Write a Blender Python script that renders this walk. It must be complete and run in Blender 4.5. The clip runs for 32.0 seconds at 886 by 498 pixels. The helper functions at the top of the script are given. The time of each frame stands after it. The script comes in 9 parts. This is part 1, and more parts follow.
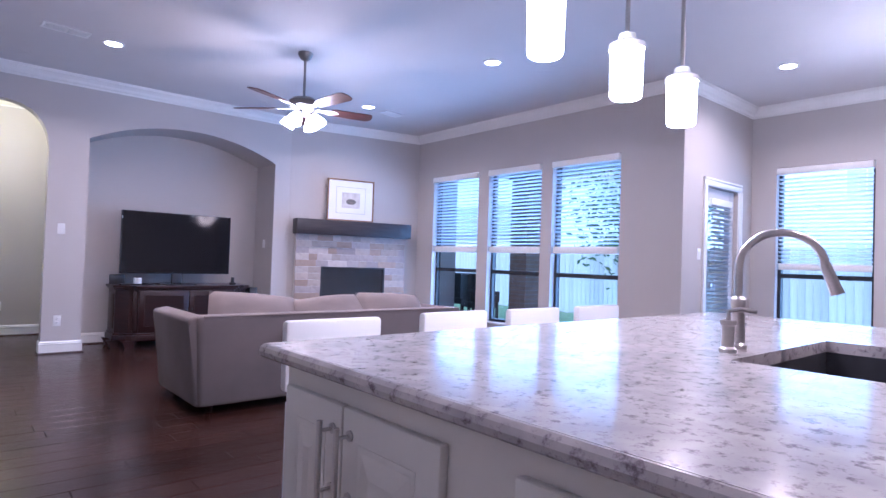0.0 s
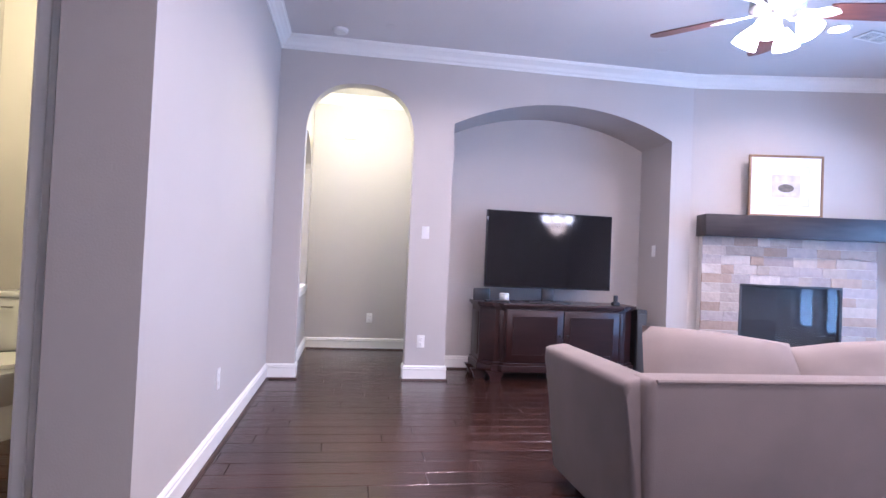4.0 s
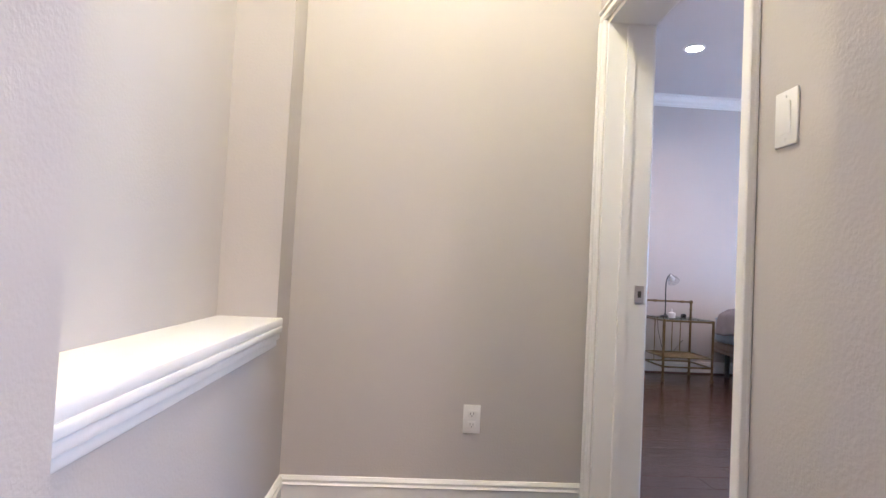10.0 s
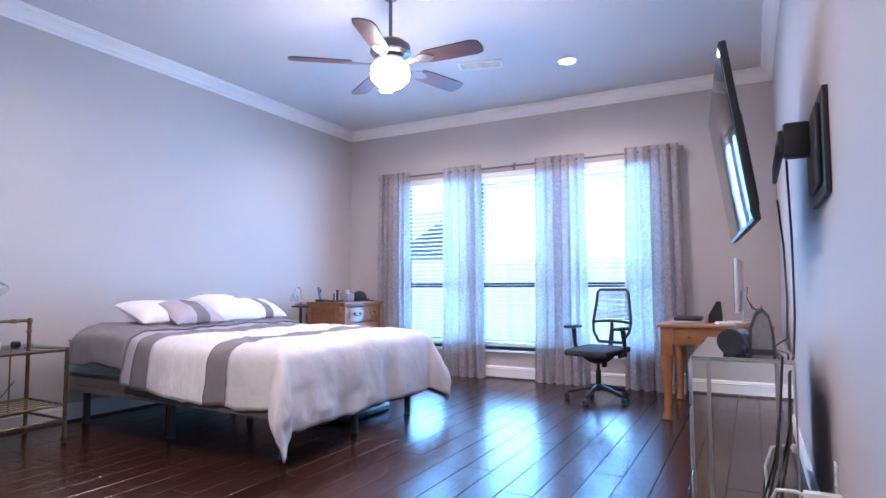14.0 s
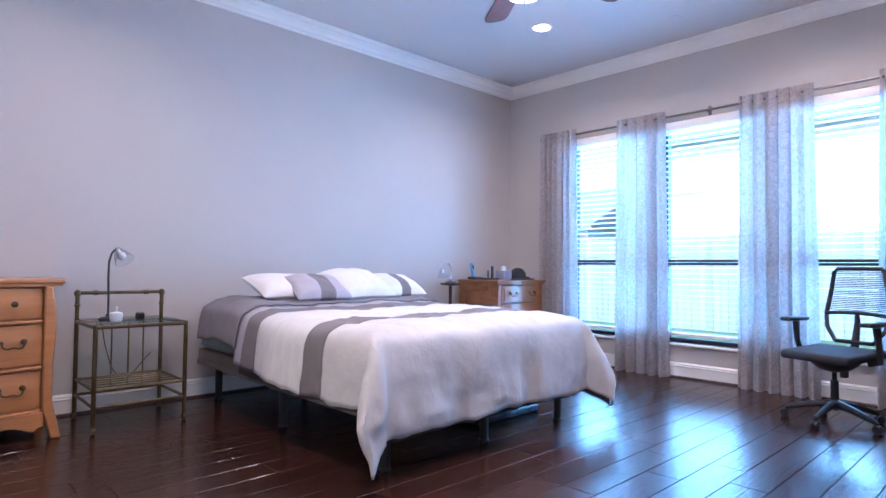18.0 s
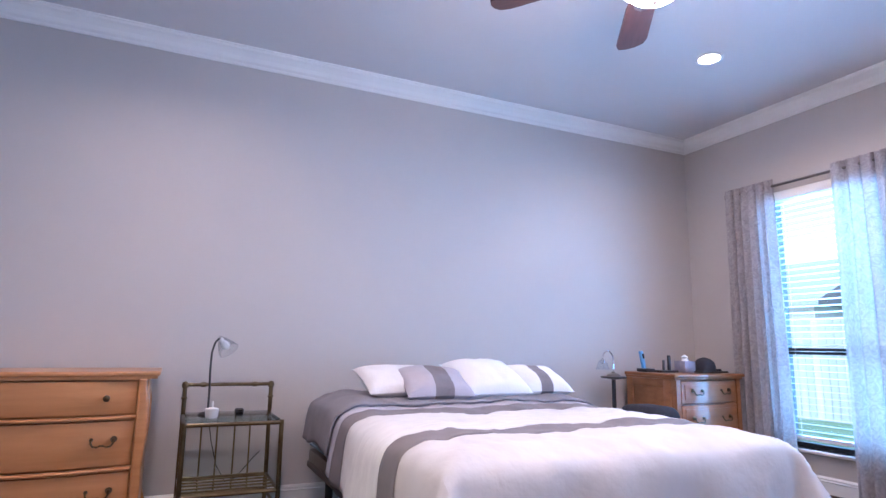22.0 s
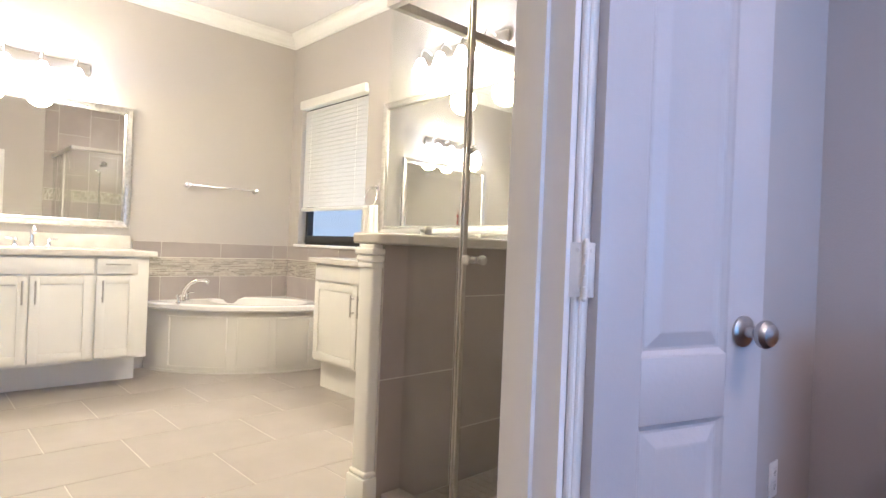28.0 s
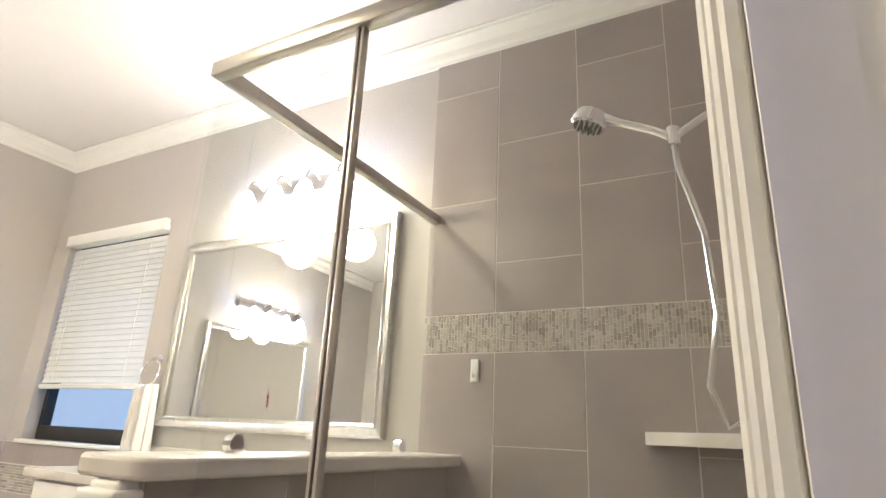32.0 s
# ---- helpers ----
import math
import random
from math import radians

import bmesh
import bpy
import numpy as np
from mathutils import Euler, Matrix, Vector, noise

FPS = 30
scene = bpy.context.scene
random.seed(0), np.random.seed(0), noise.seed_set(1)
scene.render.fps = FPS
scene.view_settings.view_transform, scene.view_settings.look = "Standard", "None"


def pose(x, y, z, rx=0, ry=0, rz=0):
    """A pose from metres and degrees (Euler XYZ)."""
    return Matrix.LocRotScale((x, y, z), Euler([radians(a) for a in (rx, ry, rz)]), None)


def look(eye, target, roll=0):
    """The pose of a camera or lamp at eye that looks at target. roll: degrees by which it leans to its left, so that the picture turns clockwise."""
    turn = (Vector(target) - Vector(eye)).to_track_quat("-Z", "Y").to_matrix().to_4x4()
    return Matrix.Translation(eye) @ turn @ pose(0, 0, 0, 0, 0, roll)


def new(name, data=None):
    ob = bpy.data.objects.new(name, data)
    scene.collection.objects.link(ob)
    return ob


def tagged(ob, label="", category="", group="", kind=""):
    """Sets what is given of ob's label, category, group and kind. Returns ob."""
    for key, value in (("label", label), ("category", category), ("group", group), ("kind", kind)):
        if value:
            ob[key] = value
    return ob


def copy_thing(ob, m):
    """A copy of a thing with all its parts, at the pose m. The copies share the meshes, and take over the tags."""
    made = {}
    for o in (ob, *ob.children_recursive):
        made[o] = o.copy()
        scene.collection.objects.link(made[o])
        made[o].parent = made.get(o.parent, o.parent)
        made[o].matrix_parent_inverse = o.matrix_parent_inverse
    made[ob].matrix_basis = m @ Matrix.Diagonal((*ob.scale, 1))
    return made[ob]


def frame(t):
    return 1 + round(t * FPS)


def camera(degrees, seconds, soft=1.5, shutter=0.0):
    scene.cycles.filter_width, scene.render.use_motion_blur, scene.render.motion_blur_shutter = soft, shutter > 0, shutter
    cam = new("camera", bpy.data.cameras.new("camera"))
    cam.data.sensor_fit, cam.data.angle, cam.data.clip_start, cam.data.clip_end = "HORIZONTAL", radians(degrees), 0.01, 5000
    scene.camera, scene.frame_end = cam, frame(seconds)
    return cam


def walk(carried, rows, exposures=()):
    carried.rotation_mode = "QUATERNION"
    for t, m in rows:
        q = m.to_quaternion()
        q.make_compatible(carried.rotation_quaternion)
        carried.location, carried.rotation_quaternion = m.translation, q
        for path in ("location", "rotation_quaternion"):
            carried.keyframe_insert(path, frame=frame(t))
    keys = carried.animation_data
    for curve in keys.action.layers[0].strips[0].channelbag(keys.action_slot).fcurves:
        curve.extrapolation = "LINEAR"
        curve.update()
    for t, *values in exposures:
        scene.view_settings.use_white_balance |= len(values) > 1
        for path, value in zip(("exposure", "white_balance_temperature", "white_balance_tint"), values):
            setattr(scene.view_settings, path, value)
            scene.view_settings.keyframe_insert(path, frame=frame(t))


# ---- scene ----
cam = camera(74.8, 32.0, soft=1.5)
# time, eye, point looked at, roll
PATH = [
    (0, (0.408, -7.49, 1.136), (1.712, -5.974, 1.179), 1.9),
    (0.5, (0.364, -7.322, 1.151), (1.46, -5.649, 1.181), 2.0),
    (1, (0.401, -7.168, 1.143), (1.25, -5.357, 1.162), 2.2),
    (1.5, (0.465, -6.911, 1.111), (1.009, -4.986, 1.131), 2.2),
    (2, (0.517, -6.615, 1.085), (0.898, -4.652, 1.109), 2.4),
    (2.5, (0.573, -6.303, 1.087), (0.943, -4.338, 1.122), 2.4),
    (4.5, (0.701, -4.896, 1.081), (0.954, -2.913, 1.13), 2.5),
    (5, (0.648, -4.453, 1.072), (0.825, -2.461, 1.121), 2.5),
    (5.5, (0.602, -4.039, 1.059), (0.735, -2.044, 1.112), 2.5),
    (6, (0.608, -3.647, 1.048), (0.674, -1.649, 1.102), 2.6),
    (6.5, (0.593, -3.212, 1.037), (0.629, -1.213, 1.09), 2.7),
    (7, (0.625, -2.798, 1.058), (0.649, -0.798, 1.108), 2.7),
    (7.5, (0.63, -2.413, 1.055), (0.646, -0.413, 1.103), 2.6),
    (8, (0.654, -2.044, 1.052), (0.663, -0.045, 1.099), 2.7),
    (8.5, (0.684, -1.66, 1.037), (0.691, 0.339, 1.088), 2.6),
    (9, (0.692, -1.272, 1.024), (0.696, 0.728, 1.071), 2.7),
    (9.5, (0.662, -0.924, 0.975), (0.719, 1.074, 1.035), 2.8),
    (10, (0.664, -0.587, 0.971), (0.779, 1.408, 1.051), 2.9),
    (10.5, (0.691, -0.263, 0.958), (0.899, 1.723, 1.075), 2.9),
    (11, (0.734, -0.051, 0.955), (1.208, 1.887, 1.085), 3.0),
    (11.5, (0.813, 0.167, 0.957), (1.489, 2.045, 1.089), 2.9),
    (12.5, (0.828, 0.507, 0.96), (3.913, 4.427, 1.325), 0.7),
    (13, (1.026, 0.726, 0.982), (4.657, 4.149, 1.325), 0.4),
    (13.5, (1.265, 0.864, 0.99), (5.252, 3.867, 1.32), 0.2),
    (14, (1.466, 1.007, 1.009), (3.227, 1.945, 1.143), -0.1),
    (14.5, (1.609, 1.125, 0.99), (3.435, 1.929, 1.123), -0.3),
    (16.5, (2.35, 1.392, 0.958), (4.087, 2.378, 1.056), -0.3),
    (17, (2.404, 1.361, 0.945), (4.01, 2.549, 1.041), 0.0),
    (17.5, (2.379, 1.306, 0.968), (3.856, 2.652, 1.042), 0.4),
    (18, (2.378, 1.267, 0.968), (3.751, 2.72, 1.033), 0.6),
    (18.5, (2.401, 1.238, 1.036), (3.749, 2.714, 1.091), 0.6),
    (19, (2.453, 1.224, 1.156), (3.805, 2.692, 1.286), 0.5),
    (19.5, (2.464, 1.234, 1.19), (3.819, 2.669, 1.513), 0.4),
    (20, (2.538, 1.259, 1.191), (3.872, 2.683, 1.629), 0.5),
    (20.5, (2.693, 1.349, 1.214), (4.004, 2.779, 1.699), 0.6),
    (21, (2.826, 1.428, 1.161), (4.05, 2.928, 1.664), 0.6),
    (21.5, (3.013, 1.479, 1.08), (4.02, 3.142, 1.552), 0.6),
    (22, (3.133, 1.615, 1.041), (3.952, 3.41, 1.37), 0.9),
    (22.5, (3.288, 1.743, 1.011), (3.94, 3.62, 1.236), 0.8),
    (23, (3.423, 1.852, 1.073), (3.761, 3.822, 1.141), 1.6),
    (23.5, (3.496, 1.959, 1.07), (3.307, 3.95, 1.087), 1.9),
    (24, (3.399, 2.103, 1.043), (2.72, 3.984, 1.029), 2.3),
    (24.5, (3.308, 2.287, 1.056), (2.319, 4.025, 1.027), 2.4),
    (25, (3.201, 2.447, 1.066), (1.963, 4.018, 1.022), 2.3),
    (25.5, (3.08, 2.579, 1.062), (1.642, 3.967, 1.014), 2.6),
    (27.5, (2.342, 3.095, 1.07), (0.788, 4.353, 1.052), 2.3),
    (28, (2.221, 3.141, 1.08), (0.765, 4.512, 1.076), 2.3),
    (28.5, (2.122, 3.169, 1.081), (0.782, 4.654, 1.093), 2.2),
    (29, (2.015, 3.228, 1.073), (0.752, 4.778, 1.091), 2.2),
    (29.5, (1.846, 3.417, 1.083), (0.677, 5.04, 1.114), 2.3),
    (30, (1.691, 3.589, 1.111), (0.633, 5.285, 1.174), 2.0),
    (30.5, (1.534, 3.705, 1.18), (0.537, 5.421, 1.433), 2.8),
    (31, (1.489, 3.774, 1.271), (0.509, 5.458, 1.721), 3.0),
    (31.5, (1.462, 3.779, 1.304), (0.523, 5.438, 1.911), 3.1),
    (32, (1.459, 3.765, 1.195), (0.532, 5.427, 1.81), 2.8),
]
EXPOSURES = [(0, 1.58, 4450, 26), (1.2, 1.98, 4600, 30), (2.2, 2.15, 4620, 27), (7, 2.06, 4730, 24), (8.3, 2.1, 4730, 23), (9.5, 2.15, 5000, 21), (11.6, 2.15, 5150, 21), (13, 2.05, 4780, 22), (14.5, 2.15, 4780, 22), (17, 2.1, 4760, 22), (19, 1.94, 4750, 21), (21.5, 1.92, 4850, 23), (23, 2.07, 5020, 25), (25.3, 2.07, 4980, 24), (28, 1.76, 4850, 25), (30, 1.76, 4800, 25), (32, 1.62, 4720, 25)]

walk(cam, [(t, look(eye, aim, roll)) for t, eye, aim, roll in PATH], EXPOSURES)

# ---- world, sun, lamps ----
world = bpy.data.worlds.new("sky")
scene.world = world
world.use_nodes = True
_wn = world.node_tree.nodes
_sky = _wn.new("ShaderNodeTexSky")
_sky.sky_type = "NISHITA"
_sky.sun_disc = False
_sky.sun_elevation, _sky.sun_rotation = radians(25), radians(250)
world.node_tree.links.new(_sky.outputs[0], _wn["Background"].inputs[0])
_wn["Background"].inputs[1].default_value = 0.09
_sun = bpy.data.lights.new("sun", "SUN")
_sun.energy, _sun.angle, _sun.color = 2.3, radians(20), (0.62, 0.90, 1.0)
new("sun", _sun).matrix_world = look((-20, 4, 22), (0, 0, 0))

WARM_LIVING = (1.0, 0.70, 0.47)
WARM_HALL = (1.0, 0.79, 0.14)
WARM_BATH = (1.0, 0.765, 0.30)
WARM_BED = (1.0, 0.70, 0.46)


def lamp_point(x, y, z, watts, colour, radius=0.06):
    d = bpy.data.lights.new("lamp_light", "POINT")
    d.energy, d.color, d.shadow_soft_size = watts * 0.31, colour, radius
    new("lamp_light", d).location = (x, y, z)


def lamp_down(x, y, z, watts, colour, size=0.14, spread=150):
    d = bpy.data.lights.new("downlight", "AREA")
    d.shape, d.size, d.energy, d.color, d.spread = "DISK", size, watts * 0.31, colour, radians(spread)
    new("downlight", d).location = (x, y, z)


def window_light(x, y, z, w, h, watts, rz, colour=(0.50, 0.76, 1.0)):
    """The sky's light in a window opening; it shines along the local -z, turned to the room."""
    d = bpy.data.lights.new("sky_light", "AREA")
    d.shape, d.size, d.size_y, d.energy, d.color = "RECTANGLE", w, h, watts * 0.31, colour
    new("sky_light", d).matrix_world = pose(x, y, z, 90, 0, rz)


ZC = 3.05
# last three unseen: one completes the grid, two are added to light the kitchen
CANS_LIVING = [(1.52, -1.43), (4.38, -1.34), (4.30, -3.60), (6.26, -5.50), (1.56, -3.7), (2.2, -8.2), (4.2, -8.2)]
# the fourth is unseen, added to complete the rectangle
CANS_BED = [(3.07, 4.30), (6.37, 4.28), (6.49, 2.41), (3.1, 2.41)]
for _x, _y in CANS_LIVING:
    lamp_down(_x, _y, ZC - 0.03, 34, WARM_LIVING)
for _x, _y in CANS_BED:
    lamp_down(_x, _y, ZC - 0.03, 20, WARM_BED)
lamp_point(2.91, -2.51, 2.17, 45, WARM_LIVING, 0.12)
for _x in (1.833, 2.30, 2.72):
    lamp_point(_x, -6.3, 1.70, 9, WARM_LIVING, 0.05)
lamp_point(5.85, -6.82, 2.05, 25, WARM_LIVING, 0.2)
lamp_point(0.72, 0.75, 2.80, 27, WARM_HALL, 0.12)
lamp_point(-1.0, -2.2, 2.6, 55, WARM_BATH, 0.1)
lamp_point(4.71, 3.14, 2.35, 42, WARM_BED, 0.12)
lamp_point(4.71, 3.14, 2.55, 150, WARM_BED, 0.15)
for _y in (3.6, 3.9):
    lamp_point(-2.66, _y, 2.12, 30, WARM_BATH, 0.1)
for _x in (-0.75, -0.35):
    lamp_point(_x, 5.69, 2.14, 30, WARM_BATH, 0.1)
# added fill from the bathroom ceiling, besides the two vanity bars
lamp_down(-0.6, 3.7, ZC - 0.03, 42, WARM_BATH)
for _y in (-1.28, -2.42, -3.5):
    window_light(6.07, _y, 1.3, 0.85, 1.9, 38, 90)
for _y in (4.36, 3.36, 2.32):
    window_light(7.72, _y, 1.35, 0.8, 1.9, 68, 90, (0.33, 0.69, 1.0))
window_light(7.72, -5.42, 1.4, 0.9, 1.8, 22, 90)

# ---- mesh helpers ----
def bm_new():
    return bmesh.new()


def add_box(bm, a, b, r=0.0, seg=2):
    g = bmesh.ops.create_cube(bm, size=1)
    c = [(p + q) / 2 for p, q in zip(a, b)]
    s = [q - p for p, q in zip(a, b)]
    for v in g["verts"]:
        v.co = Vector([c[i] + v.co[i] * s[i] for i in range(3)])
    if r > 0:
        es = list({e for v in g["verts"] for e in v.link_edges})
        bmesh.ops.bevel(bm, geom=es, offset=min(r, 0.45 * min(abs(x) for x in s)), segments=seg, affect="EDGES", profile=0.5)
    return g["verts"]


def add_cyl(bm, p0, p1, r0, r1=None, n=16):
    p0, p1 = Vector(p0), Vector(p1)
    d = p1 - p0
    m = Matrix.Translation((p0 + p1) / 2) @ d.to_track_quat("Z", "Y").to_matrix().to_4x4()
    bmesh.ops.create_cone(bm, cap_ends=True, segments=n, radius1=r0, radius2=r0 if r1 is None else r1, depth=d.length, matrix=m)


def add_lathe(bm, prof, o=(0, 0, 0), n=24, cap=True):
    rings = []
    for r, z in prof:
        rings.append([bm.verts.new((o[0] + r * math.cos(2 * math.pi * k / n), o[1] + r * math.sin(2 * math.pi * k / n), o[2] + z)) for k in range(n)])
    for a, b in zip(rings, rings[1:]):
        for k in range(n):
            bm.faces.new((a[k], a[(k + 1) % n], b[(k + 1) % n], b[k]))
    if cap:
        bm.faces.new(rings[0][::-1])
        bm.faces.new(rings[-1])


def add_tube(bm, pts, r, n=8):
    pts = [Vector(p) for p in pts]
    rings = []
    for i, p in enumerate(pts):
        d = (pts[min(i + 1, len(pts) - 1)] - pts[max(i - 1, 0)]).normalized()
        q = d.to_track_quat("Z", "Y")
        rr = r[i] if isinstance(r, (list, tuple)) else r
        rings.append([bm.verts.new(p + q @ Vector((rr * math.cos(2 * math.pi * k / n), rr * math.sin(2 * math.pi * k / n), 0))) for k in range(n)])
    for i in range(len(rings) - 1):
        a, b = rings[i], rings[i + 1]
        k0 = min(range(n), key=lambda k: (b[k].co - a[0].co - (pts[i + 1] - pts[i])).length)
        for k in range(n):
            bm.faces.new((a[k], a[(k + 1) % n], b[(k + 1 + k0) % n], b[(k + k0) % n]))
    bm.faces.new(rings[0][::-1])
    bm.faces.new(rings[-1])


def add_prism(bm, outline, axis, lo, hi):
    """A flat outline, in the two axes other than axis and in their order, drawn out from lo to hi."""
    def at(p, v):
        c = [p[0], p[1]]
        c.insert("xyz".index(axis), v)
        return c
    a = [bm.verts.new(at(p, lo)) for p in outline]
    b = [bm.verts.new(at(p, hi)) for p in outline]
    bm.faces.new(a[::-1])
    bm.faces.new(b)
    n = len(outline)
    for i in range(n):
        bm.faces.new((a[i], a[(i + 1) % n], b[(i + 1) % n], b[i]))


def add_run(bm, prof, p0, p1, nrm, m0=1, m1=1):
    """A moulding: profile points (depth, z) drawn from p0 to p1, with its depth along nrm. m: 1 mitred into an inner corner, -1 round an outer one."""
    p0, p1, nrm = Vector((*p0, 0)), Vector((*p1, 0)), Vector((*nrm, 0)).normalized()
    d = (p1 - p0).normalized()
    a = [bm.verts.new(p0 + d * (q * m0) + nrm * q + Vector((0, 0, z))) for q, z in prof]
    b = [bm.verts.new(p1 - d * (q * m1) + nrm * q + Vector((0, 0, z))) for q, z in prof]
    n = len(prof)
    for i in range(n):
        bm.faces.new((a[i], a[(i + 1) % n], b[(i + 1) % n], b[i]))
    bm.faces.new(a[::-1])
    bm.faces.new(b)


def shade(me, angle=35):
    for p in me.polygons:
        p.use_smooth = True
    me.set_sharp_from_angle(angle=radians(angle))


def part(name, bm, material, parent=None, label="", smooth=True):
    bmesh.ops.recalc_face_normals(bm, faces=bm.faces)
    me = bpy.data.meshes.new(name)
    bm.to_mesh(me)
    bm.free()
    me.materials.append(material)
    if smooth:
        shade(me)
    ob = new(name, me)
    if parent is not None:
        ob.parent = parent
    if label:
        tagged(ob, label)
    return ob


def box_part(name, a, b, material, parent=None, r=0.0, label="", seg=2):
    bm = bm_new()
    add_box(bm, a, b, r, seg)
    return part(name, bm, material, parent, label)


def thing(name, label, category, loc=(0, 0, 0), rz=0.0, group=""):
    e = new(name)
    e.empty_display_size = 0.1
    e.matrix_basis = pose(*loc, 0, 0, rz)
    return tagged(e, label, category, group)


def single(name, bm, material, label, category, loc=(0, 0, 0), rz=0.0, group=""):
    ob = part(name, bm, material)
    ob.matrix_basis = pose(*loc, 0, 0, rz)
    return tagged(ob, label, category, group)


def structure(name, bm, material, label="", smooth=False):
    ob = part(name, bm, material, None, "", smooth)
    return tagged(ob, label, kind="structure")


# ---- materials ----
def pmat(name, c1, c2=None, scale=6.0, rough=0.5, metal=0.0, bump=0.0, bscale=80.0, stretch=(1, 1, 1), rvar=0.0, rand=0.0, spec=0.5, coat=0.0, detail=4.0):
    """A painted, wooden, stone or metal surface: two tones mixed by a noise, with a second noise for relief and gloss."""
    m = bpy.data.materials.new(name)
    m.use_nodes = True
    nt = m.node_tree
    N, L = nt.nodes, nt.links
    b = N["Principled BSDF"]
    b.inputs["Roughness"].default_value, b.inputs["Metallic"].default_value = rough, metal
    b.inputs["Specular IOR Level"].default_value = spec
    b.inputs["Coat Weight"].default_value = coat
    tc, mp = N.new("ShaderNodeTexCoord"), N.new("ShaderNodeMapping")
    mp.inputs["Scale"].default_value = stretch
    L.new(tc.outputs["Object"], mp.inputs["Vector"])
    n1 = N.new("ShaderNodeTexNoise")
    n1.inputs["Scale"].default_value, n1.inputs["Detail"].default_value = scale, detail
    L.new(mp.outputs[0], n1.inputs["Vector"])
    mix = N.new("ShaderNodeMix")
    mix.data_type = "RGBA"
    ramp = N.new("ShaderNodeMapRange")
    ramp.inputs["From Min"].default_value, ramp.inputs["From Max"].default_value = 0.3, 0.7
    L.new(n1.outputs["Fac"], ramp.inputs["Value"])
    L.new(ramp.outputs[0], mix.inputs["Factor"])
    c2 = c2 or tuple(x * 0.93 for x in c1)
    mix.inputs["A"].default_value, mix.inputs["B"].default_value = (*c1, 1), (*c2, 1)
    out = mix.outputs["Result"]
    if rand:
        oi, hs, mr = N.new("ShaderNodeObjectInfo"), N.new("ShaderNodeHueSaturation"), N.new("ShaderNodeMapRange")
        mr.inputs["To Min"].default_value, mr.inputs["To Max"].default_value = 1 - rand, 1 + rand
        L.new(oi.outputs["Random"], mr.inputs["Value"])
        L.new(mr.outputs[0], hs.inputs["Value"])
        L.new(out, hs.inputs["Color"])
        out = hs.outputs["Color"]
    L.new(out, b.inputs["Base Color"])
    if bump or rvar:
        n2 = N.new("ShaderNodeTexNoise")
        n2.inputs["Scale"].default_value, n2.inputs["Detail"].default_value = bscale, 3.0
        L.new(mp.outputs[0], n2.inputs["Vector"])
        if bump:
            bp = N.new("ShaderNodeBump")
            bp.inputs["Strength"].default_value, bp.inputs["Distance"].default_value = bump, 0.01
            L.new(n2.outputs["Fac"], bp.inputs["Height"])
            L.new(bp.outputs[0], b.inputs["Normal"])
        if rvar:
            mr = N.new("ShaderNodeMapRange")
            mr.inputs["To Min"].default_value, mr.inputs["To Max"].default_value = rough - rvar, rough + rvar
            L.new(n1.outputs["Fac"], mr.inputs["Value"])
            L.new(mr.outputs[0], b.inputs["Roughness"])
    return m


def glow(name, colour, strength):
    m = bpy.data.materials.new(name)
    m.use_nodes = True
    b = m.node_tree.nodes["Principled BSDF"]
    b.inputs["Base Color"].default_value = (0.9, 0.9, 0.88, 1)
    b.inputs["Emission Color"].default_value = (*colour, 1)
    b.inputs["Emission Strength"].default_value = strength
    return m


def clear_glass(name, tint=(1, 1, 1), rough=0.0):
    m = bpy.data.materials.new(name)
    m.use_nodes = True
    N, L = m.node_tree.nodes, m.node_tree.links
    t, g, x, f = N.new("ShaderNodeBsdfTransparent"), N.new("ShaderNodeBsdfGlossy"), N.new("ShaderNodeMixShader"), N.new("ShaderNodeLayerWeight")
    pw, ma = N.new("ShaderNodeMath"), N.new("ShaderNodeMath")
    pw.operation, ma.operation = "POWER", "MULTIPLY_ADD"
    pw.inputs[1].default_value, ma.inputs[1].default_value, ma.inputs[2].default_value = 5.0, 0.6, 0.03
    t.inputs[0].default_value = (*tint, 1)
    g.inputs["Roughness"].default_value = rough
    L.new(f.outputs["Facing"], pw.inputs[0])
    L.new(pw.outputs[0], ma.inputs[0])
    L.new(ma.outputs[0], x.inputs[0])
    L.new(t.outputs[0], x.inputs[1])
    L.new(g.outputs[0], x.inputs[2])
    L.new(x.outputs[0], N["Material Output"].inputs["Surface"])
    return m


def sheer(name, c1, c2, seen=0.3, scale=9.0):
    """Thin curtain cloth with a woven swirl, that lets part of the light through."""
    m = pmat(name, c1, c2, scale, 0.9, detail=6)
    N, L = m.node_tree.nodes, m.node_tree.links
    n1 = next(n for n in N if n.type == "TEX_NOISE")
    n1.inputs["Distortion"].default_value = 3.0
    b = N["Principled BSDF"]
    tr, tl, mx, m2 = N.new("ShaderNodeBsdfTransparent"), N.new("ShaderNodeBsdfTranslucent"), N.new("ShaderNodeMixShader"), N.new("ShaderNodeMixShader")
    tl.inputs[0].default_value = (*c1, 1)
    mx.inputs[0].default_value, m2.inputs[0].default_value = 0.32, seen
    L.new(b.outputs[0], mx.inputs[1])
    L.new(tl.outputs[0], mx.inputs[2])
    L.new(mx.outputs[0], m2.inputs[1])
    L.new(tr.outputs[0], m2.inputs[2])
    L.new(m2.outputs[0], N["Material Output"].inputs["Surface"])
    return m


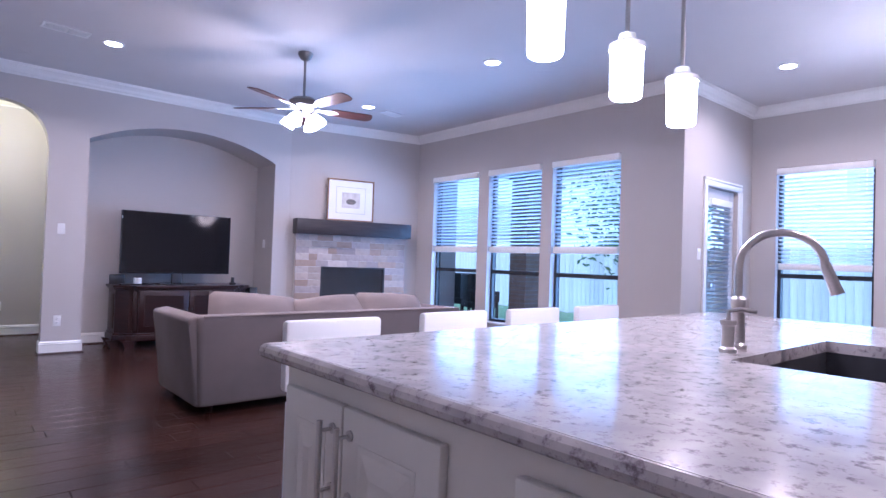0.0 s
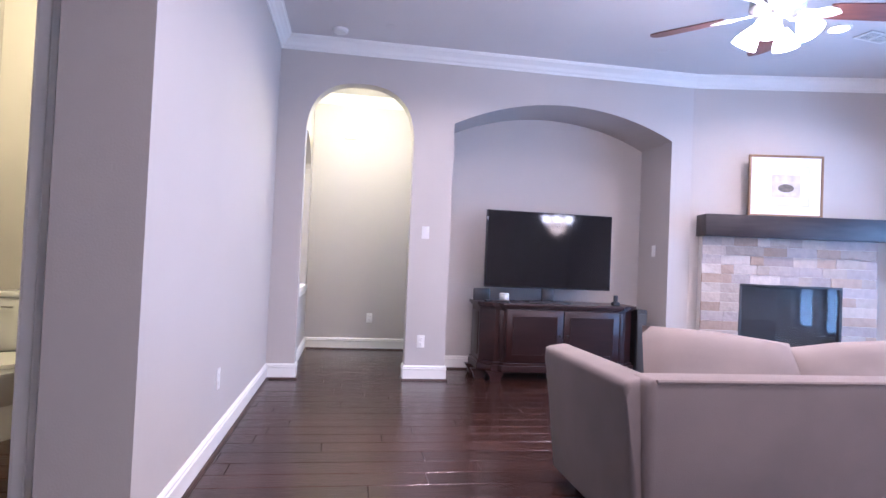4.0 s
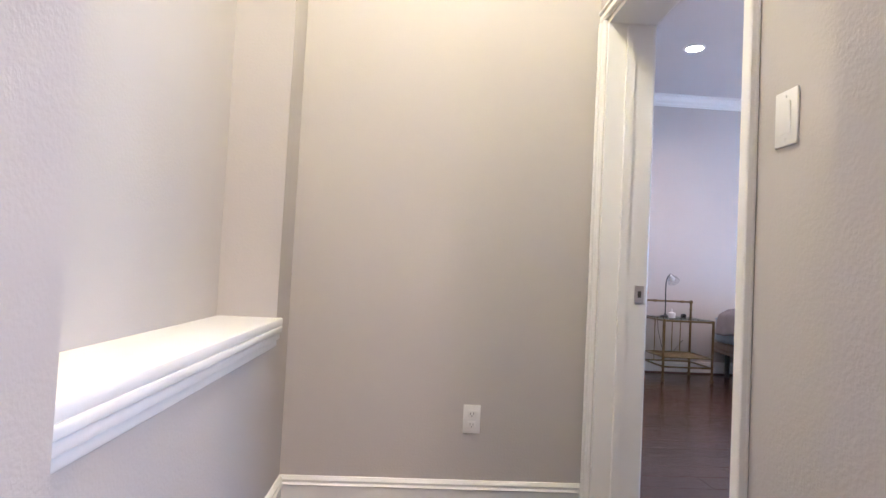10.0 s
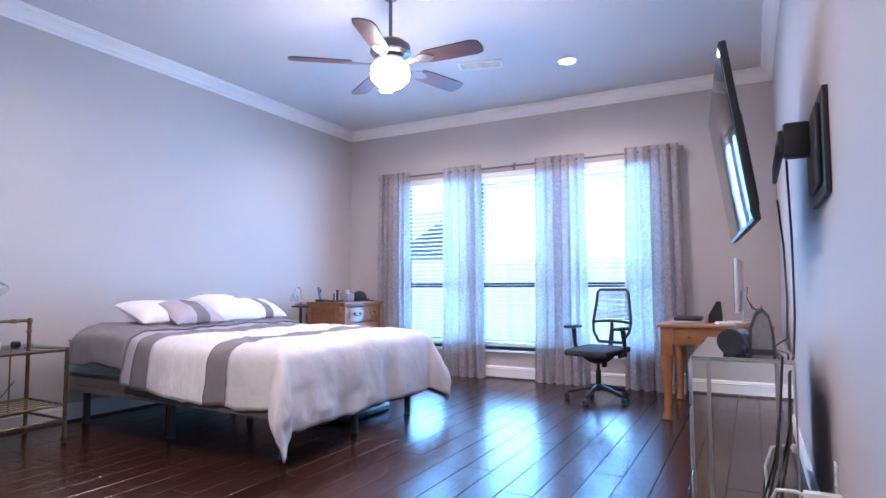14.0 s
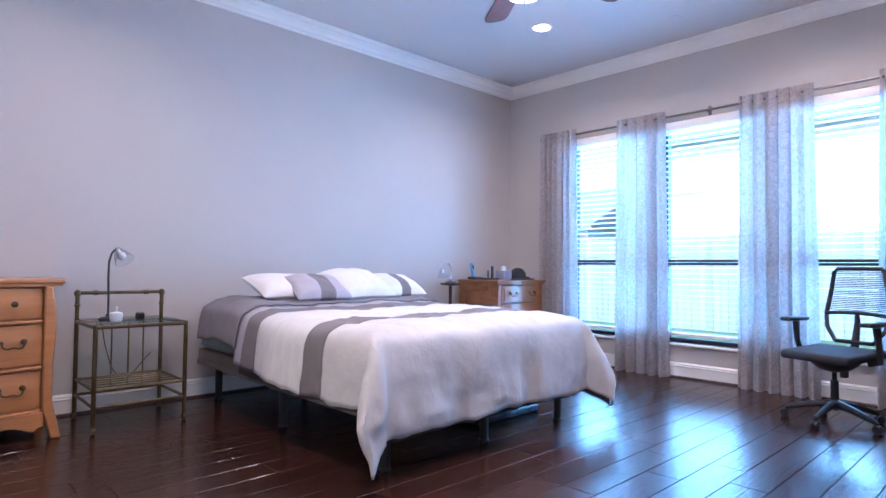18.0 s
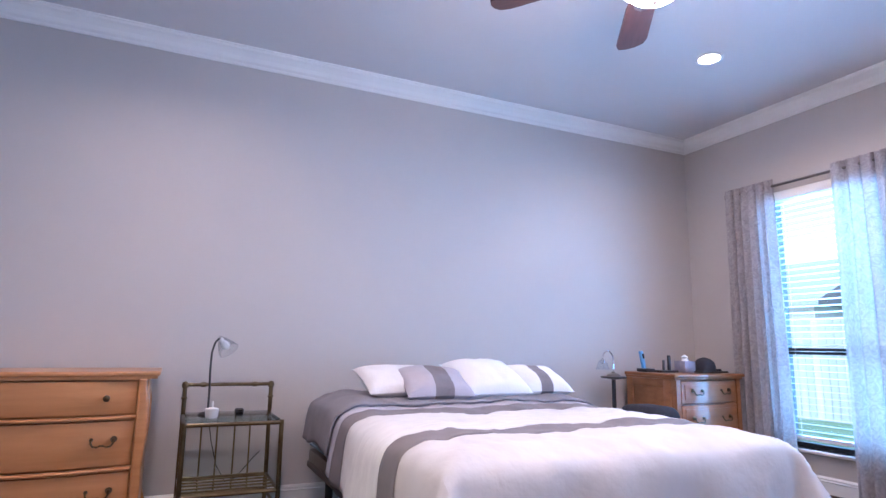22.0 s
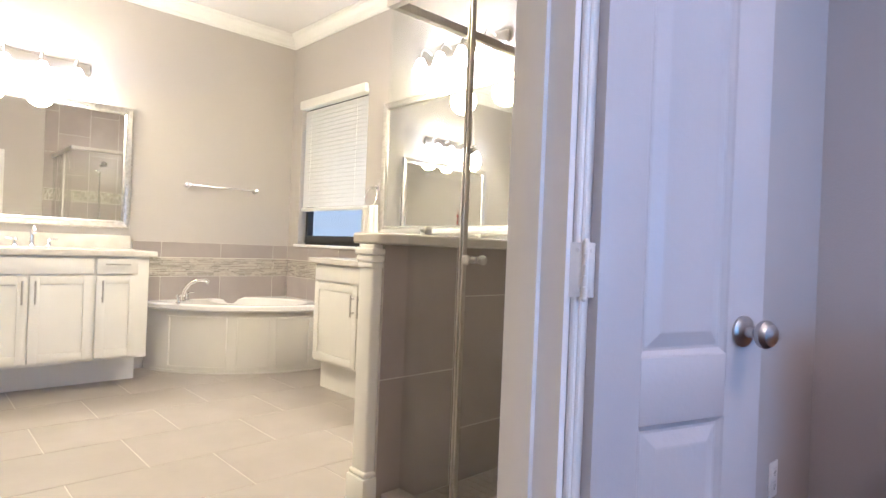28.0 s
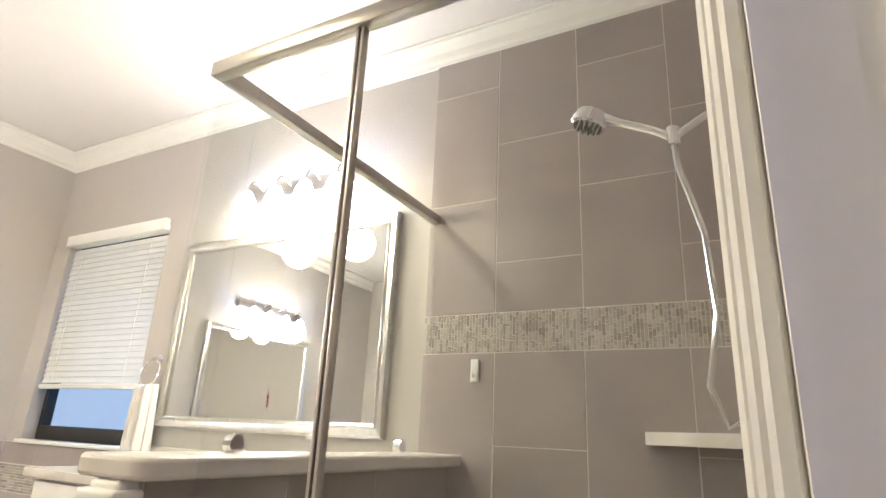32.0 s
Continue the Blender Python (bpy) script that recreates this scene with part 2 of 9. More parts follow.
WALL = pmat("wall_paint", (0.50, 0.47, 0.445), (0.48, 0.452, 0.43), 1.5, 0.75, bump=0.10, bscale=130, spec=0.3)
CEIL = pmat("ceiling_paint", (0.66, 0.64, 0.63), (0.63, 0.61, 0.60), 1.2, 0.85, bump=0.10, bscale=100, spec=0.2)
TRIM = pmat("trim_paint", (0.80, 0.79, 0.76), (0.77, 0.76, 0.73), 3, 0.4, bump=0.03, bscale=60)
DOORP = pmat("door_paint", (0.54, 0.53, 0.535), (0.515, 0.505, 0.51), 3, 0.38, bump=0.05, bscale=90)
SHOE = pmat("dark_shoe_moulding", (0.035, 0.018, 0.014), (0.05, 0.025, 0.018), 20, 0.4)
PLANK = pmat("dark_floor_plank", (0.022, 0.0095, 0.0075), (0.046, 0.020, 0.014), 5, 0.20, bump=0.14, bscale=28, stretch=(0.35, 3.5, 1), rvar=0.07, rand=0.35, detail=8, spec=0.38)
FGAP = pmat("floor_gap", (0.010, 0.006, 0.005), None, 10, 0.6)
TILEF = pmat("floor_tile", (0.33, 0.295, 0.27), (0.38, 0.345, 0.32), 3.5, 0.32, bump=0.05, bscale=40, rand=0.05, stretch=(1, 1, 1), detail=7)
TILEW = pmat("shower_tile", (0.335, 0.298, 0.283), (0.385, 0.342, 0.325), 4, 0.30, bump=0.04, bscale=40, rand=0.05, stretch=(1, 1, 3), detail=7)
GROUT = pmat("grout", (0.70, 0.67, 0.62), (0.64, 0.61, 0.56), 30, 0.9)
PLASTIC = pmat("white_plastic", (0.82, 0.81, 0.79), None, 4, 0.35)
SLOT = pmat("dark_slot", (0.05, 0.05, 0.05), None, 4, 0.5)
CHROME = pmat("chrome", (0.85, 0.85, 0.86), (0.8, 0.8, 0.82), 8, 0.10, 1.0)
NICKEL = pmat("brushed_nickel", (0.55, 0.52, 0.49), (0.50, 0.48, 0.46), 30, 0.28, 1.0, stretch=(1, 1, 12))
BLACKM = pmat("black_metal", (0.02, 0.02, 0.022), (0.03, 0.03, 0.03), 12, 0.45)
BLACKP = pmat("black_plastic", (0.018, 0.018, 0.02), (0.026, 0.026, 0.028), 12, 0.4, bump=0.05, bscale=300)
SCREEN = pmat("dark_screen", (0.006, 0.006, 0.008), (0.008, 0.008, 0.010), 2, 0.06, spec=0.5)
GLASS = clear_glass("window_glass")
SHGLASS = clear_glass("shower_glass", (0.975, 0.985, 0.98))
BULB = glow("lamp_glass", (1.0, 0.86, 0.72), 18)
BULBHOT = glow("lamp_globe", (1.0, 0.88, 0.76), 12)
CANGLOW = glow("can_lens", (1.0, 0.86, 0.72), 14)
BLIND = pmat("white_blind_slat", (0.78, 0.78, 0.77), (0.74, 0.74, 0.74), 6, 0.45)
BLIND2 = pmat("grey_blind_slat", (0.50, 0.52, 0.56), (0.46, 0.48, 0.52), 6, 0.45)
MIRROR = pmat("mirror", (0.92, 0.92, 0.92), (0.92, 0.92, 0.92), 1, 0.01, 1.0)

# ---- walls, floors, ceilings ----
def wall_x(name, y0, y1, x0, x1, holes=(), z1=ZC, material=None):
    """A wall that runs along x, between the planes y0 and y1, with holes (xa, xb, za, zb)."""
    bm = bm_new()
    at = x0
    for xa, xb, za, zb in sorted(holes):
        if xa > at:
            add_box(bm, (at, y0, 0), (xa, y1, z1))
        if za > 0:
            add_box(bm, (xa, y0, 0), (xb, y1, za))
        if zb < z1:
            add_box(bm, (xa, y0, zb), (xb, y1, z1))
        at = xb
    if at < x1:
        add_box(bm, (at, y0, 0), (x1, y1, z1))
    return structure(name, bm, material or WALL, "painted greige interior wall")


def wall_y(name, x0, x1, y0, y1, holes=(), z1=ZC, material=None):
    """A wall that runs along y, between the planes x0 and x1, with holes (ya, yb, za, zb)."""
    bm = bm_new()
    at = y0
    for ya, yb, za, zb in sorted(holes):
        if ya > at:
            add_box(bm, (x0, at, 0), (x1, ya, z1))
        if za > 0:
            add_box(bm, (x0, ya, 0), (x1, yb, za))
        if zb < z1:
            add_box(bm, (x0, ya, zb), (x1, yb, z1))
        at = yb
    if at < y1:
        add_box(bm, (x0, at, 0), (x1, y1, z1))
    return structure(name, bm, material or WALL, "painted greige interior wall")


def arch_x(bm, x0, x1, y0, y1, spring, rise, z1, n=28, kind="ellipse"):
    """What stands above an arched opening."""
    c, h = (x0 + x1) / 2, (x1 - x0) / 2
    def low(x):
        u = min(1.0, abs(x - c) / h)
        if kind == "ellipse":
            return spring + rise * max(0.0, 1 - u ** 2.5) ** 0.4
        rad = (h * h + rise * rise) / (2 * rise)
        return spring + math.sqrt(rad * rad - (u * h) ** 2) - (rad - rise)
    xs = [c - h * math.cos(math.pi * i / n) for i in range(n + 1)]
    bot = [(bm.verts.new((x, y0, low(x))), bm.verts.new((x, y1, low(x)))) for x in xs]
    top = [(bm.verts.new((x, y0, z1)), bm.verts.new((x, y1, z1))) for x in xs]
    for i in range(n):
        bm.faces.new((bot[i][0], bot[i + 1][0], top[i + 1][0], top[i][0]))
        bm.faces.new((bot[i][1], top[i][1], top[i + 1][1], bot[i + 1][1]))
        bm.faces.new((bot[i][0], bot[i][1], bot[i + 1][1], bot[i + 1][0]))


YB = 5.63   # bedroom north wall
YS = 0.78   # bedroom south wall
YN = 5.90   # bath north wall
XW = 7.57   # bedroom window wall
XL = 5.95   # living window wall
XH = 1.42   # hall face of the bedroom door wall
YH = 1.785  # hall back wall
DOOR_Y = (0.69, 1.69)
BATH_Y = (3.15, 4.04)

wall_y("wall_living_west", -0.30, 0.0, -3.20, 0.0)
bm = bm_new()
add_box(bm, (-0.30, 0.0, 0), (0.245, 0.15, ZC))
arch_x(bm, 0.245, 1.222, 0.0, 0.15, 2.14, 0.54, ZC)
add_box(bm, (1.222, 0.0, 0), (1.595, 0.15, ZC))
structure("wall_hall_arch", bm, WALL, "greige wall with a round-topped opening to the hall", True)
bm = bm_new()
arch_x(bm, 1.595, 3.788, 0.0, 0.60, 2.385, 0.262, ZC, 32, "round")
add_box(bm, (1.49, 0.15, 0), (1.595, 0.60, ZC))
add_box(bm, (3.788, 0.0, 0), (4.01, 0.60, ZC))
structure("wall_tv_niche", bm, WALL, "greige wall with an arched recess for the television", True)
wall_x("wall_niche_back", 0.60, 0.72, 1.49, 4.01)
bm = bm_new()
add_prism(bm, [(4.01, 0.0), (XL, -0.42), (XL + 0.15, -0.42), (XL + 0.15, 0.60), (4.01, 0.60)], "z", 0, ZC)
structure("wall_fireplace", bm, WALL, "greige wall set at a slight angle round the fireplace")
WIN_L = [(-1.76, -0.80), (-2.87, -1.96), (-3.97, -3.04)]
wall_y("wall_living_east", XL, XL + 0.15, -4.68, -0.42, [(a, b, 0.36, 2.39) for a, b in WIN_L])
wall_x("wall_nook_return", -4.68, -4.53, XL + 0.15, 7.75, [(6.46, 7.22, 0.0, 2.03)])
WIN_N = (-5.88, -4.95)
wall_y("wall_nook_east", 7.60, 7.75, -10.0, -4.68, [(*WIN_N, 0.40, 2.33)])
wall_x("wall_kitchen_south", -10.15, -10.0, -0.1, 7.75)
wall_y("wall_kitchen_west", -0.06, 0.09, -10.0, -5.53)
wall_x("wall_passage_south", -5.53, -5.41, -3.0, 0.09)
wall_y("wall_passage_west", -3.1, -3.0, -5.53, -2.9)
wall_x("wall_powder_south", -3.08, -2.98, -3.0, -0.30, [(-1.14, -0.43, 0.0, 2.03)])
wall_y("wall_powder_west", -1.70, -1.62, -2.98, -1.0)
wall_x("wall_powder_north", -1.12, -1.0, -1.70, -0.30)
# hall
NICHE_Y, NICHE_Z = (0.19, 1.56), 0.775
bm = bm_new()
add_box(bm, (-0.02, 0.15, 0), (0.195, NICHE_Y[0], ZC))
add_box(bm, (-0.02, NICHE_Y[1], 0), (0.195, YH, ZC))
add_box(bm, (-0.02, NICHE_Y[0], 0), (0.195, NICHE_Y[1], NICHE_Z - 0.03))
add_box(bm, (-0.06, 0.15, 0), (-0.02, YH, ZC))
_c, _h, _n = sum(NICHE_Y) / 2, (NICHE_Y[1] - NICHE_Y[0]) / 2, 20
for i in range(_n):
    ya, yb = [_c - _h * math.cos(math.pi * k / _n) for k in (i, i + 1)]
    za, zb = [2.05 + 0.36 * math.sin(math.pi * k / _n) for k in (i, i + 1)]
    add_prism(bm, [(ya, za), (yb, zb), (yb, ZC), (ya, ZC)], "x", -0.02, 0.195)
structure("wall_hall_west", bm, WALL, "greige hall wall with an arched display recess")
wall_x("wall_hall_north", YH, YH + 0.12, -0.06, XH)
wall_y("wall_bedroom_entry", XH, 1.61, 0.60, 1.905, [(*DOOR_Y, 0, 2.03)])
wall_y("wall_bedroom_west", 1.47, 1.61, 1.905, YB + 0.15, [(*BATH_Y, 0, 2.05)])
bm = bm_new()
add_box(bm, (XH, 0.15, 0), (1.49, 0.60, ZC))
structure("wall_hall_east", bm, WALL, "greige hall wall beside the bedroom door")
# bedroom
wall_x("wall_bedroom_south", YS - 0.14, YS, 1.61, XW + 0.15)
wall_x("wall_bedroom_north", YB, YB + 0.15, 1.61, XW + 0.15)
WIN_B = [(3.91, 4.81), (2.90, 3.80), (1.87, 2.77)]
wall_y("wall_bedroom_east", XW, XW + 0.15, YS, YB, [(a, b, 0.31, 2.34) for a, b in WIN_B])
# bath
XB = -2.90
WIN_T = (-2.72, -1.66)
wall_y("wall_bath_west", XB - 0.12, XB, 1.90, YN + 0.15)
wall_x("wall_bath_north", YN, YN + 0.15, XB, 1.47, [(*WIN_T, 1.06, 2.36)])
wall_x("wall_bath_south", 1.905, 2.02, XB, 1.47)
# ceilings
bm = bm_new()
add_box(bm, (-3.1, -10.15, ZC), (7.75, 0.72, ZC + 0.12))
structure("ceiling_living", bm, CEIL, "flat white painted ceiling")
bm = bm_new()
add_box(bm, (-3.0, 0.72, ZC), (7.75, 6.1, ZC + 0.12))
structure("ceiling_bedroom", bm, CEIL, "flat white painted ceiling")
# sub-floors
bm = bm_new()
add_box(bm, (-3.1, -10.15, -0.2), (7.75, 0.86, -0.012))
structure("floor_living", bm, FGAP, "dark stained hand-scraped wood plank floor")
FLOOR_LIVING = bpy.data.objects["floor_living"]
bm = bm_new()
add_box(bm, (1.54, 0.86, -0.2), (7.75, 5.8, -0.012))
structure("floor_bedroom", bm, FGAP, "dark stained wood plank floor")
bm = bm_new()
add_box(bm, (-0.06, 0.86, -0.2), (1.54, YH + 0.06, -0.012))
structure("floor_hall", bm, FGAP, "dark stained wood plank floor in the hall")
bm = bm_new()
add_box(bm, (-3.0, YH + 0.06, -0.2), (1.54, 6.05, -0.0022))
structure("floor_bath", bm, GROUT, "large greige porcelain floor tiles with pale grout")

# ---- mouldings ----
BASEP = [(0.0, 0.016), (0.014, 0.016), (0.014, 0.098), (0.020, 0.104), (0.014, 0.112), (0.016, 0.122), (0.006, 0.136), (0.0, 0.136)]
SHOEP = [(0.0, 0.0), (0.030, 0.0), (0.028, 0.008), (0.020, 0.016), (0.0, 0.016)]
CROWNP = [(0.0, ZC - 0.115), (0.012, ZC - 0.115), (0.016, ZC - 0.098), (0.030, ZC - 0.085), (0.042, ZC - 0.060), (0.066, ZC - 0.036), (0.082, ZC - 0.026), (0.086, ZC - 0.012), (0.094, ZC - 0.010), (0.094, ZC), (0.0, ZC)]


def base_run(segs, shoe=True):
    b, s = bm_new(), bm_new()
    for p0, p1, nrm, m0, m1 in segs:
        add_run(b, BASEP, p0, p1, nrm, m0, m1)
        add_run(s, SHOEP, p0, p1, nrm, m0, m1)
    structure("baseboard", b, TRIM, "white painted baseboard")
    structure("shoe_moulding", s, SHOE if shoe else TRIM, "shoe moulding along the floor")


def crown_run(segs):
    b = bm_new()
    for p0, p1, nrm, m0, m1 in segs:
        add_run(b, CROWNP, p0, p1, nrm, m0, m1)
    structure("crown_moulding", b, TRIM, "white painted crown moulding")


base_run([
    ((0, -3.20), (0, 0), (1, 0), -1, 1), ((-0.30, -3.20), (0, -3.20), (0, -1), 0, -1), ((0, 0), (0.245, 0), (0, -1), 1, -1), ((0.245, 0), (0.245, 0.15), (1, 0), -1, 0),
    ((1.222, 0.15), (1.222, 0), (-1, 0), 0, -1), ((1.222, 0), (1.595, 0), (0, -1), -1, -1), ((1.595, 0), (1.595, 0.60), (1, 0), -1, 1), ((1.595, 0.60), (3.788, 0.60), (0, -1), 1, 1),
    ((3.788, 0.60), (3.788, 0), (-1, 0), 1, -1), ((3.788, 0), (4.01, 0), (0, -1), -1, 0),
    ((XL, -0.44), (XL, -4.68), (-1, 0), 1, -1), ((XL, -4.68), (6.375, -4.68), (0, -1), -1, 0), ((7.305, -4.68), (7.60, -4.68), (0, -1), 0, 1), ((7.60, -4.68), (7.60, -10.0), (-1, 0), 1, 1),
    ((0.09, -5.53), (0.09, -10.0), (1, 0), -1, 1), ((-0.06, -5.41), (0.09, -5.41), (0, 1), 0, -1)])
base_run([((0.195, 0.15), (0.195, YH), (1, 0), 0, 1), ((0.195, YH), (XH, YH), (0, -1), 1, 0), ((XH, DOOR_Y[0] - 0.052), (XH, 0.15), (-1, 0), 0, 0)])
base_run([((1.61, BATH_Y[1] + 0.09), (1.61, YB), (1, 0), 0, 1), ((1.61, DOOR_Y[1] + 0.052), (1.61, BATH_Y[0] - 0.09), (1, 0), 0, 0), ((1.61, YB), (XW, YB), (0, -1), 1, 1), ((XW, YB), (XW, YS), (-1, 0), 1, 1), ((XW, YS), (1.61, YS), (0, 1), 1, 1)])
base_run([((-1.62, -1.12), (-0.30, -1.12), (0, -1), 1, 1), ((-1.62, -2.98), (-1.62, -1.12), (1, 0), 0, 1)])
crown_run([((0, -3.20), (0, 0), (1, 0), -1, 1), ((-0.30, -3.20), (0, -3.20), (0, -1), 0, -1), ((0, 0), (4.01, 0), (0, -1), 1, 0.1), ((4.01, 0), (XL, -0.42), (-0.21, -0.97), 0.1, 1.1), ((XL, -0.42), (XL, -4.68), (-1, 0), 0.9, -1),
           ((XL, -4.68), (7.60, -4.68), (0, -1), -1, 1), ((7.60, -4.68), (7.60, -10.0), (-1, 0), 1, 1), ((0.09, -5.53), (0.09, -10.0), (1, 0), 0, 1)])
crown_run([((0.195, 0.15), (0.195, YH), (1, 0), 0, 1), ((0.195, YH), (XH, YH), (0, -1), 1, 1), ((XH, YH), (XH, 0.15), (-1, 0), 1, 0)])
crown_run([((1.61, YS), (1.61, YB), (1, 0), 1, 1), ((1.61, YB), (XW, YB), (0, -1), 1, 1), ((XW, YB), (XW, YS), (-1, 0), 1, 1), ((XW, YS), (1.61, YS), (0, 1), 1, 1)])
crown_run([((XB, 2.02), (XB, YN), (1, 0), 1, 1), ((XB, YN), (1.47, YN), (0, -1), 1, 1), ((1.47, YN), (1.47, 2.02), (-1, 0), 1, 1)])

# hall recess sill
bm = bm_new()
add_box(bm, (-0.02, NICHE_Y[0] - 0.02, NICHE_Z - 0.03), (0.215, NICHE_Y[1] + 0.02, NICHE_Z), 0.006)
for k, (d, z) in enumerate(((0.030, 0.052), (0.022, 0.078), (0.012, 0.104))):
    add_box(bm, (0.19, NICHE_Y[0] - 0.01, NICHE_Z - z), (0.195 + d - 0.008, NICHE_Y[1] + 0.01, NICHE_Z - z + 0.024), 0.005)
structure("trim_recess_sill", bm, TRIM, "white moulded sill of the hall recess", True)


def casing(name, plane, a, b, top, axis, side, w=0.085):
    """Door casing on one face of a wall: two legs and a head, each with its stepped face."""
    root = new(name)
    tagged(root, "white moulded door casing", kind="structure")
    def leg(nm, u0, u1, z0, z1):
        bm = bm_new()
        for f0, f1, d in ((0.0, 1.0, 0.012), (0.12, 0.62, 0.018), (0.70, 0.985, 0.024)):
            if nm == "casing_head":
                ua, ub, za, zb = u0, u1, z0 + (z1 - z0) * f0, z0 + (z1 - z0) * f1
            elif nm == "casing_leg":
                ua, ub, za, zb = u1 + (u0 - u1) * f0, u1 + (u0 - u1) * f1, z0, z1
            p, q = plane, plane + side * d
            lo, hi = min(p, q), max(p, q)
            ua, ub = min(ua, ub), max(ua, ub)
            if axis == "x":
                add_box(bm, (lo, ua, za), (hi, ub, zb), 0.003, 1)
            else:
                add_box(bm, (ua, lo, za), (ub, hi, zb), 0.003, 1)
        part(nm, bm, TRIM, root)
    leg("casing_leg", a - w, a, 0, top)
    leg("casing_leg", b + w, b, 0, top)
    leg("casing_head", a - w, b + w, top, top + w)


def jamb(name, x0, x1, a, b, top):
    bm = bm_new()
    add_box(bm, (x0, a, 0), (x1, a + 0.018, top - 0.018))
    add_box(bm, (x0, b - 0.018, 0), (x1, b, top - 0.018))
    add_box(bm, (x0, a, top - 0.018), (x1, b, top))
    m = (x0 + x1) / 2
    add_box(bm, (m - 0.02, b - 0.03, 0), (m + 0.015, b - 0.018, top - 0.03))
    structure(name, bm, TRIM, "white painted door jamb with a stop")


casing("trim_bedroom_door_hall", XH, DOOR_Y[0], DOOR_Y[1], 2.03, "x", -1, 0.05)
casing("trim_bedroom_door", 1.61, DOOR_Y[0], DOOR_Y[1], 2.03, "x", 1, 0.05)
jamb("trim_bedroom_jamb", XH, 1.61, DOOR_Y[0], DOOR_Y[1], 2.03)
casing("trim_bath_door", 1.61, BATH_Y[0], BATH_Y[1], 2.05, "x", 1)
casing("trim_bath_door_inside", 1.47, BATH_Y[0], BATH_Y[1], 2.05, "x", -1)
jamb("trim_bath_jamb", 1.47, 1.61, BATH_Y[0], BATH_Y[1], 2.05)
casing("trim_powder_door", -3.08, -1.14, -0.43, 2.03, "y", -1)

# ---- windows ----
def window(name, loc, rz, w, z0, z1, zm, depth=0.15, frame=None, head=None):
    """A window in its opening: u along local x, outwards along local y."""
    root = new(name)
    root.matrix_basis = pose(*loc, 0, 0, rz)
    tagged(root, "dark aluminium single-hung window", kind="structure")
    f, d0, d1 = 0.035, depth - 0.07, depth - 0.01
    bm = bm_new()
    add_box(bm, (0, d0, z0), (f, d1, z1))
    add_box(bm, (w - f, d0, z0), (w, d1, z1))
    add_box(bm, (f, d0, z1 - f), (w - f, d1, z1))
    add_box(bm, (f, d0, z0), (w - f, d1, z0 + f))
    part("window_frame", bm, BLACKM, root, smooth=False)
    box_part("meeting_rail", (f, d0 - 0.01, zm - 0.025), (w - f, d1, zm + 0.025), BLACKM, root)
    for a, b in ((z0 + f, zm - 0.025), (zm + 0.025, z1 - f)):
        p = box_part("pane", (f, d0 + 0.025, a), (w - f, d0 + 0.031, b), GLASS, root)
        p.visible_shadow = False
    box_part("window_sill", (-0.03, -0.03, z0 - 0.025), (w + 0.03, d0, z0), TRIM, root, 0.006)
    return root


def blind(name, loc, rz, w, z_top, z_bot, material, tilt=12, pitch=0.045, label="white horizontal slat blind", depth=0.02, rail=0.05):
    root = thing(name, label, "blind", loc, rz, "window blinds")
    box_part("valance", (0.0, -0.035, z_top - 0.075), (w, 0.02 + depth, z_top), TRIM, root, 0.006)
    box_part("bottom_rail", (0.012, depth - 0.02, z_bot - rail), (w - 0.012, depth + 0.025, z_bot), TRIM, root, 0.004)
    bm = bm_new()
    add_box(bm, (0.012, -0.0235, -0.0012), (w - 0.012, 0.0235, 0.0012))
    me = None
    z = z_bot + pitch * 0.8
    while z < z_top - 0.08:
        if me is None:
            s = part("slat", bm, material, root, smooth=False)
            me = s.data
        else:
            s = new("slat", me)
            s.parent = root
        s.location, s.rotation_euler = (0, depth + 0.002, z), (radians(tilt), 0, 0)
        z += pitch
    for u in (0.15 * w, 0.85 * w):
        bm = bm_new()
        add_cyl(bm, (u, depth - 0.024, z_bot), (u, depth - 0.024, z_top - 0.05), 0.0012, n=6)
        part("cord", bm, TRIM, root)
    return root


for i, (a, b) in enumerate(WIN_L):
    window("window_%d" % (i + 1), (XL, b, 0), -90, b - a, 0.36, 2.39, 1.02)
    blind("window_blind", (XL, b - 0.01, 0), -90, b - a - 0.02, 2.38, 1.36, BLIND2, -21, 0.046, "grey slatted blind with a white rail half lowered", 0.03, 0.085)
window("window_4", (7.60, WIN_N[1], 0), -90, WIN_N[1] - WIN_N[0], 0.40, 2.33, 1.10)
blind("window_blind", (7.60, WIN_N[1] - 0.01, 0), -90, WIN_N[1] - WIN_N[0] - 0.02, 2.32, 1.24, BLIND, -21, 0.046, "white slatted blind half lowered in the breakfast nook", 0.03, 0.07)
for i, (a, b) in enumerate(WIN_B):
    window("window_%d" % (i + 5), (XW, b, 0), -90, b - a, 0.31, 2.34, 1.04)
    blind("window_blind", (XW, b - 0.01, 0), -90, b - a - 0.02, 2.33, 0.40, BLIND, -5, 0.050, "white slatted blind, fully lowered with open slats", 0.045, 0.03)
window("window_8", (WIN_T[0], YN, 0), 0, WIN_T[1] - WIN_T[0], 1.06, 2.36, 1.12)
blind("window_blind", (WIN_T[0] + 0.01, YN, 0), 0, WIN_T[1] - WIN_T[0] - 0.02, 2.40, 1.40, BLIND, 68, 0.036, "white closed slat blind over the bath", 0.03, 0.03)

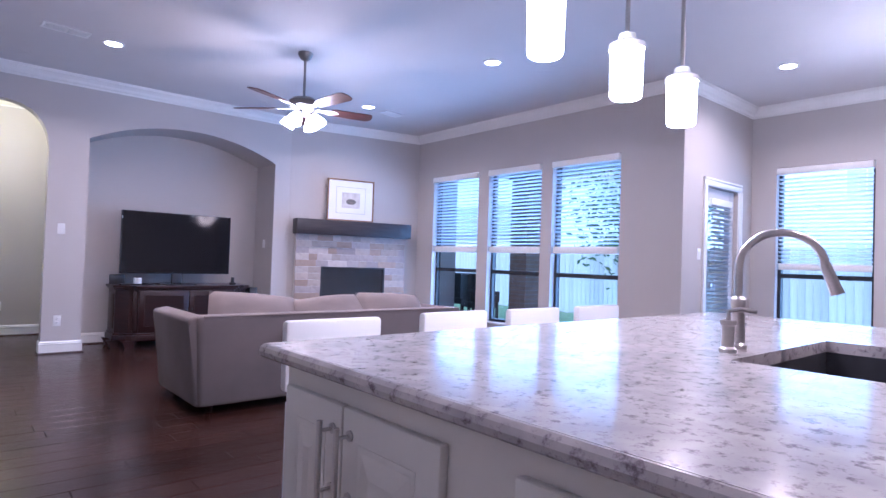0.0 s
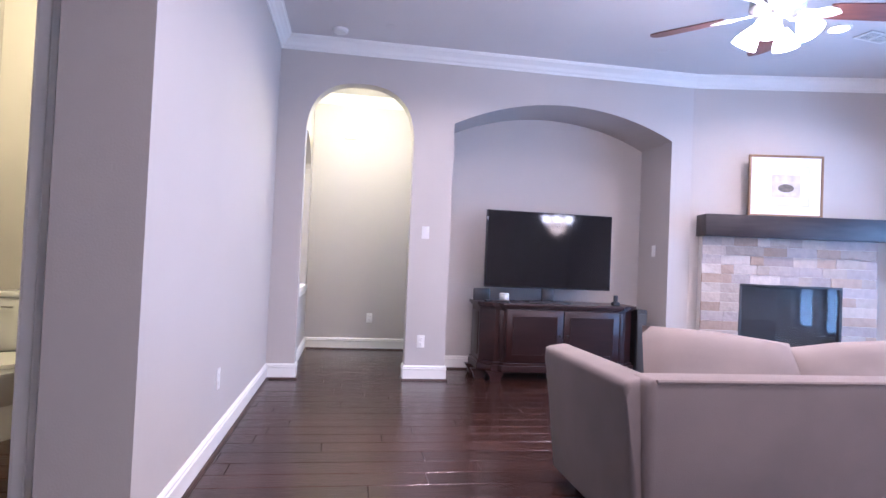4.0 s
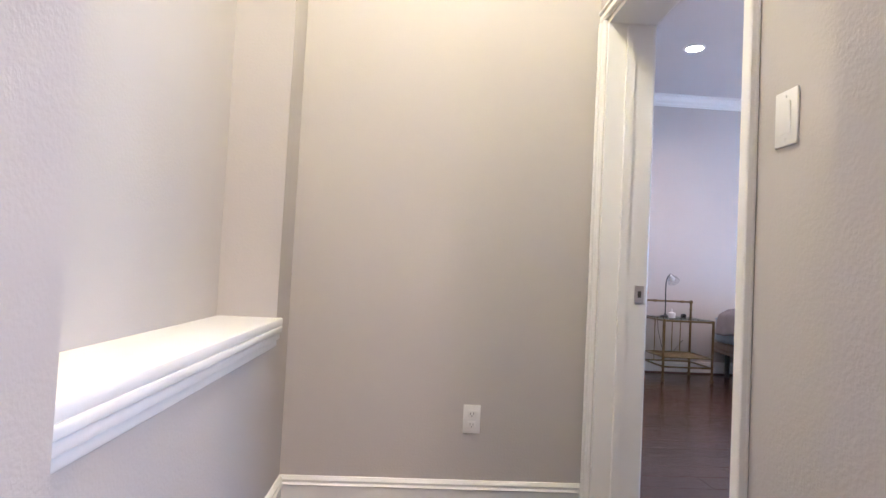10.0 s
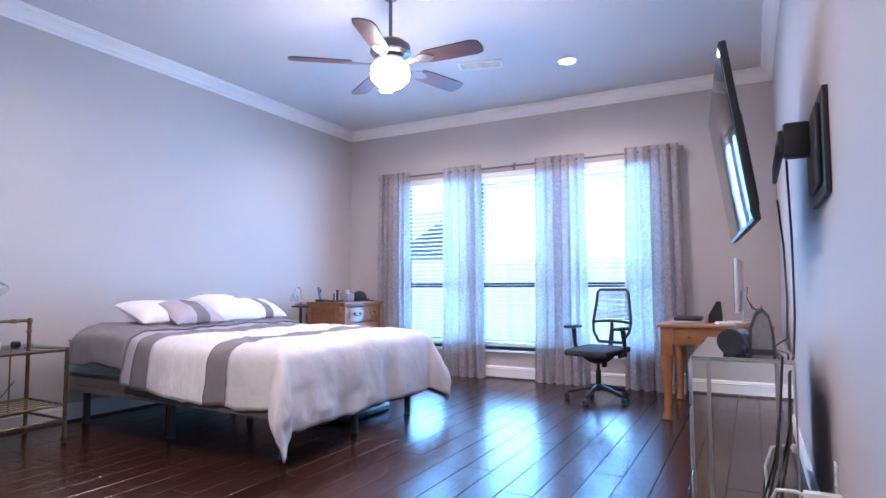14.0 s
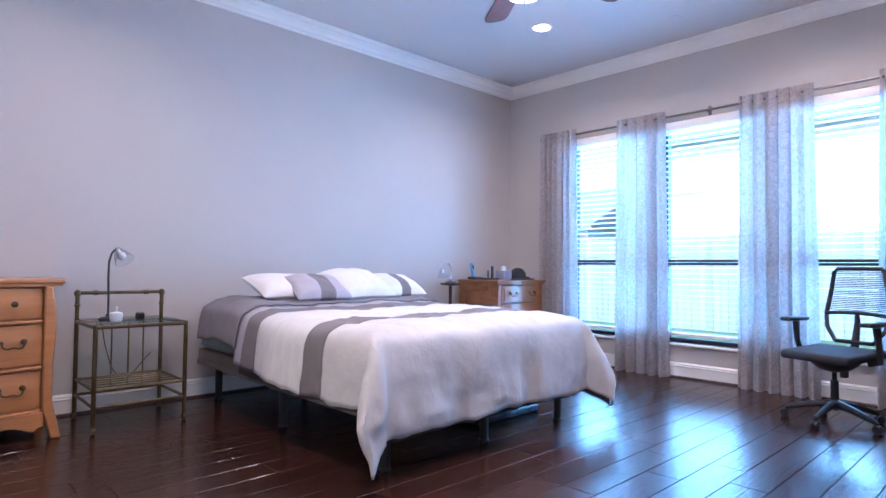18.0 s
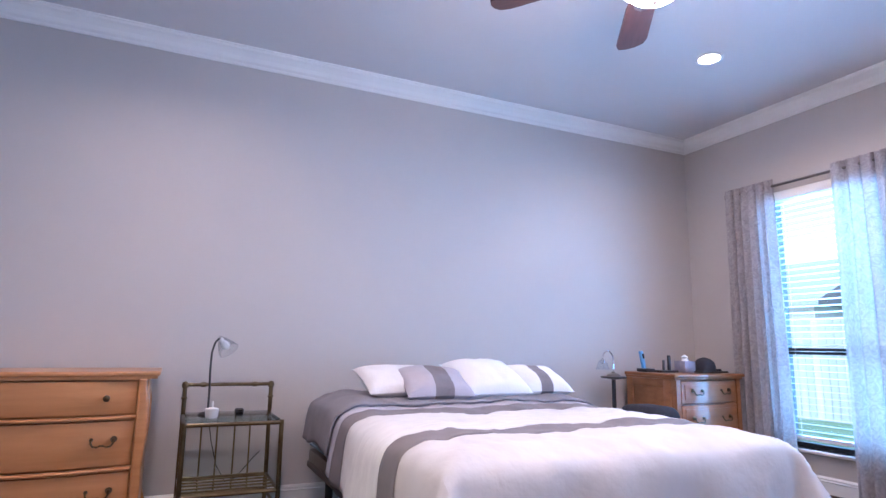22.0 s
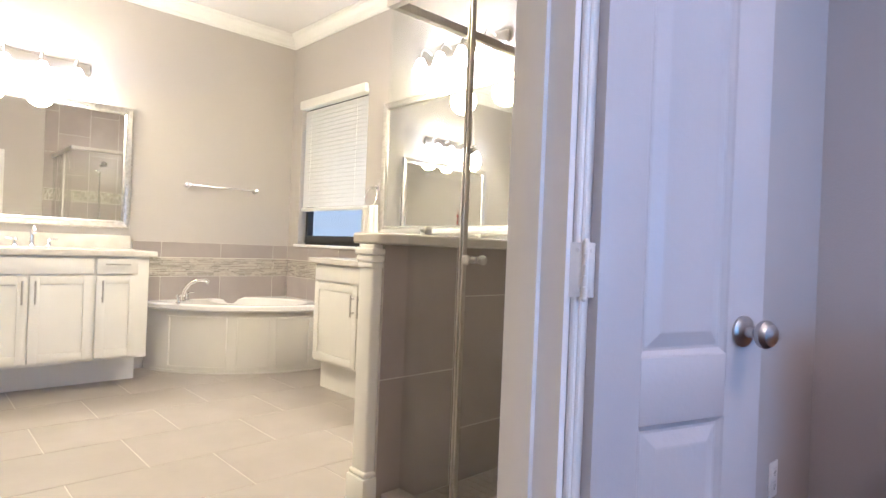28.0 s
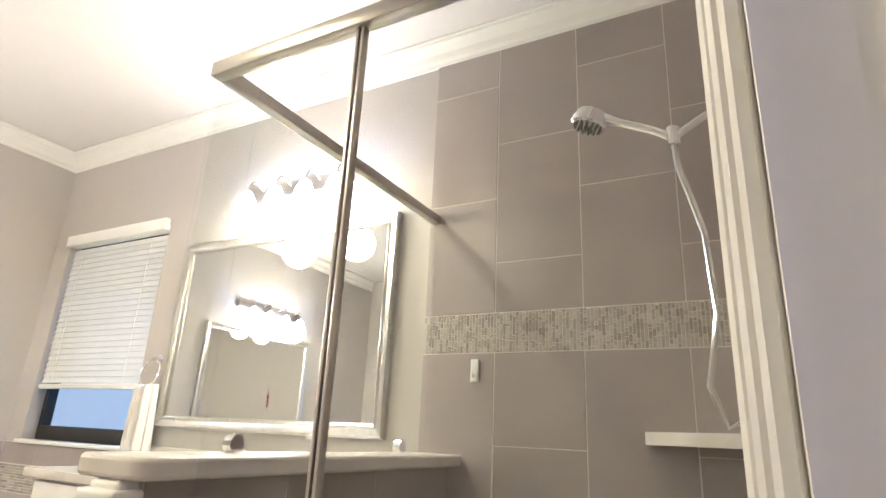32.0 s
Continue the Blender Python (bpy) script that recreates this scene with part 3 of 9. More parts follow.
# glazed back door in the nook
root = new("door_back")
tagged(root, "white back door with a full glass pane and blind", kind="structure")
x0, x1, y = 6.46, 7.22, -4.64
box_part("stile", (x0 + 0.01, y, 0.01), (x0 + 0.12, y + 0.04, 2.02), DOORP, root, 0.003)
box_part("stile", (x1 - 0.12, y, 0.01), (x1 - 0.01, y + 0.04, 2.02), DOORP, root, 0.003)
box_part("rail", (x0 + 0.12, y, 1.90), (x1 - 0.12, y + 0.04, 2.02), DOORP, root, 0.003)
box_part("rail", (x0 + 0.12, y, 0.01), (x1 - 0.12, y + 0.04, 0.28), DOORP, root, 0.003)
p = box_part("pane", (x0 + 0.12, y + 0.015, 0.28), (x1 - 0.12, y + 0.02, 1.90), GLASS, root)
p.visible_shadow = False
bm = bm_new()
add_lathe(bm, [(0.026, 0), (0.026, 0.008), (0.012, 0.014), (0.012, 0.04), (0.026, 0.05), (0.028, 0.065), (0.018, 0.078)], n=16)
k = part("knob", bm, NICKEL, root)
k.matrix_basis = pose(x0 + 0.065, y, 0.98, 90, 0, 0)
blind("door_blind", (x0 + 0.13, -4.645, 0), 0, x1 - x0 - 0.26, 1.91, 0.32, BLIND2, -25, 0.046, "grey slatted blind on the back door", -0.02, 0.03)
casing("trim_back_door", -4.68, 6.46, 7.22, 2.03, "y", -1)

# ---- things: living room ----
SOFA = pmat("taupe_upholstery", (0.205, 0.175, 0.168), (0.255, 0.215, 0.205), 2.5, 0.95, bump=0.25, bscale=260, spec=0.2)
SOFA2 = pmat("taupe_cushion", (0.225, 0.19, 0.18), (0.275, 0.23, 0.215), 2.5, 0.95, bump=0.25, bscale=240, spec=0.2)
CHERRY = pmat("dark_cherry_wood", (0.015, 0.0045, 0.004), (0.030, 0.009, 0.0075), 6, 0.32, bump=0.05, bscale=50, stretch=(0.6, 0.6, 4), coat=0.08, detail=7)
CHERRYP = pmat("dark_cherry_panel", (0.011, 0.0036, 0.0034), (0.022, 0.007, 0.006), 6, 0.32, bump=0.05, bscale=50, stretch=(0.6, 0.6, 4), coat=0.08, detail=7)
MANTEL = pmat("black_stained_mantel", (0.020, 0.016, 0.018), (0.034, 0.027, 0.028), 8, 0.35, bump=0.05, bscale=60, stretch=(0.5, 4, 4))
CAB = pmat("cream_cabinet_paint", (0.66, 0.63, 0.57), (0.63, 0.60, 0.54), 3, 0.42, bump=0.03, bscale=70)
LEATHER = pmat("white_leather", (0.80, 0.79, 0.78), (0.76, 0.75, 0.74), 5, 0.45, bump=0.08, bscale=160)
GOLD = pmat("bronze_gilt_frame", (0.22, 0.13, 0.07), (0.30, 0.19, 0.10), 30, 0.4, 0.4)
PAPER = pmat("mat_board", (0.78, 0.77, 0.74), None, 4, 0.8)
ETCH = pmat("faded_etching", (0.46, 0.42, 0.37), (0.62, 0.58, 0.52), 16, 0.8, detail=8)
INK = pmat("etching_ink", (0.10, 0.09, 0.08), (0.2, 0.17, 0.14), 24, 0.8)
LOG = pmat("ceramic_log", (0.22, 0.18, 0.14), (0.36, 0.31, 0.25), 12, 0.9, bump=0.4, bscale=30)
FIREBOX = pmat("firebox_black", (0.012, 0.012, 0.013), (0.02, 0.02, 0.02), 8, 0.6)
BLADE = pmat("fan_blade_cherry", (0.055, 0.020, 0.016), (0.095, 0.038, 0.030), 5, 0.42, stretch=(1, 8, 1), detail=7)
BRONZE = pmat("fan_pewter", (0.24, 0.22, 0.20), (0.20, 0.18, 0.17), 9, 0.35, 0.9)


def granite(name):
    m = pmat(name, (0.58, 0.54, 0.52), (0.36, 0.335, 0.34), 11, 0.15, rvar=0.05, detail=8)
    N, L = m.node_tree.nodes, m.node_tree.links
    b = N["Principled BSDF"]
    base = b.inputs["Base Color"].links[0].from_socket
    v, r, mx = N.new("ShaderNodeTexNoise"), N.new("ShaderNodeMapRange"), N.new("ShaderNodeMix")
    tc = next(n for n in N if n.type == "TEX_COORD")
    v.inputs["Scale"].default_value, v.inputs["Detail"].default_value, v.inputs["Roughness"].default_value = 38, 4, 0.75
    r.inputs["From Min"].default_value, r.inputs["From Max"].default_value = 0.52, 0.66
    mx.data_type = "RGBA"
    L.new(tc.outputs["Object"], v.inputs["Vector"])
    L.new(v.outputs["Fac"], r.inputs["Value"])
    L.new(r.outputs[0], mx.inputs["Factor"])
    L.new(base, mx.inputs["A"])
    mx.inputs["B"].default_value = (0.16, 0.13, 0.15, 1)
    L.new(mx.outputs["Result"], b.inputs["Base Color"])
    return m


GRANITE = granite("speckled_granite")

# sofa, back towards the kitchen
sofa = thing("sofa", "taupe upholstered sofa with loose back cushions and flared arms", "sofa", (1.77, -3.33, 0))
SL, SD = 2.42, 0.92
bm = bm_new()
add_box(bm, (0.06, 0.04, 0.055), (SL - 0.06, SD - 0.04, 0.30), 0.03)
part("base", bm, SOFA, sofa)
bm = bm_new()
v = add_box(bm, (0.02, 0.0, 0.055), (SL - 0.02, 0.17, 0.70), 0.0)
for w in v:
    if w.co.z > 0.5:
        w.co.y -= 0.05
        w.co.x += -0.03 if w.co.x < 1 else 0.03
bmesh.ops.bevel(bm, geom=bm.edges[:], offset=0.03, segments=3, affect="EDGES", profile=0.5)
part("backrest", bm, SOFA, sofa)
bm = bm_new()
add_tube(bm, [(0.02, -0.045, 0.695), (SL - 0.02, -0.045, 0.695)], 0.008, 6)
part("piping", bm, SOFA2, sofa)
for sx in (0, 1):
    bm = bm_new()
    o = [(0.0, 0.055), (0.14, 0.055), (0.12, 0.64), (0.05, 0.70), (-0.07, 0.68), (-0.06, 0.62)]
    if sx:
        o = [(SL - x, z) for x, z in o][::-1]
    add_prism(bm, o, "y", 0.02, SD)
    bmesh.ops.bevel(bm, geom=bm.edges[:], offset=0.025, segments=3, affect="EDGES", profile=0.5)
    part("arm", bm, SOFA, sofa)


def cushion(name, w, h, d, m, parent, seed):
    bm = bm_new()
    bmesh.ops.create_grid(bm, x_segments=16, y_segments=12, size=0.5)
    n = len(bm.verts)
    top = list(bm.verts)
    g = bmesh.ops.duplicate(bm, geom=bm.verts[:] + bm.edges[:] + bm.faces[:])
    low = [x for x in g["geom"] if isinstance(x, bmesh.types.BMVert)]
    rnd = random.Random(seed)
    ox = rnd.random() * 9
    for vs, s in ((top, 1), (low, -1)):
        for v in vs:
            x, y = v.co.x * 2, v.co.y * 2
            f = ((1 - abs(x) ** 3.2) * (1 - abs(y) ** 3.2)) ** 0.55 if abs(x) < 1 and abs(y) < 1 else 0
            wr = noise.noise(Vector((x * 2.2 + ox, y * 2.2, s))) * 0.22
            sag = 1 - 0.05 * (abs(x * y))
            v.co = Vector((x * w / 2 * sag, y * h / 2 * sag, s * d / 2 * f * (1 + wr)))
    bmesh.ops.remove_doubles(bm, verts=bm.verts[:], dist=0.0005)
    return part(name, bm, m, parent)


for k, (x, hh, tilt) in enumerate(((0.53, 0.52, 62), (1.20, 0.47, 55), (1.86, 0.50, 60))):
    c = cushion("back_cushion", 0.74, hh, 0.24, SOFA2, sofa, k)
    c.matrix_basis = pose(x, 0.29, 0.60, tilt, (5, -4, 3)[k], (-3, 4, -2)[k])
for k in range(3):
    c = box_part("seat_cushion", (0.16 + k * 0.735, 0.22, 0.30), (0.88 + k * 0.735, SD - 0.02, 0.45), SOFA2, sofa, 0.04)
for x, y in ((0.12, 0.08), (SL - 0.12, 0.08), (0.12, SD - 0.1), (SL - 0.12, SD - 0.1)):
    bm = bm_new()
    add_cyl(bm, (x, y, 0.0), (x, y, 0.10), 0.025, 0.035, 4)
    part("leg", bm, CHERRY, sofa)

# media console in the recess: breakfront with canted ends
con = thing("media_console", "dark cherry media console with two panel doors", "console", (2.72, 0.0, 0))
def con_outline(e, x1=0.78, x2=0.66, yb=0.50):
    return [(-x1 - e, yb), (-x1 - e, 0.14 - e), (-x2 - e, 0.02 - e), (-0.60 - e, 0.02 - e), (-0.57 - e, -0.02 - e), (0.57 + e, -0.02 - e), (0.60 + e, 0.02 - e), (x2 + e, 0.02 - e), (x1 + e, 0.14 - e), (x1 + e, yb)]
for nm, z0, z1, e in (("plinth", 0.09, 0.15, 0.02), ("base_moulding", 0.15, 0.175, 0.008), ("carcass", 0.175, 0.685, -0.006), ("top_moulding", 0.685, 0.705, 0.012), ("top", 0.705, 0.735, 0.03)):
    bm = bm_new()
    add_prism(bm, con_outline(e), "z", z0, z1)
    bmesh.ops.bevel(bm, geom=[ed for ed in bm.edges if abs(ed.verts[0].co.z - ed.verts[1].co.z) < 1e-4], offset=0.006, segments=2, affect="EDGES", profile=0.5)
    part(nm, bm, CHERRY, con)
for s in (-1, 1):
    dx0, dx1 = (-0.56, -0.005) if s < 0 else (0.005, 0.56)
    d = box_part("door", (dx0, -0.038, 0.19), (dx1, -0.016, 0.675), CHERRY, con, 0.004)
    for a, b in (((dx0 + 0.06, -0.046, 0.25), (dx1 - 0.06, -0.030, 0.255)), ((dx0 + 0.06, -0.046, 0.610), (dx1 - 0.06, -0.030, 0.615)), ((dx0 + 0.06, -0.046, 0.25), (dx0 + 0.066, -0.030, 0.615)), ((dx1 - 0.066, -0.046, 0.25), (dx1 - 0.06, -0.030, 0.615))):
        box_part("bead", a, b, CHERRY, d)
    box_part("panel", (dx0 + 0.066, -0.041, 0.255), (dx1 - 0.066, -0.030, 0.610), CHERRYP, d)
    bm = bm_new()
    add_lathe(bm, [(0.006, 0), (0.006, 0.012), (0.013, 0.018), (0.011, 0.028), (0.004, 0.031)], n=12)
    kn = part("knob", bm, BLACKM, d)
    kn.matrix_basis = pose(s * 0.035, -0.038, 0.44, 90, 0, 0)
    box_part("pilaster", (s * 0.595 - 0.022, 0.002, 0.20), (s * 0.595 + 0.022, 0.014, 0.66), CHERRYP, con, 0.003)
    box_part("side_panel", (s * 0.774 - 0.008, 0.19, 0.22), (s * 0.774 + 0.008, 0.46, 0.63), CHERRYP, con, 0.004)
for x, y in ((-0.64, 0.0), (0.64, 0.0), (-0.76, 0.42), (0.76, 0.42), (-0.76, 0.15), (0.76, 0.15)):
    bm = bm_new()
    add_prism(bm, [(x - 0.085, 0.09), (x + 0.085, 0.09), (x + 0.06, 0.05), (x + 0.045, 0.0), (x - 0.045, 0.0), (x - 0.06, 0.05)], "y", y - 0.02, y + 0.06)
    part("foot", bm, CHERRY, con)

tv = thing("television", "large flat black television on a short stand", "television", (2.64, 0.20, 0.725), 2)
box_part("casing", (-0.655, 0.0, 0.145), (0.655, 0.045, 0.90), BLACKP, tv, 0.006)
box_part("screen", (-0.645, -0.003, 0.157), (0.645, 0.003, 0.892), SCREEN, tv)
box_part("stand_neck", (-0.06, 0.01, 0.02), (0.06, 0.05, 0.15), BLACKP, tv, 0.008)
box_part("stand_base", (-0.22, -0.06, 0.0), (0.22, 0.14, 0.022), BLACKP, tv, 0.008)
box_part("label", (-0.654, -0.004, 0.80), (-0.646, -0.002, 0.83), PLASTIC, tv)

bm = bm_new()
add_box(bm, (-0.085, -0.01, 0.0), (0.085, 0.02, 0.12), 0.01)
single("photo_frame", bm, BLACKP, "small black frame leaning on the console", "frame", (1.98, 0.26, 0.735), 8)
bm = bm_new()
add_lathe(bm, [(0.04, 0), (0.046, 0.01), (0.046, 0.08), (0.04, 0.085)], n=20)
single("candle_jar", bm, PLASTIC, "small white candle jar on the console", "jar", (2.17, 0.12, 0.735))
bm = bm_new()
add_box(bm, (-0.035, -0.03, 0), (0.035, 0.03, 0.035), 0.008)
add_box(bm, (-0.02, -0.01, 0.03), (0.02, 0.01, 0.10), 0.004)
single("webcam", bm, BLACKP, "small black gadget standing on the console", "gadget", (3.30, 0.10, 0.735))
for k, (x, y, rz) in enumerate(((2.05, 0.10, 20), (2.12, 0.06, -8))):
    bm = bm_new()
    add_box(bm, (-0.085, -0.022, 0), (0.085, 0.022, 0.02), 0.006)
    single("remote_control", bm, BLACKP, "black remote control lying on the console", "remote", (x, y, 0.735), rz, "remotes")
bm = bm_new()
add_tube(bm, [(2.2 + 0.04 * i, 0.16 + 0.03 * math.sin(i * 1.9), 0.742 + 0.01 * abs(math.sin(i))) for i in range(14)], 0.0035, 6)
single("console_cable", bm, BLACKP, "thin black cable lying loose on the console", "cable")
# tall speaker beside the console
spk = thing("floor_speaker", "narrow black floor speaker beside the console", "speaker", (3.60, 0.22, 0))
box_part("cabinet", (-0.055, -0.10, 0.03), (0.055, 0.12, 0.70), BLACKP, spk, 0.012)
box_part("foot", (-0.08, -0.13, 0.0), (0.08, 0.14, 0.03), BLACKP, spk, 0.008)
bm = bm_new()
add_cyl(bm, (0.05, -0.03, 0.46), (0.085, -0.03, 0.46), 0.02, 0.015)
part("dial", bm, BLACKM, spk)
box_part("grille", (-0.045, -0.106, 0.06), (0.045, -0.099, 0.66), SLOT, spk, 0.004)

# fireplace on the angled wall
FX, FA = (4.01, 0.0), math.degrees(math.atan2(-0.42, XL - 4.01))
fp = new("fireplace")
fp.matrix_basis = pose(FX[0], FX[1], 0, 0, 0, FA)
tagged(fp, "gas fireplace faced with pale split stone under a dark mantel", "fireplace")
box_part("backing", (0.09, -0.085, 0.0), (0.448, -0.004, 1.46), GROUT, fp)
box_part("backing", (1.42, -0.085, 0.0), (1.74, -0.004, 1.46), GROUT, fp)
box_part("backing", (0.448, -0.085, 1.01), (1.42, -0.004, 1.46), GROUT, fp)
fb = box_part("firebox", (0.448, -0.03, 0.06), (1.42, -0.004, 1.01), FIREBOX, fp)
box_part("surround", (0.448, -0.105, 0.985), (1.42, -0.06, 1.01), BLACKM, fp, 0.004)
box_part("surround", (0.448, -0.105, 0.0), (0.478, -0.06, 0.985), BLACKM, fp, 0.004)
box_part("surround", (1.39, -0.105, 0.0), (1.42, -0.06, 0.985), BLACKM, fp, 0.004)
box_part("surround", (0.478, -0.105, 0.0), (1.39, -0.06, 0.20), BLACKM, fp, 0.004)
for k, (x, z, rz, ln) in enumerate(((0.72, 0.25, 10, 0.34), (0.95, 0.27, -14, 0.40), (1.12, 0.24, 22, 0.30), (0.84, 0.32, -6, 0.30), (1.02, 0.335, 12, 0.24))):
    bm = bm_new()
    add_tube(bm, [(-ln / 2 + ln * i / 6, 0.006 * math.sin(i * 2.1), 0.008 * math.cos(i * 1.7)) for i in range(7)], [0.020, 0.030, 0.034, 0.030, 0.033, 0.028, 0.018], 10)
    lg = part("log", bm, LOG, fp, "pale ceramic log")
    lg.matrix_basis = pose(x, -0.055, z, 0, rz, 4)
g = box_part("glass", (0.478, -0.092, 0.20), (1.39, -0.089, 0.985), GLASS, fp)
g.visible_shadow = False
mt = thing("mantel_shelf", "black-stained box beam mantel shelf on the wall", "mantel", (FX[0], FX[1], 0), FA)
box_part("beam", (0.06, -0.24, 1.455), (1.77, -0.002, 1.665), MANTEL, mt, 0.006)
# framed print on the mantel
pic = thing("framed_print", "framed faded etching with a wide white mat", "picture", (FX[0] + 0.50 * math.cos(radians(FA)) + 0.12 * math.sin(radians(FA)), FX[1] + 0.50 * math.sin(radians(FA)) - 0.12 * math.cos(radians(FA)), 1.667), FA)
PW, PH = 0.70, 0.60
for nm, a, b in (("frame_rail", (0, -0.012, 0), (PW, 0.012, 0.022)), ("frame_rail", (0, -0.012, PH - 0.022), (PW, 0.012, PH)), ("frame_stile", (0, -0.012, 0.022), (0.022, 0.012, PH - 0.022)), ("frame_stile", (PW - 0.022, -0.012, 0.022), (PW, 0.012, PH - 0.022))):
    box_part(nm, a, b, GOLD, pic, 0.003)
box_part("mat", (0.022, -0.003, 0.022), (PW - 0.022, 0.003, PH - 0.022), PAPER, pic)
box_part("mat_line", (0.13, -0.0045, 0.11), (PW - 0.13, -0.003, PH - 0.11), pmat("mat_line", (0.45, 0.45, 0.44), None, 5, 0.8), pic)
box_part("inner_mat", (0.136, -0.0055, 0.116), (PW - 0.136, -0.0045, PH - 0.116), PAPER, pic)
box_part("print", (0.215, -0.007, 0.19), (PW - 0.215, -0.0055, PH - 0.19), ETCH, pic)
bm = bm_new()
add_lathe(bm, [(0.05, -0.0015), (0.05, 0)], n=18)
w = part("print_figure", bm, INK, pic)
w.matrix_basis = pose(PW / 2, -0.008, 0.28, 90, 0, 0) @ Matrix.Diagonal((1.5, 0.8, 1, 1))

# stones of the fireplace face
STONES = [pmat("split_stone_%d" % k, c, tuple(x * 0.82 for x in c), 14, 0.85, bump=0.5, bscale=45, rand=0.18, detail=7) for k, c in enumerate(((0.52, 0.44, 0.38), (0.44, 0.38, 0.36), (0.60, 0.53, 0.48), (0.46, 0.35, 0.27)))]
rnd = random.Random(5)
stone_meshes = {}
def stone(x0, x1, z0, z1):
    w = max(0.06, round((x1 - x0 - 0.006) / 0.02) * 0.02)
    key = (w, rnd.randrange(4))
    if key not in stone_meshes:
        bm = bm_new()
        vs = add_box(bm, (0, -0.016, 0), (w, 0, 0.088))
        for v in vs:
            if v.co.y < -0.01:
                v.co += Vector((rnd.uniform(-0.003, 0.003), rnd.uniform(-0.008, 0.005), rnd.uniform(-0.003, 0.003)))
        s = part("stone", bm, STONES[key[1]], fp, smooth=False)
        stone_meshes[key] = s.data
    else:
        s = new("stone", stone_meshes[key])
        s.parent = fp
    s.location = (x0, -0.085 - rnd.uniform(0, 0.006), z0)
for row in range(16):
    z0 = 0.0 + row * 0.0915
    spans = [(0.09, 1.74)] if z0 > 1.0 else [(0.09, 0.448), (1.42, 1.74)]
    for a, b in spans:
        x = a
        while x < b - 0.03:
            ln = rnd.choice((0.12, 0.18, 0.22, 0.28))
            e = x + ln
            if b - e < 0.08:
                e = b
            stone(x, e, z0, z0 + 0.088)
            x = e

# ceiling fan
def ceiling_fan(name, loc, label, rod, turn, kit):
    f = thing(name, label, "ceiling fan", loc, 0)
    drop = 0.165 if kit == "globe" else 0.10
    bm = bm_new()
    add_lathe(bm, [(0.07, 0.0), (0.068, -0.025), (0.045, -0.06), (0.02, -0.075)], n=24)
    part("canopy", bm, BRONZE, f)
    bm = bm_new()
    add_cyl(bm, (0, 0, -0.06), (0, 0, -rod), 0.012, n=12)
    part("downrod", bm, BRONZE, f)
    bm = bm_new()
    add_lathe(bm, [(0.03, 0.0), (0.10, -0.012), (0.135, -0.04), (0.14, -0.09), (0.115, -0.115), (0.06, -0.13)], (0, 0, -rod), 32)
    part("motor", bm, BRONZE, f)
    for k in range(5):
        a = radians(turn + 72 * k)
        m = Matrix.Rotation(a, 4, "Z")
        bm = bm_new()
        o = [(0.26, -0.055), (0.30, -0.066), (0.62, -0.075), (0.665, -0.06), (0.68, -0.02), (0.68, 0.02), (0.665, 0.06), (0.62, 0.075), (0.30, 0.066), (0.26, 0.055)]
        add_prism(bm, o, "z", -0.004, 0.004)
        b = part("blade", bm, BLADE, f)
        b.matrix_basis = m @ pose(0, 0, -rod - drop, -12, 0, 0)
        bm = bm_new()
        add_prism(bm, [(0.11, -0.018), (0.20, -0.022), (0.25, -0.05), (0.31, -0.03), (0.34, 0.0), (0.31, 0.03), (0.25, 0.05), (0.20, 0.022), (0.11, 0.018)], "z", -0.009, -0.005)
        br = part("blade_iron", bm, BRONZE if kit == "globe" else TRIM, f)
        br.matrix_basis = m @ pose(0, 0, -rod - drop, -12, 0, 0)
    if kit == "globe":
        bm = bm_new()
        add_lathe(bm, [(0.09, 0.0), (0.115, -0.02), (0.115, -0.045)], (0, 0, -rod - 0.13), 32)
        part("light_fitter", bm, TRIM, f)
        bm = bm_new()
        add_lathe(bm, [(0.115, 0.0), (0.128, -0.015), (0.118, -0.03), (0.135, -0.06), (0.125, -0.10), (0.085, -0.14), (0.03, -0.158), (0.008, -0.162)], (0, 0, -rod - 0.175), 32)
        part("globe", bm, BULBHOT, f, "glowing frosted glass bowl")
        bm = bm_new()
        add_lathe(bm, [(0.010, 0.0), (0.008, -0.014), (0.003, -0.02)], (0, 0, -rod - 0.336), 12)
        part("finial", bm, BRONZE, f)
    else:
        for k in range(4):
            a = radians(35 + 90 * k)
            c, s = math.cos(a), math.sin(a)
            bm = bm_new()
            add_tube(bm, [(0.03 * c, 0.03 * s, -rod - 0.13), (0.07 * c, 0.07 * s, -rod - 0.17), (0.11 * c, 0.11 * s, -rod - 0.18)], 0.010, 8)
            part("arm", bm, TRIM, f)
            bm = bm_new()
            add_lathe(bm, [(0.022, 0.0), (0.032, -0.02), (0.060, -0.07), (0.068, -0.11), (0.058, -0.112)], n=20)
            sh = part("shade", bm, BULBHOT, f, "glowing frosted glass bell shade")
            sh.matrix_basis = pose(0.11 * c, 0.11 * s, -rod - 0.17, 0, 0, math.degrees(a)) @ pose(0, 0, 0, 0, -32, 0)
    return f


ceiling_fan("ceiling_fan", (2.91, -2.51, ZC), "ceiling fan with cherry blades and four lit shades", 0.42, -12, "shades")


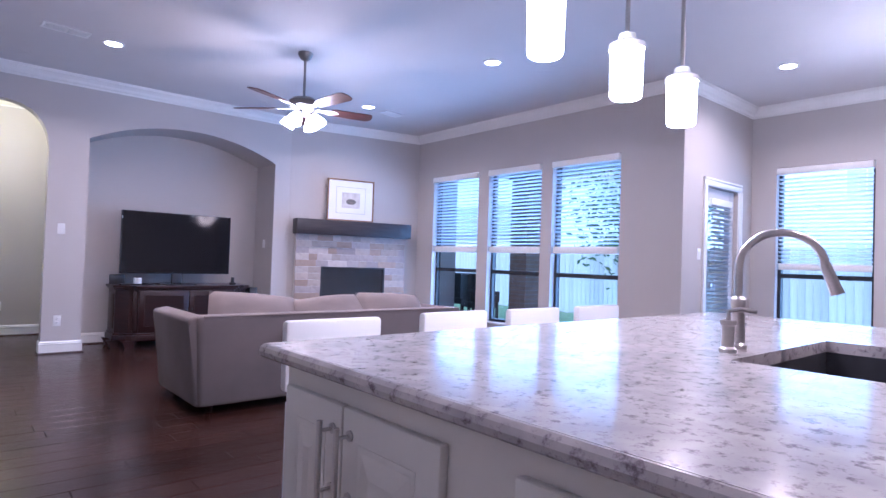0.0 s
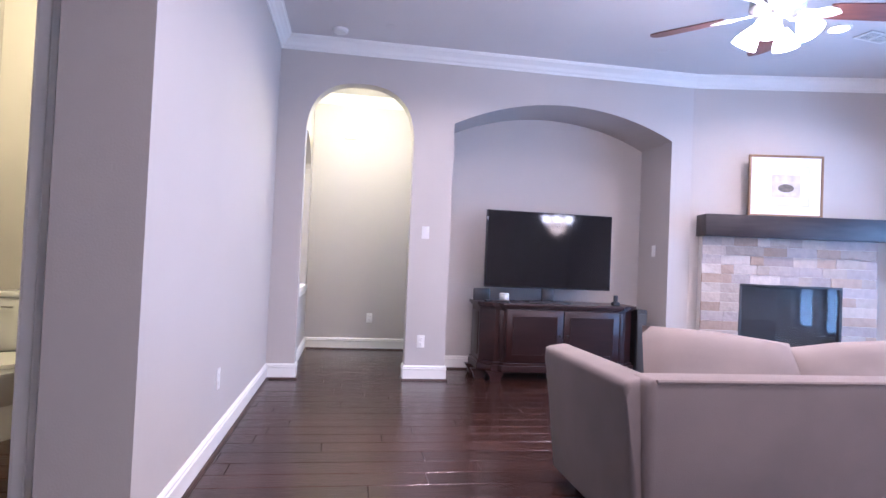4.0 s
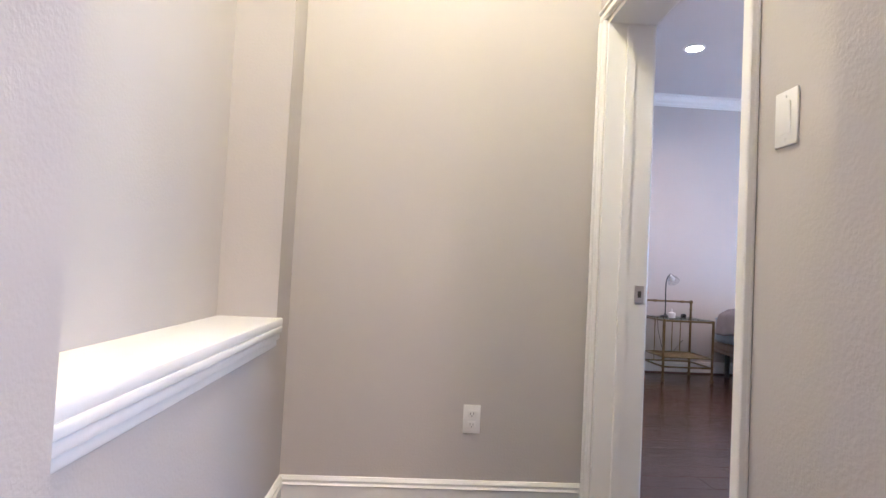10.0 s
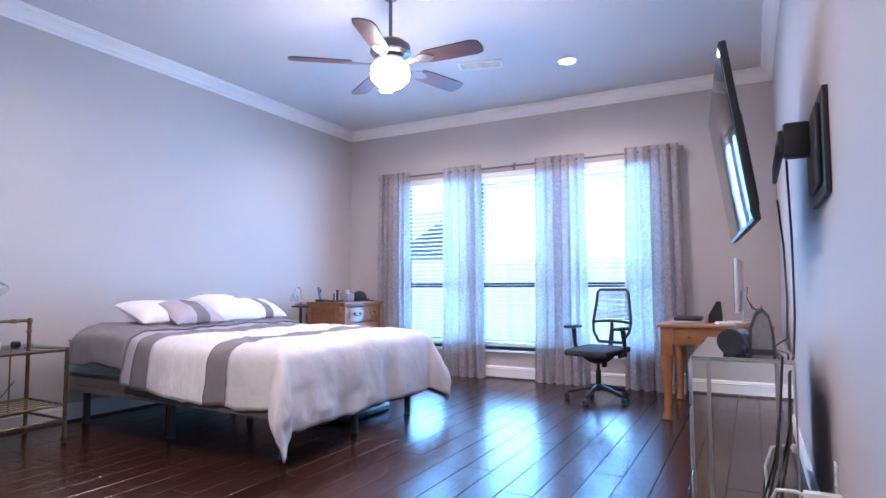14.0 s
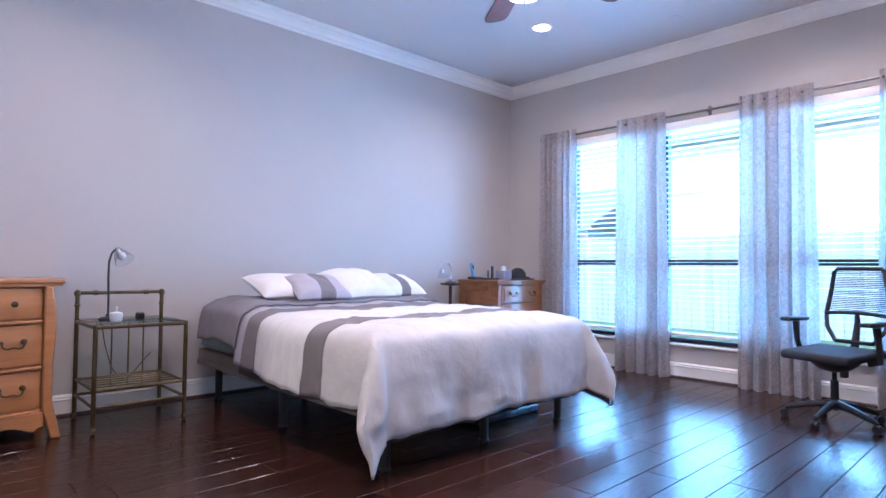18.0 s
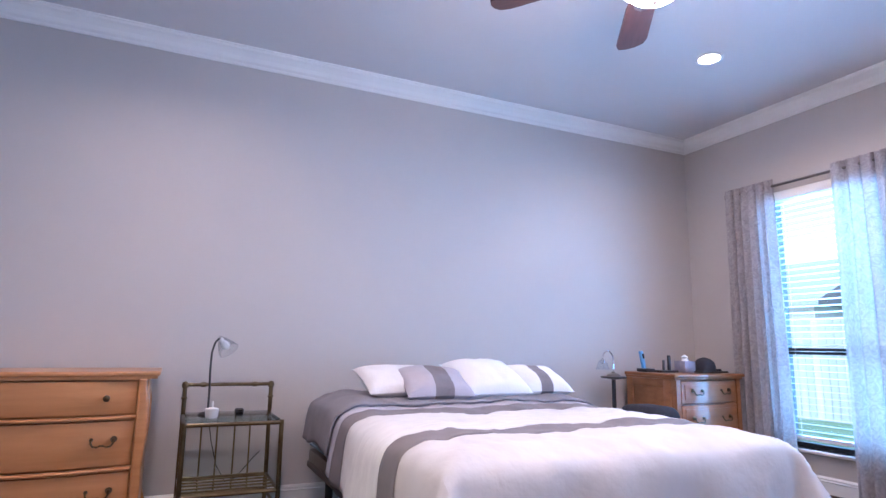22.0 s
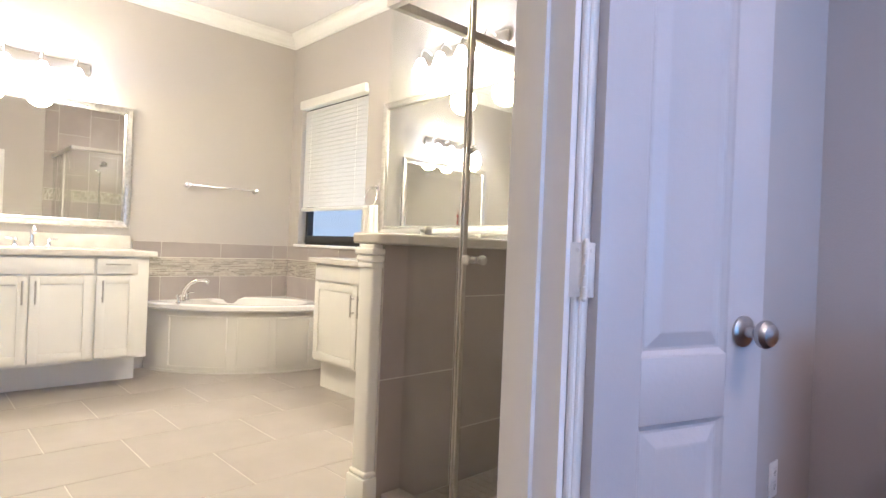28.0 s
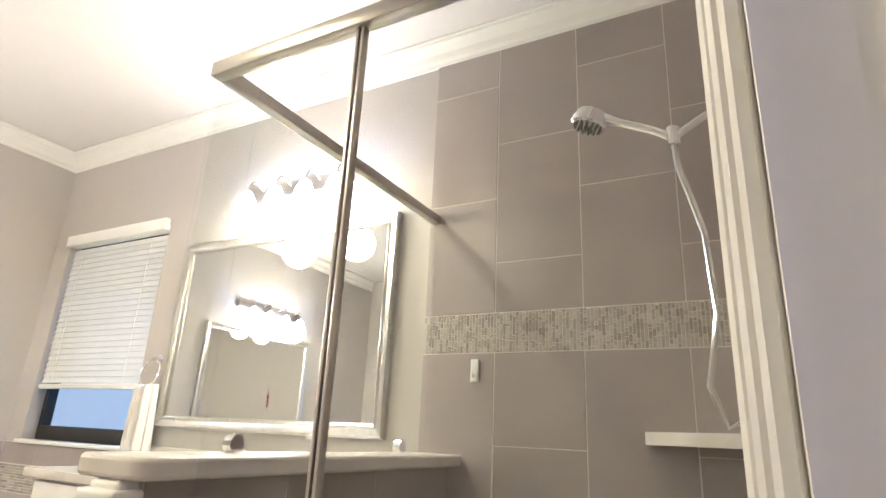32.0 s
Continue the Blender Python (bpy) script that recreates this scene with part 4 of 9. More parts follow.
def can_light(x, y):
    c = thing("recessed_light", "recessed ceiling downlight, lit, with a white ring", "ceiling light", (x, y, ZC), 0, "recessed lights")
    bm = bm_new()
    add_lathe(bm, [(0.092, 0.0), (0.092, -0.006), (0.072, -0.010), (0.066, -0.003), (0.066, 0.0)], n=28, cap=False)
    part("trim_ring", bm, TRIM, c)
    bm = bm_new()
    add_lathe(bm, [(0.067, -0.004), (0.03, -0.012), (0.004, -0.014)], n=24)
    part("lens", bm, CANGLOW, c)


# the last one is an unseen fitting added for the bathroom fill
for x, y in CANS_LIVING + CANS_BED + [(-0.6, 3.7)]:
    can_light(x, y)


def ceiling_vent(x, y, w, d, rz, n=9):
    v = thing("ceiling_vent", "white slotted ceiling air vent", "vent", (x, y, ZC), rz, "ceiling vents")
    box_part("backing", (-w / 2, -d / 2, -0.003), (w / 2, d / 2, 0.0), SLOT if n > 12 else CEIL, v)
    for a, b in (((-w / 2, -d / 2, -0.010), (w / 2, -d / 2 + 0.018, -0.003)), ((-w / 2, d / 2 - 0.018, -0.010), (w / 2, d / 2, -0.003)), ((-w / 2, -d / 2 + 0.018, -0.010), (-w / 2 + 0.018, d / 2 - 0.018, -0.003)), ((w / 2 - 0.018, -d / 2 + 0.018, -0.010), (w / 2, d / 2 - 0.018, -0.003)), ((-0.01, -d / 2 + 0.018, -0.010), (0.01, d / 2 - 0.018, -0.003))):
        box_part("frame_bar", a, b, TRIM, v)
    for k in range(n):
        yy = -d / 2 + 0.02 + (d - 0.04) * (k + 0.5) / n
        s = box_part("slat", (-w / 2 + 0.018, -0.004, -0.001), (w / 2 - 0.018, 0.004, 0.001), TRIM, v)
        s.location, s.rotation_euler = (0, yy, -0.006), (radians(40), 0, 0)


ceiling_vent(1.14, -1.51, 0.36, 0.16, 5)
ceiling_vent(4.78, -1.28, 0.30, 0.16, 8, 14)
ceiling_vent(6.20, 3.14, 0.40, 0.17, -74)


def detector(x, y, r):
    bm = bm_new()
    add_lathe(bm, [(r, 0.0), (r, -0.018), (r * 0.8, -0.032), (0.01, -0.034)], n=24)
    single("smoke_detector", bm, PLASTIC, "round white smoke detector on the ceiling", "detector", (x, y, ZC))


detector(0.52, -0.28, 0.065)
for x, y in ((0.95, -0.45), (3.35, -0.55), (7.0, 3.38)):
    bm = bm_new()
    add_lathe(bm, [(0.05, 0.0), (0.05, -0.004), (0.004, -0.006)], n=20)
    single("ceiling_disc", bm, CEIL, "small flat white cover disc on the ceiling", "cover", (x, y, ZC))


def switch(loc, rz, gangs=1, label="white rocker light switch plate on the wall"):
    """Faces local -y."""
    s = thing("light_switch", label, "switch", loc, rz, "wall plates")
    w = 0.07 + 0.046 * (gangs - 1)
    box_part("plate", (-w / 2, -0.006, -0.0575), (w / 2, 0, 0.0575), PLASTIC, s, 0.003)
    for g in range(gangs):
        u = -w / 2 + 0.035 + 0.046 * g
        r = box_part("rocker", (u - 0.0165, -0.0085, -0.033), (u + 0.0165, -0.005, 0.033), PLASTIC, s, 0.002)
        r.rotation_euler = (radians(2), 0, 0)
        for z in (-0.044, 0.044):
            bm = bm_new()
            add_cyl(bm, (u, -0.0075, z), (u, -0.0055, z), 0.003, n=8)
            part("screw", bm, PLASTIC, s)


def outlet(loc, rz):
    s = thing("wall_outlet", "white duplex wall outlet above the baseboard", "outlet", loc, rz, "wall plates")
    box_part("plate", (-0.035, -0.006, -0.0575), (0.035, 0, 0.0575), PLASTIC, s, 0.003)
    for z in (-0.022, 0.022):
        r = box_part("receptacle", (-0.016, -0.008, z - 0.014), (0.016, -0.005, z + 0.014), PLASTIC, s, 0.005)
        for u in (-0.006, 0.006):
            box_part("slot", (u - 0.001, -0.0085, z - 0.003), (u + 0.001, -0.0078, z + 0.006), SLOT, r)
        bm = bm_new()
        add_cyl(bm, (0, -0.0085, z - 0.008), (0, -0.0078, z - 0.008), 0.0022, n=8)
        part("earth_hole", bm, SLOT, r)


switch((1.364, 0, 1.356), 0)
outlet((1.364, 0, 0.356), 0)
outlet((0.952, YH, 0.381), 0)
switch((XH, 0.54, 1.32), -90, 1)
switch((3.788, 0.28, 1.30), -90, 1)
outlet((0.0, -1.93, 0.39), 90)
switch((6.30, -4.68, 1.30), 0, 1)
outlet((1.61, 5.21, 0.38), 90)
outlet((3.80, YS, 0.37), 180)
switch((0.09, -5.74, 1.24), 90, 3, "white triple rocker switch plate on the wall")
bm = bm_new()
add_box(bm, (-0.07, -0.02, -0.05), (0.07, 0.0, 0.05), 0.006)
single("door_chime", bm, PLASTIC, "white door chime box high on the wall", "chime", (0.63, YH, 2.585))

# hall ceiling lamp
hl = thing("hall_ceiling_lamp", "flush glass ceiling lamp, brightly lit, in the hall", "ceiling light", (0.72, 0.75, ZC))
bm = bm_new()
add_lathe(bm, [(0.10, 0.0), (0.10, -0.03), (0.16, -0.04)], n=28)
part("pan", bm, NICKEL, hl)
bm = bm_new()
add_lathe(bm, [(0.16, -0.04), (0.17, -0.07), (0.13, -0.12), (0.05, -0.145), (0.005, -0.15)], n=28)
part("bowl", bm, BULB, hl)

# kitchen island
isl = thing("kitchen_island", "cream panelled kitchen island with bar handles", "island", (0, 0, 0))
IX0, IX1, IY0, IY1 = 1.02, 3.42, -7.80, -6.12
SX0, SX1, SY0, SY1 = 1.86, 2.58, -7.33, -6.88
box_part("carcass", (IX0 + 0.022, IY0 + 0.05, 0.10), (IX1 - 0.05, IY1 - 0.085, 0.67), CAB, isl)
box_part("end_box", (IX0 + 0.022, IY0 + 0.05, 0.67), (SX0 - 0.03, IY1 - 0.085, 0.885), CAB, isl)
box_part("end_box", (SX1 + 0.03, IY0 + 0.05, 0.67), (IX1 - 0.05, IY1 - 0.085, 0.885), CAB, isl)
box_part("back_panel", (SX0 - 0.03, SY1 + 0.03, 0.67), (SX1 + 0.03, IY1 - 0.085, 0.885), CAB, isl)
box_part("front_panel", (SX0 - 0.03, IY0 + 0.05, 0.67), (SX1 + 0.03, SY0 - 0.03, 0.885), CAB, isl)
box_part("toe_kick", (IX0 + 0.11, IY0 + 0.1, 0.0), (IX1 - 0.1, IY1 - 0.13, 0.10), SLOT, isl)


def shaker_x(parent, xf, y0, y1, z0, z1, material, hy=None, handle=None, hz=None):
    """A raised-panel door on a face that looks to -x."""
    d = box_part("door", (xf - 0.020, y0, z0), (xf, y1, z1), material, parent, 0.004)
    f = 0.06
    bm = bm_new()
    add_box(bm, (xf - 0.0215, y0 + f, z0 + f), (xf - 0.018, y1 - f, z1 - f))
    part("panel_groove", bm, material, d)
    bm = bm_new()
    a, b = f + 0.012, f + 0.05
    o0 = [(y0 + a, z0 + a), (y1 - a, z0 + a), (y1 - a, z1 - a), (y0 + a, z1 - a)]
    o1 = [(y0 + b, z0 + b), (y1 - b, z0 + b), (y1 - b, z1 - b), (y0 + b, z1 - b)]
    r0 = [bm.verts.new((xf - 0.0216, *p)) for p in o0]
    r1 = [bm.verts.new((xf - 0.030, *p)) for p in o1]
    for i in range(4):
        bm.faces.new((r0[i], r0[(i + 1) % 4], r1[(i + 1) % 4], r1[i]))
    bm.faces.new(r1)
    part("raised_panel", bm, material, d, smooth=False)
    if handle:
        h = handle
        bm = bm_new()
        add_cyl(bm, (xf - 0.052, hy, hz - h / 2), (xf - 0.052, hy, hz + h / 2), 0.006, n=12)
        bar = part("handle", bm, NICKEL, d, "brushed nickel bar handle")
        for z in (hz - h / 2 + 0.02, hz + h / 2 - 0.02):
            bm = bm_new()
            add_cyl(bm, (xf - 0.052, hy, z), (xf - 0.02, hy, z), 0.004, n=8)
            part("handle_post", bm, NICKEL, bar)
            bm = bm_new()
            add_cyl(bm, (xf - 0.024, hy, z), (xf - 0.02, hy, z), 0.011, n=12)
            part("rosette", bm, NICKEL, bar)
    return d


xf = IX0 + 0.022
shaker_x(isl, xf, -6.482, -6.235, 0.14, 0.84, CAB, -6.452, 0.16, 0.73)
shaker_x(isl, xf, -6.785, -6.488, 0.14, 0.84, CAB, -6.518, 0.16, 0.73)
shaker_x(isl, xf, -7.30, -6.945, 0.14, 0.84, CAB)
shaker_x(isl, xf, -7.67, -7.31, 0.14, 0.84, CAB)
ot = thing("island_outlet", "white outlet plate on the island end", "outlet", (xf, -6.865, 0.70), -90, "wall plates")
box_part("plate", (-0.035, -0.006, -0.0575), (0.035, 0, 0.0575), PLASTIC, ot, 0.003)
for z in (-0.022, 0.022):
    box_part("receptacle", (-0.016, -0.008, z - 0.014), (0.016, -0.005, z + 0.014), PLASTIC, ot, 0.005)
top = thing("island_countertop", "pale speckled granite countertop with an eased edge", "countertop", (0, 0, 0))
bm = bm_new()
for a, b in (((IX0, IY0, 0.885), (SX0, IY1, 0.92)), ((SX1, IY0, 0.885), (IX1, IY1, 0.92)), ((SX0, SY1, 0.885), (SX1, IY1, 0.92)), ((SX0, IY0, 0.885), (SX1, SY0, 0.92))):
    add_box(bm, a, b)
bmesh.ops.remove_doubles(bm, verts=bm.verts[:], dist=0.0005)
part("slab", bm, GRANITE, top, smooth=False)
bm = bm_new()
add_tube(bm, [(IX0, IY1, 0.9025), (IX0, IY0, 0.9025)], 0.0178, 10)
part("edge", bm, GRANITE, top)
bm = bm_new()
add_tube(bm, [(IX0, IY1, 0.9025), (IX1, IY1, 0.9025)], 0.0178, 10)
part("edge", bm, GRANITE, top)
SINK = pmat("dark_sink", (0.028, 0.028, 0.034), (0.04, 0.04, 0.045), 20, 0.5, bump=0.08, bscale=200)
snk = thing("kitchen_sink", "dark composite undermount kitchen sink", "sink", (0, 0, 0))
box_part("bottom", (SX0 - 0.01, SY0 - 0.01, 0.68), (SX1 + 0.01, SY1 + 0.01, 0.70), SINK, snk)
for a, b in (((SX0 - 0.015, SY0 - 0.015, 0.70), (SX0, SY1 + 0.015, 0.884)), ((SX1, SY0 - 0.015, 0.70), (SX1 + 0.015, SY1 + 0.015, 0.884)), ((SX0, SY1, 0.70), (SX1, SY1 + 0.015, 0.884)), ((SX0, SY0 - 0.015, 0.70), (SX1, SY0, 0.884))):
    box_part("side", a, b, SINK, snk)
fc = thing("kitchen_faucet", "brushed nickel pull-down gooseneck kitchen faucet", "faucet", (2.10, -6.80, 0.92))
fc.scale = (0.86, 0.86, 0.86)
bm = bm_new()
add_lathe(bm, [(0.028, 0.0), (0.028, 0.012), (0.022, 0.02), (0.020, 0.13), (0.024, 0.14), (0.024, 0.16), (0.016, 0.17)], n=20)
part("body", bm, NICKEL, fc)
bm = bm_new()
pts = [(0, 0, 0.16), (0, 0, 0.27)]
for i in range(13):
    a = math.pi * i / 12
    pts.append((0.0 + 0.06 * (1 - math.cos(a)), -0.105 * (1 - math.cos(a)), 0.27 + 0.11 * math.sin(a)))
add_tube(bm, pts, 0.013, 12)
part("gooseneck", bm, NICKEL, fc)
bm = bm_new()
add_cyl(bm, (0.118, -0.208, 0.285), (0.135, -0.24, 0.19), 0.015, 0.020, 14)
part("spray_head", bm, NICKEL, fc)
bm = bm_new()
add_tube(bm, [(0.02, 0, 0.09), (0.05, 0.01, 0.10), (0.10, 0.02, 0.115)], [0.009, 0.007, 0.005], 8)
part("lever", bm, NICKEL, fc)
sd = thing("soap_dispenser", "brushed nickel soap dispenser beside the faucet", "dispenser", (1.99, -6.82, 0.92))
bm = bm_new()
add_lathe(bm, [(0.022, 0.0), (0.022, 0.01), (0.016, 0.016), (0.016, 0.07), (0.020, 0.075), (0.020, 0.085)], n=16)
part("body", bm, NICKEL, sd)
bm = bm_new()
add_tube(bm, [(0, 0, 0.085), (0, 0, 0.11), (0.02, -0.02, 0.115), (0.05, -0.05, 0.11)], 0.006, 8)
part("spout", bm, NICKEL, sd)

# bar stools on the far side of the island
stool = thing("bar_stool", "white leather bar stool with a low padded back", "stool", (1.57, -5.73, 0), 180, "bar stools")
box_part("seat", (-0.21, -0.20, 0.60), (0.21, 0.20, 0.66), LEATHER, stool, 0.02)
bm = bm_new()
add_box(bm, (-0.21, -0.245, 0.64), (0.21, -0.20, 0.90), 0.015)
part("backrest", bm, LEATHER, stool)
for x, y in ((-0.18, -0.20), (0.18, -0.20), (-0.18, 0.17), (0.18, 0.17)):
    box_part("leg", (x - 0.018, y - 0.018, 0.0), (x + 0.018, y + 0.018, 0.605), LEATHER, stool, 0.004)
box_part("footrest", (-0.17, 0.155, 0.20), (0.17, 0.18, 0.225), LEATHER, stool, 0.004)
box_part("stretcher", (-0.19, -0.17, 0.24), (-0.17, 0.16, 0.262), LEATHER, stool, 0.004)
box_part("stretcher", (0.17, -0.17, 0.24), (0.19, 0.16, 0.262), LEATHER, stool, 0.004)
for x in (2.27, 2.84, 3.42):
    copy_thing(stool, pose(x, -5.66, 0, 0, 0, 180 + random.uniform(-3, 3)))

# pendants over the island
def pendant(x, y, zb):
    p = thing("pendant_lamp", "glass cylinder pendant lamp, lit, on a nickel rod", "pendant lamp", (x, y, zb), 0, "island pendants")
    bm = bm_new()
    add_lathe(bm, [(0.052, 0.0), (0.058, 0.01), (0.060, 0.17), (0.052, 0.175), (0.046, 0.165), (0.044, 0.01)], n=24)
    part("shade", bm, BULB, p, "glowing white inner glass")
    bm = bm_new()
    add_lathe(bm, [(0.050, 0.175), (0.066, 0.18), (0.066, 0.20), (0.035, 0.215), (0.030, 0.24), (0.012, 0.245)], n=24)
    part("cap", bm, PLASTIC, p)
    bm = bm_new()
    add_cyl(bm, (0, 0, 0.24), (0, 0, ZC - zb - 0.02), 0.009, n=10)
    part("rod", bm, NICKEL, p)
    bm = bm_new()
    add_lathe(bm, [(0.06, ZC - zb), (0.06, ZC - zb - 0.02), (0.015, ZC - zb - 0.03)], n=20)
    part("canopy", bm, NICKEL, p)


for x, z in ((1.833, 1.80), (2.30, 1.762), (2.72, 1.738)):
    pendant(x, -6.3, z)

# chandelier in the nook
ch = thing("chandelier", "small chandelier with upright lit candle shades", "chandelier", (5.85, -6.82, ZC))
bm = bm_new()
add_cyl(bm, (0, 0, 0), (0, 0, -0.75), 0.008, n=8)
add_lathe(bm, [(0.05, 0.0), (0.05, -0.02), (0.01, -0.03)], n=16)
part("stem", bm, BRONZE, ch)
bm = bm_new()
add_lathe(bm, [(0.01, -0.72), (0.045, -0.80), (0.03, -0.92), (0.05, -1.0), (0.01, -1.06)], n=16)
part("hub", bm, BRONZE, ch)
for k in range(6):
    a = radians(60 * k)
    c, s = math.cos(a), math.sin(a)
    bm = bm_new()
    add_tube(bm, [(0.03 * c, 0.03 * s, -0.96), (0.14 * c, 0.14 * s, -1.04), (0.26 * c, 0.26 * s, -1.0), (0.30 * c, 0.30 * s, -0.93)], 0.008, 8)
    arm = part("arm", bm, BRONZE, ch)
    bm = bm_new()
    add_lathe(bm, [(0.03, -0.93), (0.05, -0.86), (0.06, -0.80)], (0.30 * c, 0.30 * s, 0), 14)
    part("shade", bm, BULB, arm)

# powder room toilet
PORC = pmat("white_porcelain", (0.80, 0.79, 0.76), (0.78, 0.77, 0.74), 3, 0.12)
wc = thing("toilet", "white porcelain two-piece toilet with a closed lid", "toilet", (-1.235, -1.14, 0))
bm = bm_new()
add_box(bm, (-0.21, -0.22, 0.42), (0.21, -0.03, 0.76), 0.03)
part("tank", bm, PORC, wc)
box_part("tank_lid", (-0.225, -0.235, 0.76), (0.225, -0.02, 0.795), PORC, wc, 0.012)
bm = bm_new()
rings = [(0.13, 0.26, 0.0), (0.125, 0.25, 0.05), (0.10, 0.21, 0.18), (0.15, 0.25, 0.28), (0.185, 0.285, 0.36), (0.19, 0.29, 0.385)]
prev = None
for rx, ry, z in rings:
    ring = [bm.verts.new((rx * math.cos(2 * math.pi * k / 24), -0.48 + ry * math.sin(2 * math.pi * k / 24) + (0.06 if z < 0.2 else 0), z)) for k in range(24)]
    if prev:
        for k in range(24):
            bm.faces.new((prev[k], prev[(k + 1) % 24], ring[(k + 1) % 24], ring[k]))
    else:
        bm.faces.new(ring[::-1])
    prev = ring
bm.faces.new(prev)
part("bowl", bm, PORC, wc)
for nm, z0, z1, g in (("seat", 0.386, 0.406, 0.0), ("lid", 0.408, 0.43, -0.005)):
    bm = bm_new()
    add_prism(bm, [((0.20 + g) * math.cos(2 * math.pi * k / 28), -0.47 + (0.26 + g) * math.sin(2 * math.pi * k / 28)) for k in range(28)], "z", z0, z1)
    part(nm, bm, PORC, wc)
bm = bm_new()
add_cyl(bm, (-0.16, -0.235, 0.70), (-0.09, -0.24, 0.70), 0.007, n=8)
part("flush_lever", bm, CHROME, wc)
bm = bm_new()
add_lathe(bm, [(0.06, 0.0), (0.055, 0.10), (0.03, 0.11), (0.012, 0.12), (0.012, 0.30), (0.02, 0.31)], n=16)
single("toilet_brush", bm, BLACKP, "black toilet brush in its holder beside the toilet", "brush", (-1.46, -1.42, 0))

# ---- bedroom ----
from mathutils import noise

OAK = pmat("honey_oak", (0.52, 0.245, 0.095), (0.42, 0.185, 0.065), 4, 0.33, bump=0.06, bscale=45, stretch=(0.6, 3, 6), coat=0.2, detail=8)
OAKD = pmat("medium_oak", (0.36, 0.155, 0.058), (0.27, 0.11, 0.04), 4, 0.33, bump=0.06, bscale=45, stretch=(0.6, 3, 6), coat=0.2, detail=8)
PINE = pmat("varnished_pine", (0.42, 0.185, 0.06), (0.33, 0.13, 0.04), 3, 0.32, bump=0.05, bscale=40, stretch=(0.5, 4, 4), coat=0.25, detail=8)
KNOT = pmat("pine_knot", (0.13, 0.045, 0.018), (0.18, 0.07, 0.03), 30, 0.4)
BRASS = pmat("antique_brass", (0.20, 0.155, 0.085), (0.13, 0.095, 0.05), 14, 0.33, 1.0, rvar=0.08)
PULL = pmat("dark_brass", (0.10, 0.07, 0.04), (0.15, 0.11, 0.06), 30, 0.4, 1.0)
COMF = pmat("white_comforter", (0.60, 0.58, 0.59), (0.53, 0.515, 0.525), 5, 0.75, bump=0.55, bscale=13, spec=0.3)
QUILT = pmat("ribbed_white_cotton", (0.70, 0.69, 0.695), (0.62, 0.61, 0.62), 8, 0.85, bump=0.5, bscale=22, stretch=(1, 4, 1), spec=0.2)
BAND = pmat("grey_cotton_band", (0.215, 0.195, 0.205), (0.185, 0.17, 0.18), 12, 0.8, bump=0.15, bscale=260, spec=0.3)
SHEETG = pmat("grey_sheet", (0.25, 0.235, 0.255), (0.20, 0.19, 0.21), 5, 0.85, bump=0.2, bscale=90, spec=0.2)
SHEETB = pmat("light_blue_sheet", (0.34, 0.42, 0.50), (0.30, 0.38, 0.46), 5, 0.85, bump=0.15, bscale=120, spec=0.2)
PIPING = pmat("pale_lilac_cotton", (0.46, 0.44, 0.49), (0.41, 0.39, 0.44), 6, 0.8, bump=0.15, bscale=120)
UNDERSIDE = pmat("dark_underside", (0.06, 0.055, 0.065), (0.08, 0.07, 0.08), 6, 0.85, bump=0.1, bscale=200)
UPHOL = pmat("taupe_upholstery", (0.27, 0.23, 0.205), (0.23, 0.195, 0.175), 8, 0.9, bump=0.25, bscale=250, spec=0.2)
PILLOW = pmat("white_pillow_cotton", (0.78, 0.77, 0.77), (0.72, 0.71, 0.72), 5, 0.85, bump=0.2, bscale=40, spec=0.2)
CURT = sheer("sheer_paisley_curtain", (0.56, 0.52, 0.515), (0.27, 0.245, 0.25), 0.09, 15)
CHAIRM = pmat("black_chair_mesh", (0.012, 0.013, 0.018), (0.02, 0.02, 0.026), 60, 0.75, bump=0.4, bscale=400)
SILVER = pmat("silver_edging", (0.50, 0.49, 0.48), (0.44, 0.43, 0.42), 16, 0.32, 0.9, rvar=0.06)
CRYSTAL = clear_glass("crystal", (0.95, 0.97, 1.0), 0.02)
SMOKE = clear_glass("shelf_glass", (0.72, 0.80, 0.78))
TISSUE = pmat("tissue_box_card", (0.24, 0.25, 0.36), (0.34, 0.34, 0.42), 18, 0.6)
PAPER = pmat("white_paper", (0.80, 0.80, 0.78), None, 5, 0.9)
BLUESCR = pmat("phone_blue", (0.10, 0.28, 0.52), (0.14, 0.34, 0.58), 8, 0.3)
CAPCLOTH = pmat("navy_cap_cloth", (0.02, 0.022, 0.035), (0.03, 0.032, 0.045), 30, 0.9, bump=0.2, bscale=200)
WHITEP = pmat("white_appliance", (0.78, 0.78, 0.77), None, 5, 0.3)
DARKGREY = pmat("dark_grey_plastic", (0.07, 0.07, 0.075), (0.09, 0.09, 0.09), 12, 0.38)


# curtains and their rod
_e = thing("curtain_rod", "thin dark bronze curtain rod with square finials above the three windows", "curtain rod")
_bm = bm_new()
add_cyl(_bm, (7.50, 1.60, 2.375), (7.50, 5.09, 2.375), 0.011, n=12)
part("rod", _bm, BRONZE, _e)
for _y in (1.58, 5.11):
    box_part("finial", (7.48, _y - 0.022, 2.353), (7.52, _y + 0.022, 2.397), BRONZE, _e, 0.006)
for _y in (1.66, 3.34, 5.05):
    _bm = bm_new()
    add_box(_bm, (7.55, _y - 0.012, 2.34), (7.569, _y + 0.012, 2.42), 0.003)
    add_box(_bm, (7.50, _y - 0.006, 2.354), (7.55, _y + 0.006, 2.364), 0.002)
    part("bracket", _bm, BRONZE, _e)


